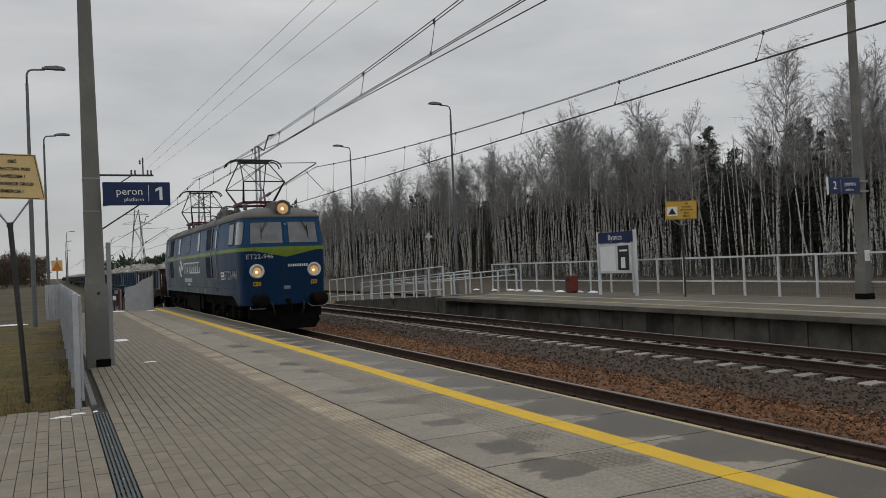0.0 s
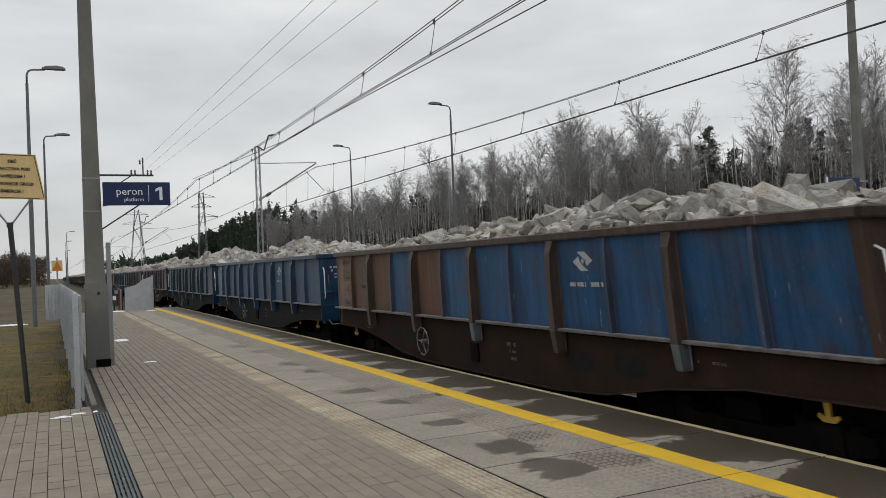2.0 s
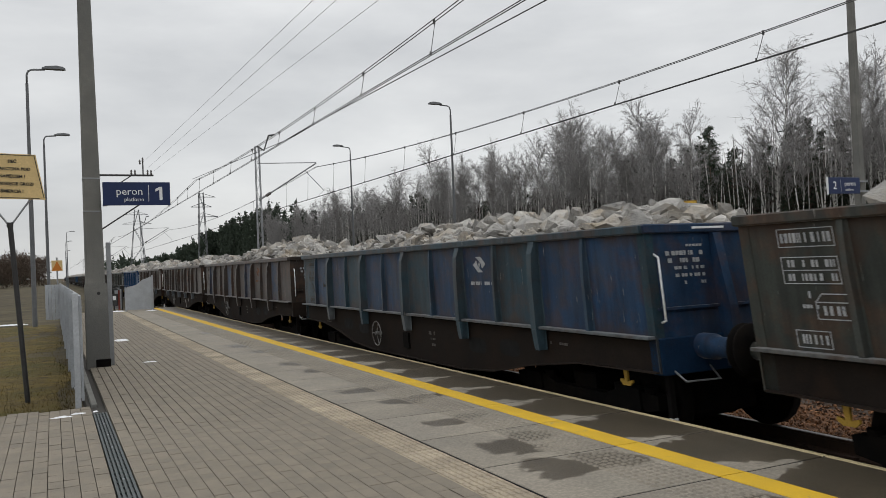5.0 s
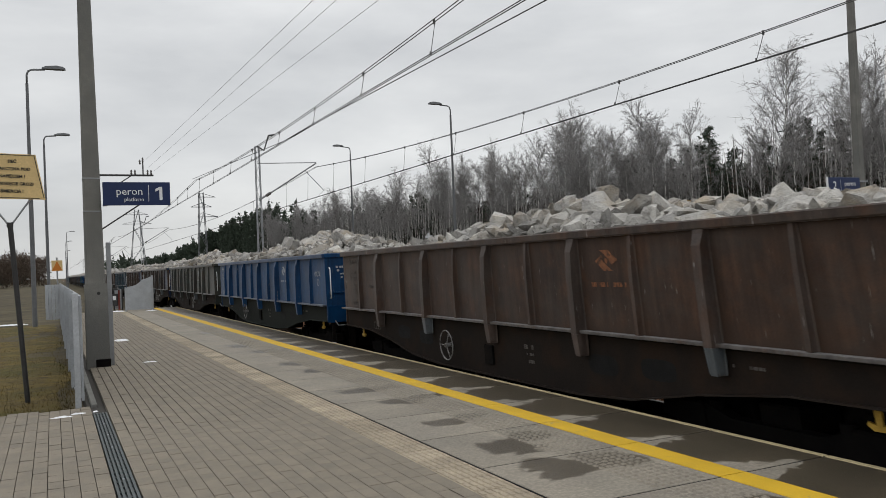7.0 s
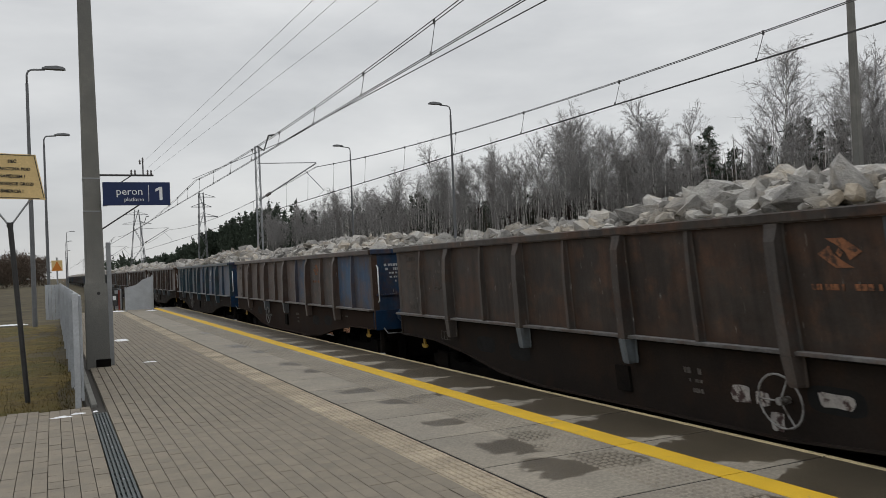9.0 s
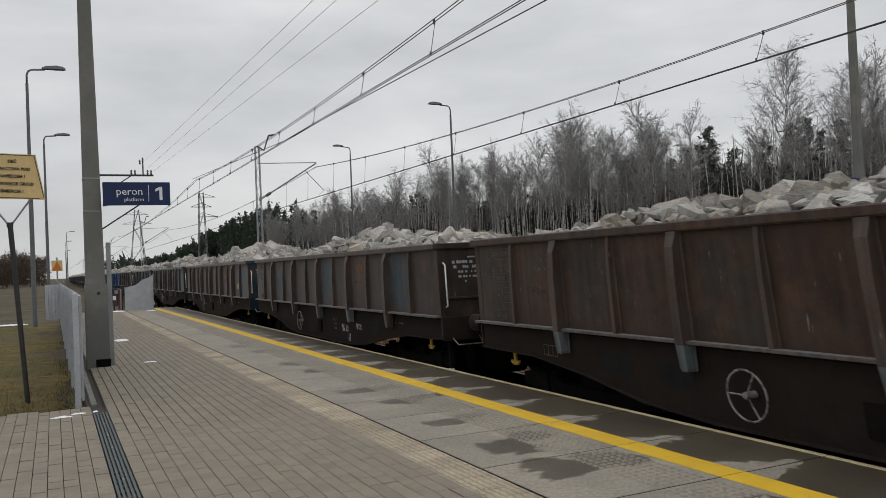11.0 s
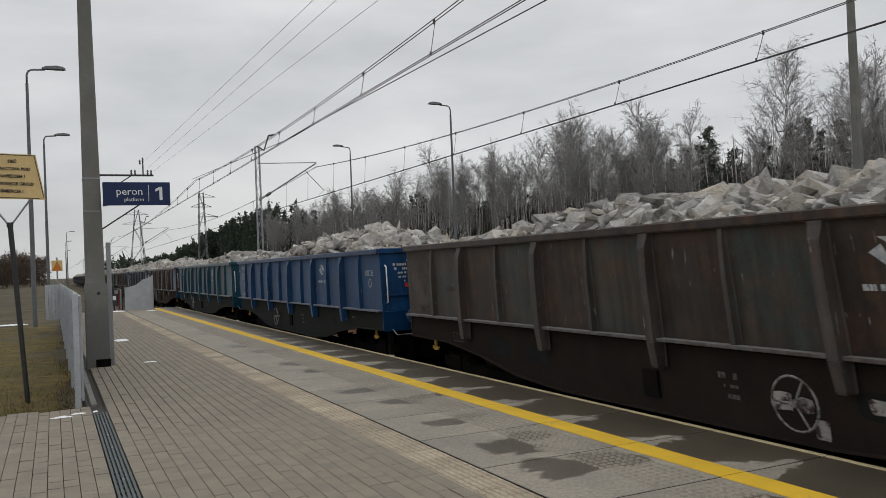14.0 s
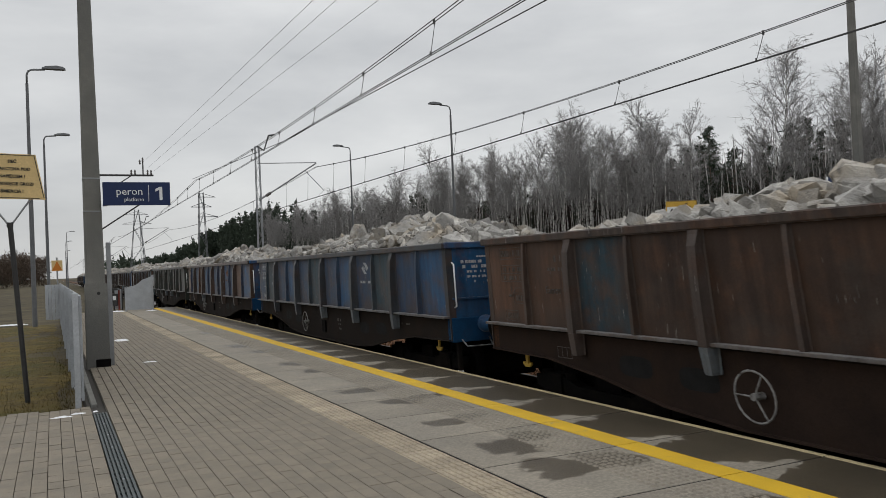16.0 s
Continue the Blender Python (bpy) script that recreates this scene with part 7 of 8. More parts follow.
def pantograph(t, yc, n_name="pantograph"):
    """Raised diamond pantograph in the locomotive's space, centred at yc."""
    z0, zk, zt = 3.66, 4.30, 5.10
    p = obj(n_name, Shape().box(-0.55, 0.55, yc - 0.85, yc - 0.79, z0 - 0.03, z0 + 0.05).box(-0.55, 0.55, yc + 0.79, yc + 0.85, z0 - 0.03, z0 + 0.05).box(-0.58, -0.52, yc - 0.85, yc + 0.85, z0 - 0.03, z0 + 0.05).box(0.52, 0.58, yc - 0.85, yc + 0.85, z0 - 0.03, z0 + 0.05), PANRED, t, "red base frame and black raised arms")
    for sg in (-1, 1):
        k = yc + sg * 1.5
        piv = yc + sg * 0.55
        for x in (-0.5, 0.5):
            obj("lower_arm", Shape().rod((x, piv, z0 + 0.03), (x * 1.35, k, zk), 0.04, 8, 0.026), PANRED, p)
            obj("upper_arm", Shape().rod((x * 1.35, k, zk), (x * 0.95, yc + sg * 0.12, zt), 0.02, 7), STEELD, p)
        obj("knee_tube", Shape().rod((-0.68, k, zk), (0.68, k, zk), 0.022, 7), STEELD, p)
        obj("cross_stay", Shape().rod((-0.675, k, zk), (0.475, yc + sg * 0.12, zt), 0.011, 6).rod((0.675, k, zk), (-0.475, yc + sg * 0.12, zt), 0.011, 6), STEELD, p)
        pts = [(-0.95, zt - 0.17), (-0.9, zt - 0.05), (-0.8, zt + 0.03), (-0.62, zt + 0.08), (0.62, zt + 0.08), (0.8, zt + 0.03), (0.9, zt - 0.05), (0.95, zt - 0.17)]
        obj("collector_strip", Shape().path([(x, yc + sg * 0.17, z) for x, z in pts], 0.024, 7), STEELD, p)
        obj("head_tube", Shape().rod((-0.5, yc + sg * 0.12, zt), (0.5, yc + sg * 0.12, zt), 0.022, 7).rod((-0.475, yc + sg * 0.12, zt), (-0.475, yc + sg * 0.17, zt + 0.08), 0.016, 6).rod((0.475, yc + sg * 0.12, zt), (0.475, yc + sg * 0.17, zt + 0.08), 0.016, 6), STEELD, p)
    for x in (-0.48, 0.48):
        obj("pivot_link", Shape().rod((x, yc - 0.12, zt), (x, yc + 0.12, zt), 0.045, 8), STEELD, p)
        for y in (yc - 0.65, yc + 0.65):
            ins = Shape().lathe([(0.05, 0), (0.085, 0.02), (0.055, 0.05), (0.085, 0.08), (0.055, 0.11), (0.085, 0.14), (0.04, 0.2)], (x, y, z0 - 0.24), "z", 10)
            obj("insulator", ins, INSUL, p)
    obj("spring", Shape().rod((-0.25, yc - 0.6, z0 + 0.02), (-0.25, yc + 0.1, z0 + 0.06), 0.05, 8).rod((0.25, yc - 0.6, z0 + 0.02), (0.25, yc + 0.1, z0 + 0.06), 0.05, 8), STEELD, p)
    return p


def build_loco():
    paint = loco_paint()
    t = thing("electric_locomotive", "blue electric freight locomotive with green stripe, lit headlamps, raised pantographs", "locomotive")
    # shell, lofted through plan outlines
    levels = [0.64, 0.75, 1.1, 1.5, 1.95, 2.03, 2.3, 2.6, 2.95]
    s = Shape()
    vs, n = [], 0
    for z in levels:
        o = outline(z)
        n = len(o)
        vs += [(x, y, z) for x, y in o]
    fs = [(k * n + i, k * n + (i + 1) % n, k * n + n + (i + 1) % n, k * n + n + i) for k in range(len(levels) - 1) for i in range(n)]
    s.add(vs, fs, True)
    s.add(vs, [tuple(range(n - 1, -1, -1))])
    body = obj("body", s, paint, t)
    # roof: closing rings that draw in towards the ridge
    s = Shape()
    rings = [(2.95, 1.0, 0.0), (2.975, 1.012, -0.03), (3.03, 1.0, 0.0), (3.14, 0.93, 0.14), (3.25, 0.78, 0.42), (3.33, 0.55, 0.85), (3.37, 0.28, 1.4), (3.38, 0.05, 2.0)]
    vs = []
    for z, ws, ins in rings:
        for x, y in outline(2.95):
            vs.append((x * ws, y * (1 - ins / LB), z))
    fs = [(k * n + i, k * n + (i + 1) % n, k * n + n + (i + 1) % n, k * n + n + i) for k in range(len(rings) - 1) for i in range(n)]
    s.add(vs, fs, True)
    s.add(vs, [tuple(range((len(rings) - 1) * n, len(rings) * n))])
    roof = obj("roof", s, ROOFG, t, "weathered grey curved roof")
    for y in (-5.2, -2.9, 0.8, 4.4, 6.2):
        r = Shape()
        pts = [(x * ws, y, z + 0.012) for z, ws in ((3.03, -1.0), (3.14, -0.93), (3.25, -0.78), (3.33, -0.55), (3.37, -0.28), (3.38, 0), (3.37, 0.28), (3.33, 0.55), (3.25, 0.78), (3.14, 0.93), (3.03, 1.0)) for x in (1.36,)]
        obj("roof_seam", r.path(pts, 0.014, 5), ROOFG, roof)
    for sg in (-1, 1):
        gut = Shape()
        pts = [(sg * (side_x(y, 2.95) + 0.02), y, 2.955) for y in np.linspace(-8.4, 8.4, 20)]
        gut.path(pts, 0.02, 5)
        obj("rain_gutter", gut, ROOFG, roof)
    # skirts at the four corners, deeper than the flanks
    for e in (-1, 1):
        sk = Shape()
        q = [(x, y) for x, y in outline(0.64) if e * y > 8.49]
        q += [(sx * side_x(y, 0.64), e * y) for y in np.linspace(7.86, 8.48, 11) for sx in (-1, 1)]
        q.sort(key=lambda p: math.atan2(p[0], p[1] * e))
        top = [(x, y, 0.65) for x, y in q]
        # the lower edge sweeps down in a curve behind the bogie
        bot = [(x * 0.997, y * 0.999, 0.635 - 0.285 * min(1.0, (abs(y) - 7.86) / 0.45) ** 1.6) for x, y in q]
        m = len(q)
        sk.add(top + bot + [(x * 0.97, y * 0.985, z) for x, y, z in top] + [(x * 0.97, y * 0.985, z) for x, y, z in bot],
               [(i, i + 1, m + i + 1, m + i) for i in range(m - 1)] + [(2 * m + i, 3 * m + i, 3 * m + i + 1, 2 * m + i + 1) for i in range(m - 1)] + [(m + i, m + i + 1, 3 * m + i + 1, 3 * m + i) for i in range(m - 1)] + [(0, m, 3 * m, 2 * m), (m - 1, 3 * m - 1, 4 * m - 1, 2 * m - 1)])
        obj("cab_skirt", sk, paint, t)
        pl = Shape().prism([(-1.0, 0.02), (1.0, 0.02), (1.02, -0.2), (0.86, -0.40), (-0.86, -0.40), (-1.02, -0.2)], "y", e * 8.93, e * 8.97)
        obj("rail_guard", pl, UNDER, t, "grimy plate close above the rails")
        bb = Shape().box(-1.1, 1.1, min(e * 8.6, e * 8.9), max(e * 8.6, e * 8.9), -0.05, 0.42, 0.02)
        obj("buffer_beam", bb, UNDER, t)
        for x in (-0.875, 0.875):
            b = Shape().lathe([(0.19, 8.78), (0.17, 9.13), (0.15, 9.18), (0.13, 9.48), (0.12, 9.73)], (0, 0, 0), "y", 16)
            bo = obj("buffer", b, UNDER, t, m=pose(x, 0, 0.5, 0, 0, 0 if e > 0 else 180))
            obj("buffer_head", Shape().lathe([(0.12, 9.70), (0.205, 9.73), (0.21, 9.76), (0.16, 9.80), (0.02, 9.81)], (0, 0, 0), "y", 20), UNDER, bo)
            obj("hose", Shape().path([(x * 0.55, e * 8.98, 0.45), (x * 0.55, e * 9.23, 0.38), (x * 0.5, e * 9.28, 0.15), (x * 0.45, e * 9.13, 0.0)], 0.028, 7), RUBBER, t)
            obj("coupling_step", Shape().path([(x * 1.25, e * 9.03, 0.32), (x * 1.3, e * 9.23, 0.26), (x * 0.8, e * 9.30, 0.26), (x * 0.75, e * 9.03, 0.34)], 0.014, 6), GALV, t)
        obj("coupling_hook", Shape().box(-0.05, 0.05, min(e * 8.98, e * 9.38), max(e * 8.98, e * 9.38), 0.42, 0.52, 0.01).path([(0.0, e * 9.33, 0.5), (0.06, e * 9.38, 0.3), (0.06, e * 9.33, 0.08), (-0.06, e * 9.33, 0.08), (-0.06, e * 9.38, 0.3), (0.0, e * 9.33, 0.5)], 0.025, 6), UNDER, t)
        # windscreens
        for sg in (-1, 1):
            a, b2 = sorted((sg * 0.10, sg * 1.03))
            fr = obj("windscreen", face_patch(Shape(), a - 0.045, b2 + 0.045, 2.15, 2.87, 0.008, e, skew=0.05), paint, t, "slanting windscreen with a wiper")
            obj("seal", face_patch(Shape(), a - 0.012, b2 + 0.012, 2.19, 2.835, 0.014, e, skew=0.05), RUBBER, fr)
            obj("pane", face_patch(Shape(), a, b2, 2.20, 2.825, 0.02, e, skew=0.05), GLASSL, fr)
            f = lambda x, z, o=0.045: (x, e * (face_y(x, z) + o), z)
            obj("wiper", Shape().rod(f(sg * 0.55, 2.87), f(sg * 0.72, 2.52), 0.008, 5).rod(f(sg * 0.5, 2.87), f(sg * 0.70, 2.52), 0.006, 5).rod(f(sg * 0.70, 2.72, 0.035), f(sg * 0.72, 2.32, 0.035), 0.011, 5), RUBBER, fr)
            # headlamps
            x, z = sg * 0.87, 1.37
            y = face_y(x, z)
            hl = obj("headlamp", Shape().lathe([(0.215, y - 0.05), (0.215, y + 0.06), (0.19, y + 0.075), (0.155, y + 0.07), (0.15, y + 0.03)], (0, 0, 0), "y", 24), WHITE, t, "round headlamp with white rim, lit", m=pose(x * (1 if e > 0 else 1), 0, z, 0, 0, 0 if e > 0 else 180) if e > 0 else pose(x, 0, z, 0, 0, 180))
            obj("reflector", Shape().lathe([(0.15, y + 0.035), (0.13, y + 0.015), (0.05, y + 0.01)], (0, 0, 0), "y", 20), CHROME, hl)
            if e < 0:
                obj("lens", Shape().lathe([(0.145, y + 0.03), (0.10, y + 0.045), (0.01, y + 0.05)], (0, 0, -0.015), "y", 18), LAMPG, hl, "glowing warm lamp")
                obj("bulb", Shape().lathe([(0.045, y + 0.048), (0.03, y + 0.06), (0.005, y + 0.065)], (0.02, 0, -0.03), "y", 12), BULB, hl)
            wn = obj("warning_plate", face_patch(Shape(), sg * 0.87 - 0.105, sg * 0.87 + 0.105, 0.93, 1.05, 0.012, e, 2), YELLOW, t, "small yellow warning plate")
            obj("warning_triangle", face_patch(Shape(), sg * 0.87 - 0.085, sg * 0.87 - 0.025, 0.955, 1.025, 0.016, e, 1, skew=0.0), INK, wn)
            for zz in (0.965, 0.99, 1.015):
                obj("bars", face_patch(Shape(), sg * 0.87 + 0.0, sg * 0.87 + 0.085, zz - 0.007, zz + 0.007, 0.016, e, 1), INK, wn)
            obj("grab_rail", Shape().path([(sg * 1.2, e * (face_y(1.2, 1.5) - 0.1), 1.5), (sg * 1.26, e * (face_y(1.2, 1.5) + 0.02), 1.48), (sg * 1.26, e * (face_y(1.2, 1.2) + 0.02), 1.12), (sg * 1.2, e * (face_y(1.2, 1.1) - 0.1), 1.1)], 0.013, 6), RUBBER, t)
        obj("centre_pillar", face_patch(Shape(), -0.045, 0.045, 2.2, 2.86, 0.02, e, 2), paint, t)
        obj("marker_lamp", Shape().lathe([(0.035, 0), (0.04, 0.03), (0.02, 0.05)], (0, 0, 0), "y", 10), GALV, t, m=pose(0, e * (face_y(0, 2.75) + 0.02), 2.75, 0, 0, 0 if e > 0 else 180))
        obj("cover_plate", face_patch(Shape(), -0.58, 0.58, 1.08, 1.10, 0.012, e, 3), RUBBER, t)
        for zz in (0.86,):
            obj("plate", face_patch(Shape(), -0.1, 0.1, zz - 0.05, zz + 0.05, 0.01, e, 2), GALV, t, "small cast builder's plate")
        # roof headlamp in its housing
        hs = Shape()
        yb, yf = 7.6, 9.06
        hs.prism([(yb, 3.28), (yf, 3.05), (yf, 3.44), (yf - 0.35, 3.5), (yb, 3.38)], "x", -0.23, 0.23)
        ho = obj("lamp_housing", hs, ROOFG, roof, m=pose(0, 0, 0, 0, 0, 0 if e > 0 else 180))
        obj("headlamp", Shape().lathe([(0.245, yf - 0.1), (0.245, yf + 0.05), (0.22, yf + 0.07), (0.185, yf + 0.06), (0.18, yf + 0.02)], (0, 0, 3.26), "y", 24), ROOFG, ho, "large round roof headlamp, lit")
        obj("reflector", Shape().lathe([(0.16, yf + 0.03), (0.13, yf + 0.012), (0.05, yf + 0.01)], (0, 0, 3.26), "y", 20), CHROME, ho)
        if e < 0:
            obj("lens", Shape().lathe([(0.175, yf + 0.025), (0.12, yf + 0.04), (0.01, yf + 0.045)], (0, 0, 3.25), "y", 18), LAMPG, ho, "glowing warm lamp")
            obj("bulb", Shape().lathe([(0.05, yf + 0.043), (0.03, yf + 0.055), (0.005, yf + 0.06)], (0.02, 0, 3.23), "y", 12), BULB, ho)
        for x in (-0.38, 0.38, 0.62):
            obj("horn", Shape().lathe([(0.03, 8.18), (0.04, 8.48), (0.085, 8.68), (0.09, 8.70)], (0, 0, 0), "y", 10), ROOFG, roof, m=pose(x * (-e), 0, 3.1, 0, 0, 0 if e > 0 else 180))
    # flank panels, doors and windows on both sides
    for sg in (-1, 1):
        P = lambda y0, y1, z0, z1, off, **k: side_patch(Shape(), y0, y1, z0, z1, off, sgn=sg, **k)
        R = lambda y0, y1, z0, z1, off, **k: round_patch(y0, y1, z0, z1, off, sg, **k)
        for y0, y1 in ((-4.93, -3.75), (4.6, 5.68)):
            for z0, z1 in ((2.16, 2.90), (1.21, 1.93)):
                g = obj("air_grille", P(y0, y1, z0, z1, 0.004), GRILLE, t, "dark slatted air intake grille")
                sl = Shape()
                k = 22
                for i in range(k):
                    y = y0 + (y1 - y0) * (i + 0.5) / k
                    side_patch(sl, y - 0.014, y + 0.014, z0 + 0.02, z1 - 0.02, 0.018, 0.014, sg, 1)
                obj("slat_field", sl, GRILLEF, g)
        for y0, y1 in ((-2.35, -1.88), (2.52, 3.0)):
            w = obj("side_window", P(y0 - 0.035, y1 + 0.035, 2.14, 2.92, 0.008), paint, t, "narrow window with rubber seal")
            obj("seal", R(y0, y1, 2.17, 2.89, 0.012, r=0.10), RUBBER, w)
            obj("pane", R(y0 + 0.02, y1 - 0.02, 2.19, 2.87, 0.017, r=0.09), GLASSB, w)
        for z0, z1 in ((2.19, 2.55), (2.6, 2.9)):
            w = obj("side_hatch", R(-0.11, 0.72, z0, z1, 0.008, r=0.06), RUBBER, t, "sealed blue hatch")
            obj("panel", R(-0.09, 0.70, z0 + 0.018, z1 - 0.018, 0.014, r=0.05), paint, w)
        for y0, y1, k in ((-5.93, -5.2, -1), (6.05, 6.8, 1)):
            d = obj("cab_door", P(y0, y1, 0.98, 2.93, 0.006), paint, t, "blue cab door between two handrails")
            obj("gap", P(y0 - 0.015, y1 + 0.015, 0.965, 2.945, 0.002), RUBBER, d)
            obj("seal", R(y0 + 0.14, y1 - 0.14, 2.15, 2.80, 0.012, r=0.12), RUBBER, d)
            obj("pane", R(y0 + 0.165, y1 - 0.165, 2.175, 2.775, 0.017, r=0.10), GLASSL, d)
            obj("sill", P(y0 + 0.05, y1 - 0.05, 1.17, 1.19, 0.03, thick=0.03), GALV, d)
            obj("door_handle", P(y1 - 0.12 if k > 0 else y0 + 0.06, y1 - 0.06 if k > 0 else y0 + 0.12, 1.88, 2.0, 0.04, thick=0.03), GALV, d)
            for y in (shift(y0 - 0.1), shift(y1 + 0.1)):
                x = lambda z, o: sg * (side_x(y, z) + o)
                obj("handrail", Shape().path([(x(1.05, 0.0), y, 1.05), (x(1.08, 0.07), y, 1.08), (x(1.95, 0.075), y, 1.95), (x(2.9, 0.07), y, 2.9), (x(2.93, 0), y, 2.93)], 0.015, 7), HANDRAIL, d)
            obj("step_hole", P(y0 + 0.18, y1 - 0.18, 0.74, 0.88, 0.005), INK, t)
        for e in (-1, 1):
            a, b2 = sorted((e * 7.52, e * 8.02))
            w = obj("cab_window", R(a - 0.03, b2 + 0.03, 2.17, 2.89, 0.006, r=0.07), RUBBER, t, "sliding cab side window")
            obj("pane", R(a + 0.02, b2 - 0.02, 2.22, 2.84, 0.014, r=0.05), GLASS, w)
            # curved quarter window that wraps into the cab corner
            a, b2 = sorted((e * 8.22, e * 8.78))
            w = obj("corner_window", R(a, b2, 2.16, 2.89, 0.008, r=0.1), RUBBER, t, "curved corner window")
            a, b2 = sorted((e * 8.24, e * 8.76))
            obj("pane", R(a, b2, 2.18, 2.87, 0.015, r=0.085), GLASSL, w)
        obj("panel_seam", P(-8.0, 8.0, 0.865, 0.875, 0.004, n=16), RUBBER, t)
    # writing on the near flank and the front
    em = emblem(0.68, SIGNW)
    obj("emblem", em, None, t, m=pose(-side_x(2.3, 1.6) - 0.012, 2.36, 1.6, 0, 0, 0))
    y = 1.52
    widths = (0.46, 0.44, 0.47, 0.47, 0.51, 0.47, 0.51, 0.51)
    for i, wd in enumerate(widths):
        fr = Shape()
        y0 = y - wd
        side_patch(fr, y0 + 0.03, y - 0.03, 1.76, 1.81, 0.006, 0.006)
        side_patch(fr, y - 0.09, y - 0.03, 1.38, 1.76, 0.006, 0.006)
        if i not in (0, 2, 1):
            side_patch(fr, y0 + 0.03, y - 0.09, 1.38, 1.43, 0.006, 0.006)
        if i in (1, 4, 5, 7, 3, 6):
            side_patch(fr, y0 + 0.03, y0 + 0.09, 1.43, 1.62, 0.006, 0.006)
        obj("name_bar", fr, SIGNW, t)
        y = y0
    rngb = np.random.default_rng(5)
    for z, h, ya, yb, cnt in ((1.12, 0.15, -0.35, 1.5, 11), (0.95, 0.075, 0.1, 0.75, 7)):
        for i in range(cnt):
            a = ya + (yb - ya) * i / cnt
            obj("number_bar", side_patch(Shape(), a, a + (yb - ya) / cnt * 0.5, z - h / 2, z + h / 2, 0.005, 0.004, -1, 1), SIGNW, t)
    for yy in (-1.6, 1.3, -3.3):
        obj("frame_mark", side_patch(Shape(), yy, yy + 0.3, 0.66, 0.665, 0.005, 0.004, -1, 1), SIGNW, t)
        obj("frame_mark", side_patch(Shape(), yy, yy + 0.3, 0.80, 0.805, 0.005, 0.004, -1, 1), SIGNW, t)
        obj("frame_mark", side_patch(Shape(), yy + 0.06, yy + 0.24, 0.70, 0.77, 0.005, 0.004, -1, 1), WMARK, t)
    side_text(t, "ET22-946", -7.66, 1.27, 0.37, WHITE, 0.95, 0.006)
    lb = obj("depot_plate", side_patch(Shape(), -6.88, -6.36, 1.14, 1.38, 0.006, 0.005), SIGNW, t, "white plate with dark writing")
    for z, a, b2 in ((1.315, -6.78, -6.46), (1.205, -6.82, -6.64), (1.205, -6.61, -6.43)):
        obj("bars", side_patch(Shape(), a, b2, z - 0.02, z + 0.02, 0.010, 0.003), INK, lb)
    me = text_mesh("lettering", "ET22-946", 0.2, SIGNW)
    for v in me.vertices:
        x, z = v.co.x - 0.78, v.co.z + 1.80
        v.co = Vector((x, -face_y(x, z) - 0.008, z))
    obj("lettering", me, None, t)
    for i in range(9):
        a = 0.05 + i * 0.072
        obj("number_bar", face_patch(Shape(), a, a + 0.036, 1.475, 1.555, 0.006, -1, 1), SIGNW, t)
    # roof gear
    pantograph(t, -5.38)
    pantograph(t, 5.75)
    ln = Shape()
    for x in (-0.62, 0.62):
        ln.path([(x, -5.4, 3.42), (x, 6.8, 3.42)], 0.012, 5)
        for k in range(28):
            ln.rod((x, -5.4 + k * 0.45, 3.30), (x, -5.4 + k * 0.45, 3.43), 0.012, 5)
    obj("walkway_rail", ln, STEELD, roof)
    obj("roof_walkway", Shape().box(-0.6, -0.2, -2.2, 4.2, 3.39, 3.42).box(0.2, 0.6, -2.2, 4.2, 3.39, 3.42), STEELD, roof)
    rb = obj("resistor_box", Shape().prism([(-0.32, 3.34), (0.32, 3.34), (0.32, 3.72), (0.2, 3.84), (-0.2, 3.84), (-0.32, 3.72)], "y", -0.5, 0.1), ROOFG, roof, "grey roof equipment box")
    for y in (-1.2, -1.55, -1.9):
        for x in (-0.3, 0.15):
            obj("insulator", Shape().lathe([(0.05, 0), (0.09, 0.03), (0.05, 0.06), (0.09, 0.1), (0.05, 0.13), (0.09, 0.17), (0.05, 0.2), (0.09, 0.25), (0.05, 0.29), (0.09, 0.33), (0.04, 0.4), (0.03, 0.52)], (x, y, 3.36), "z", 10), INSUL, roof)
    obj("busbar", Shape().path([(-0.3, -1.2, 3.88), (-0.3, -1.9, 3.88), (0.1, -2.9, 3.75), (0.1, -4.2, 3.70)], 0.022, 6).path([(0.15, -1.9, 3.9), (0.15, -1.2, 3.88), (0.2, 0, 4.0), (0.2, 4.8, 3.7)], 0.02, 6), STEELD, roof)
    # bogies with three axles each
    for yb in (-5.3, 5.3):
        bg = Shape()
        for x in (-1.1, 1.1):
            bg.prism([(yb - 2.6, -0.05), (yb - 2.6, 0.16), (yb + 2.6, 0.16), (yb + 2.6, -0.05), (yb + 1.9, -0.1), (yb + 0.9, 0.0), (yb - 0.9, 0.0), (yb - 1.9, -0.1)], "x", x - 0.08, x + 0.08)
            for d in (-1.75, 0, 1.75):
                bg.box(x - 0.13, x + 0.13, yb + d - 0.19, yb + d + 0.19, -0.1, 0.28, 0.03)
                for dd in (-0.36, 0.36):
                    for k in range(5):
                        bg.lathe([(0.075, 0), (0.095, 0.02), (0.075, 0.04)], (x * 1.08, yb + d + dd, -0.08 + k * 0.055), "z", 8)
            for d in (-0.9, 0.9):
                bg.rod((x * 1.14, yb + d, 0.18), (x * 1.14, yb + d + 0.5, 0.32), 0.09, 10)
                bg.box(x * 1.1 - 0.07, x * 1.1 + 0.07, yb + d - 0.2, yb + d + 0.1, -0.3, 0.05, 0.02)
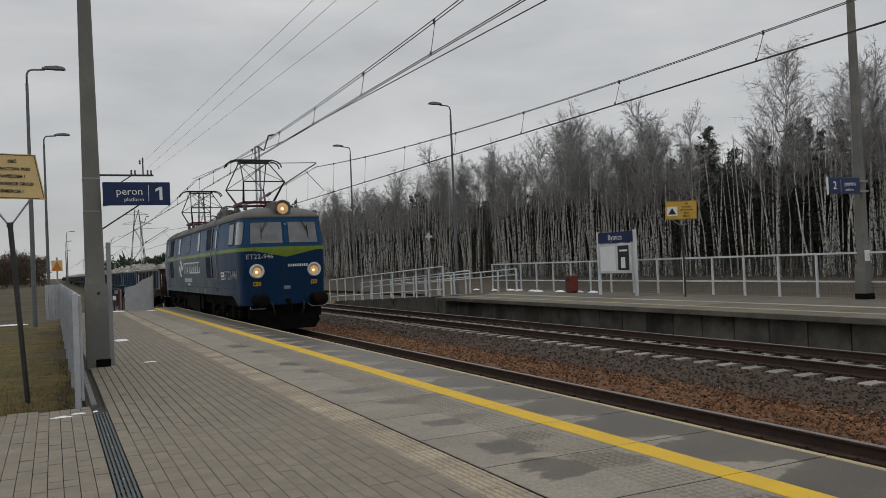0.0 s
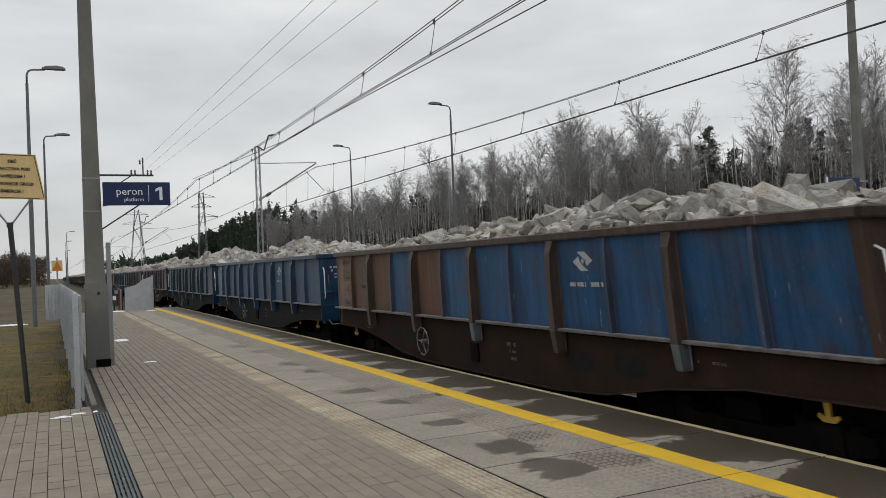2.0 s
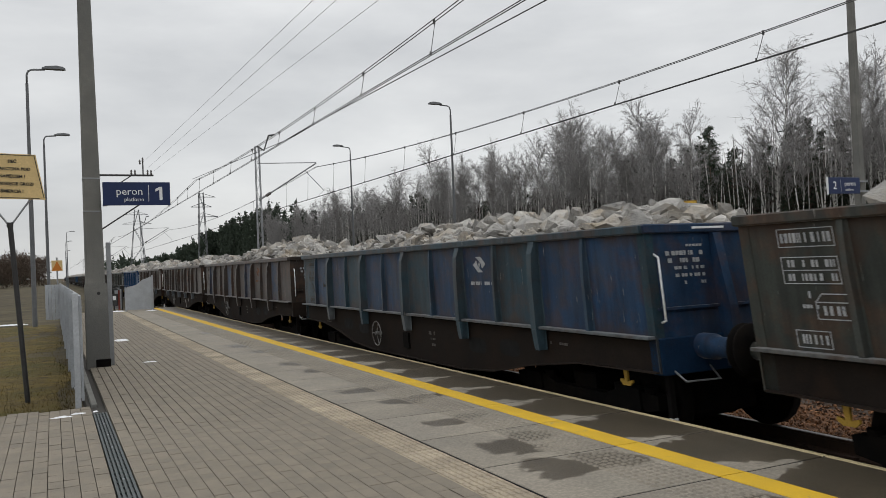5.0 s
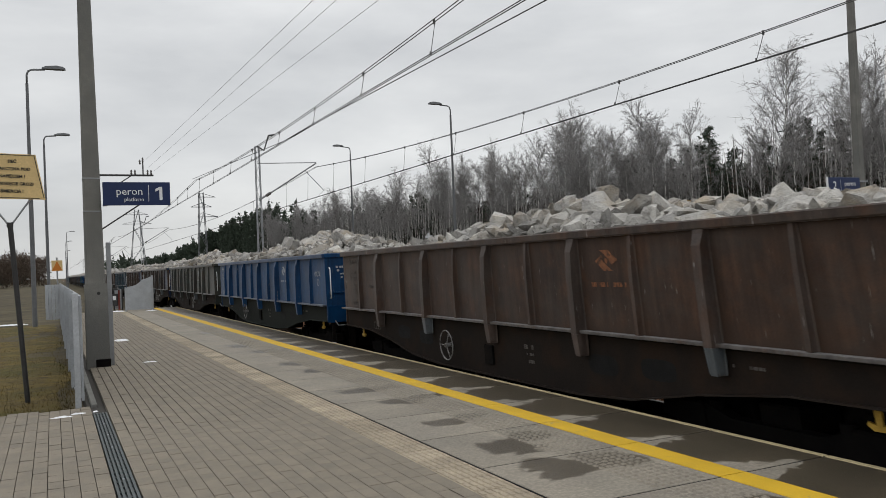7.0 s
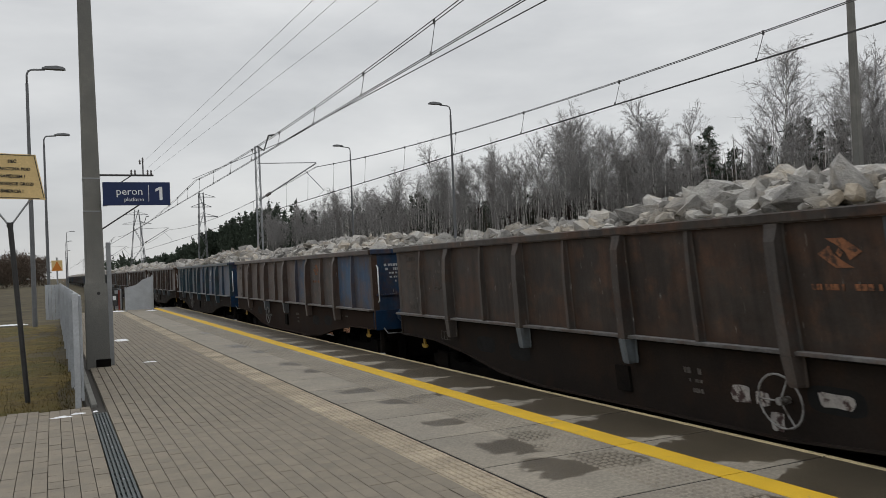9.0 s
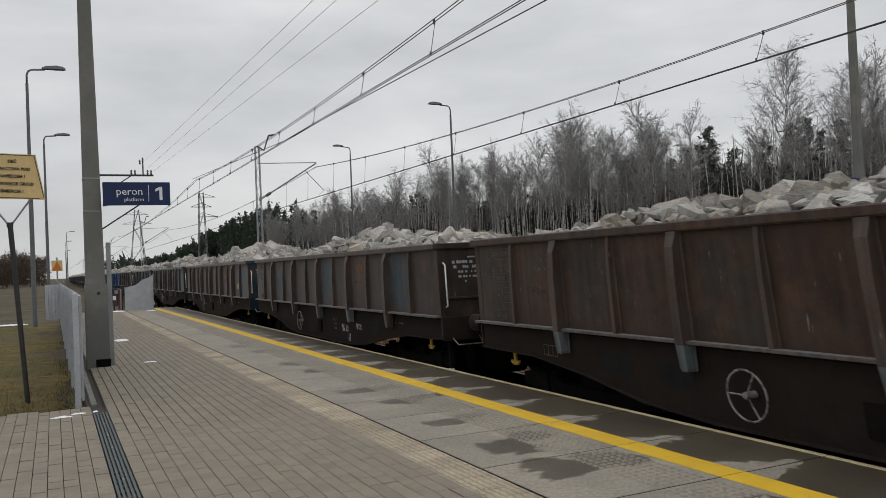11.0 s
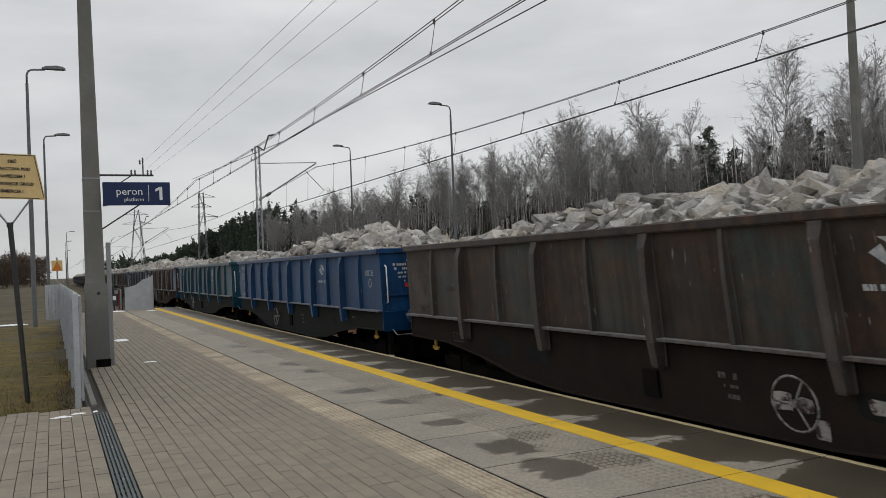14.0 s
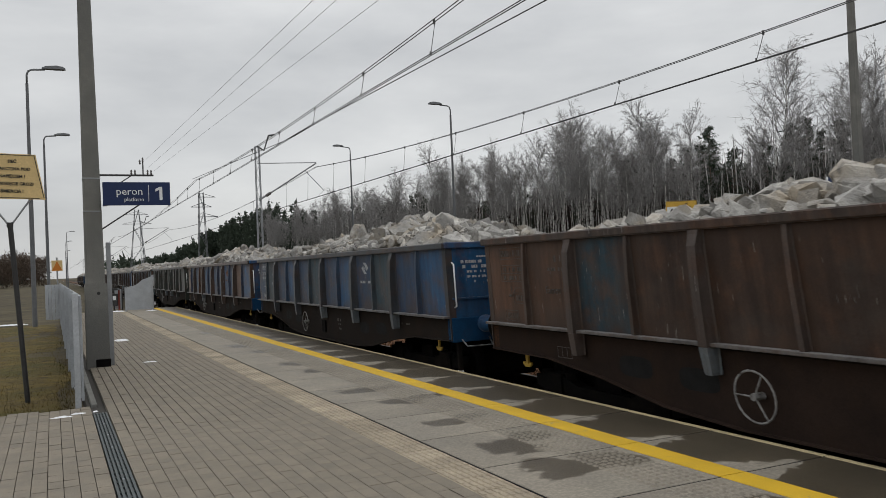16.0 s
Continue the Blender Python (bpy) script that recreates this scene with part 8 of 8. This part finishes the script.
        bg.box(-1.0, 1.0, yb - 2.55, yb - 2.4, -0.1, 0.2).box(-1.0, 1.0, yb + 2.4, yb + 2.55, -0.1, 0.2)
        # added dark core: closes the bright gap where the underside lies in shade
        bg.box(-0.6, 0.6, yb - 2.5, yb + 2.5, -0.34, 0.3, 0.04)
        bo = obj("bogie", bg, UNDER, t, "three-axle bogie, near-black with grime and painted-in shade")
        for d in (-1.75, 0, 1.75):
            ws = Shape()
            for x in (-0.75, 0.75):
                sg = 1 if x > 0 else -1
                ws.lathe([(0.62, -0.07 * sg), (0.615, 0.06 * sg), (0.55, 0.06 * sg), (0.5, 0.03 * sg), (0.2, 0.02 * sg), (0.18, 0.1 * sg)], (x, 0, 0), "x", 24)
            for k in range(6):
                a = k * math.pi / 3
                for x in (-0.81, 0.81):
                    ws.rod((x, 0.35 * math.cos(a), 0.35 * math.sin(a)), (x + 0.01, 0.35 * math.cos(a), 0.35 * math.sin(a)), 0.07, 8)
            ws.rod((-1.1, 0, 0), (1.1, 0, 0), 0.1, 10)
            w = obj("wheelset", ws, UNDER, bo, m=pose(0, yb + d, RAIL + 0.62))
            AXLES.append((w, yb + d))
    for y0, y1, z0, xo in ((-1.95, -1.45, 0.02, 1.3), (-1.3, 0.55, -0.22, 1.33), (0.65, 1.6, -0.02, 1.32), (1.7, 2.3, 0.1, 1.28)):
        for sg in (-1, 1):
            a, b2 = sorted((sg * 0.4, sg * xo))
            obj("equipment_box", Shape().box(a, b2, y0, y1, z0, 0.56, 0.02), UNDER, t)
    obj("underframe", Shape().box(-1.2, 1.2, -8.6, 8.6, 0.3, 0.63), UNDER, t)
    for y in (-8.73, -5.75, 6.6):
        st = Shape().path([(-1.36, y - 0.15, 0.4), (-1.36, y - 0.15, -0.02), (-1.36, y + 0.15, -0.02), (-1.36, y + 0.15, 0.4)], 0.014, 6).rod((-1.36, y - 0.15, 0.2), (-1.36, y + 0.15, 0.2), 0.014, 6)
        obj("ladder", st, UNDER, t)
    return t


AXLES = []


# ---------------------------------------------------------------- the train and its run
LOCO0 = 33.53      # place of the locomotive's middle along the track at the start
WAGON0 = 44.26     # leading end wall of the first wagon at the start
WAGONS = 38
loco = build_loco()
train = [build_wagon(k) for k in range(WAGONS)]


def motions():
    run = lambda y0: [(t, pose(T1, y0 - SPEED * t, 0)) for t in (0.0, 4.0, 8.0, 12.0, 16.0)]
    walk(loco, run(LOCO0))
    # each loco axle rolls with the run
    for w, y in AXLES:
        rows = []
        for i in range(481):
            tt = i / FPS
            rows.append((tt, pose(0, y, RAIL + 0.62, math.degrees(SPEED * tt / 0.62), 0, 0)))
        walk(w, rows)
    # and so does each wagon wheelset in its bogie
    first = {}
    for w, y in WHEELS:
        if y not in first:
            walk(w, [(i / FPS, pose(0, y, RAIL + 0.46, math.degrees(SPEED * i / FPS / 0.46), 0, 0)) for i in range(481)])
            first[y] = w.animation_data
        else:
            # all wheels roll alike: the same keys serve them
            w.rotation_mode = "QUATERNION"
            keys = w.animation_data_create()
            keys.action, keys.action_slot = first[y].action, first[y].action_slot
    for k, (w, ld) in enumerate(train):
        # the couplings of the last ones hang a little looser
        slack = 0.12 if k >= 22 else 0.04 if k == 21 else 0.0
        walk(w, run(WAGON0 + PITCH_W * k + slack))
        walk(ld, run(WAGON0 + PITCH_W * k + slack))


motions()
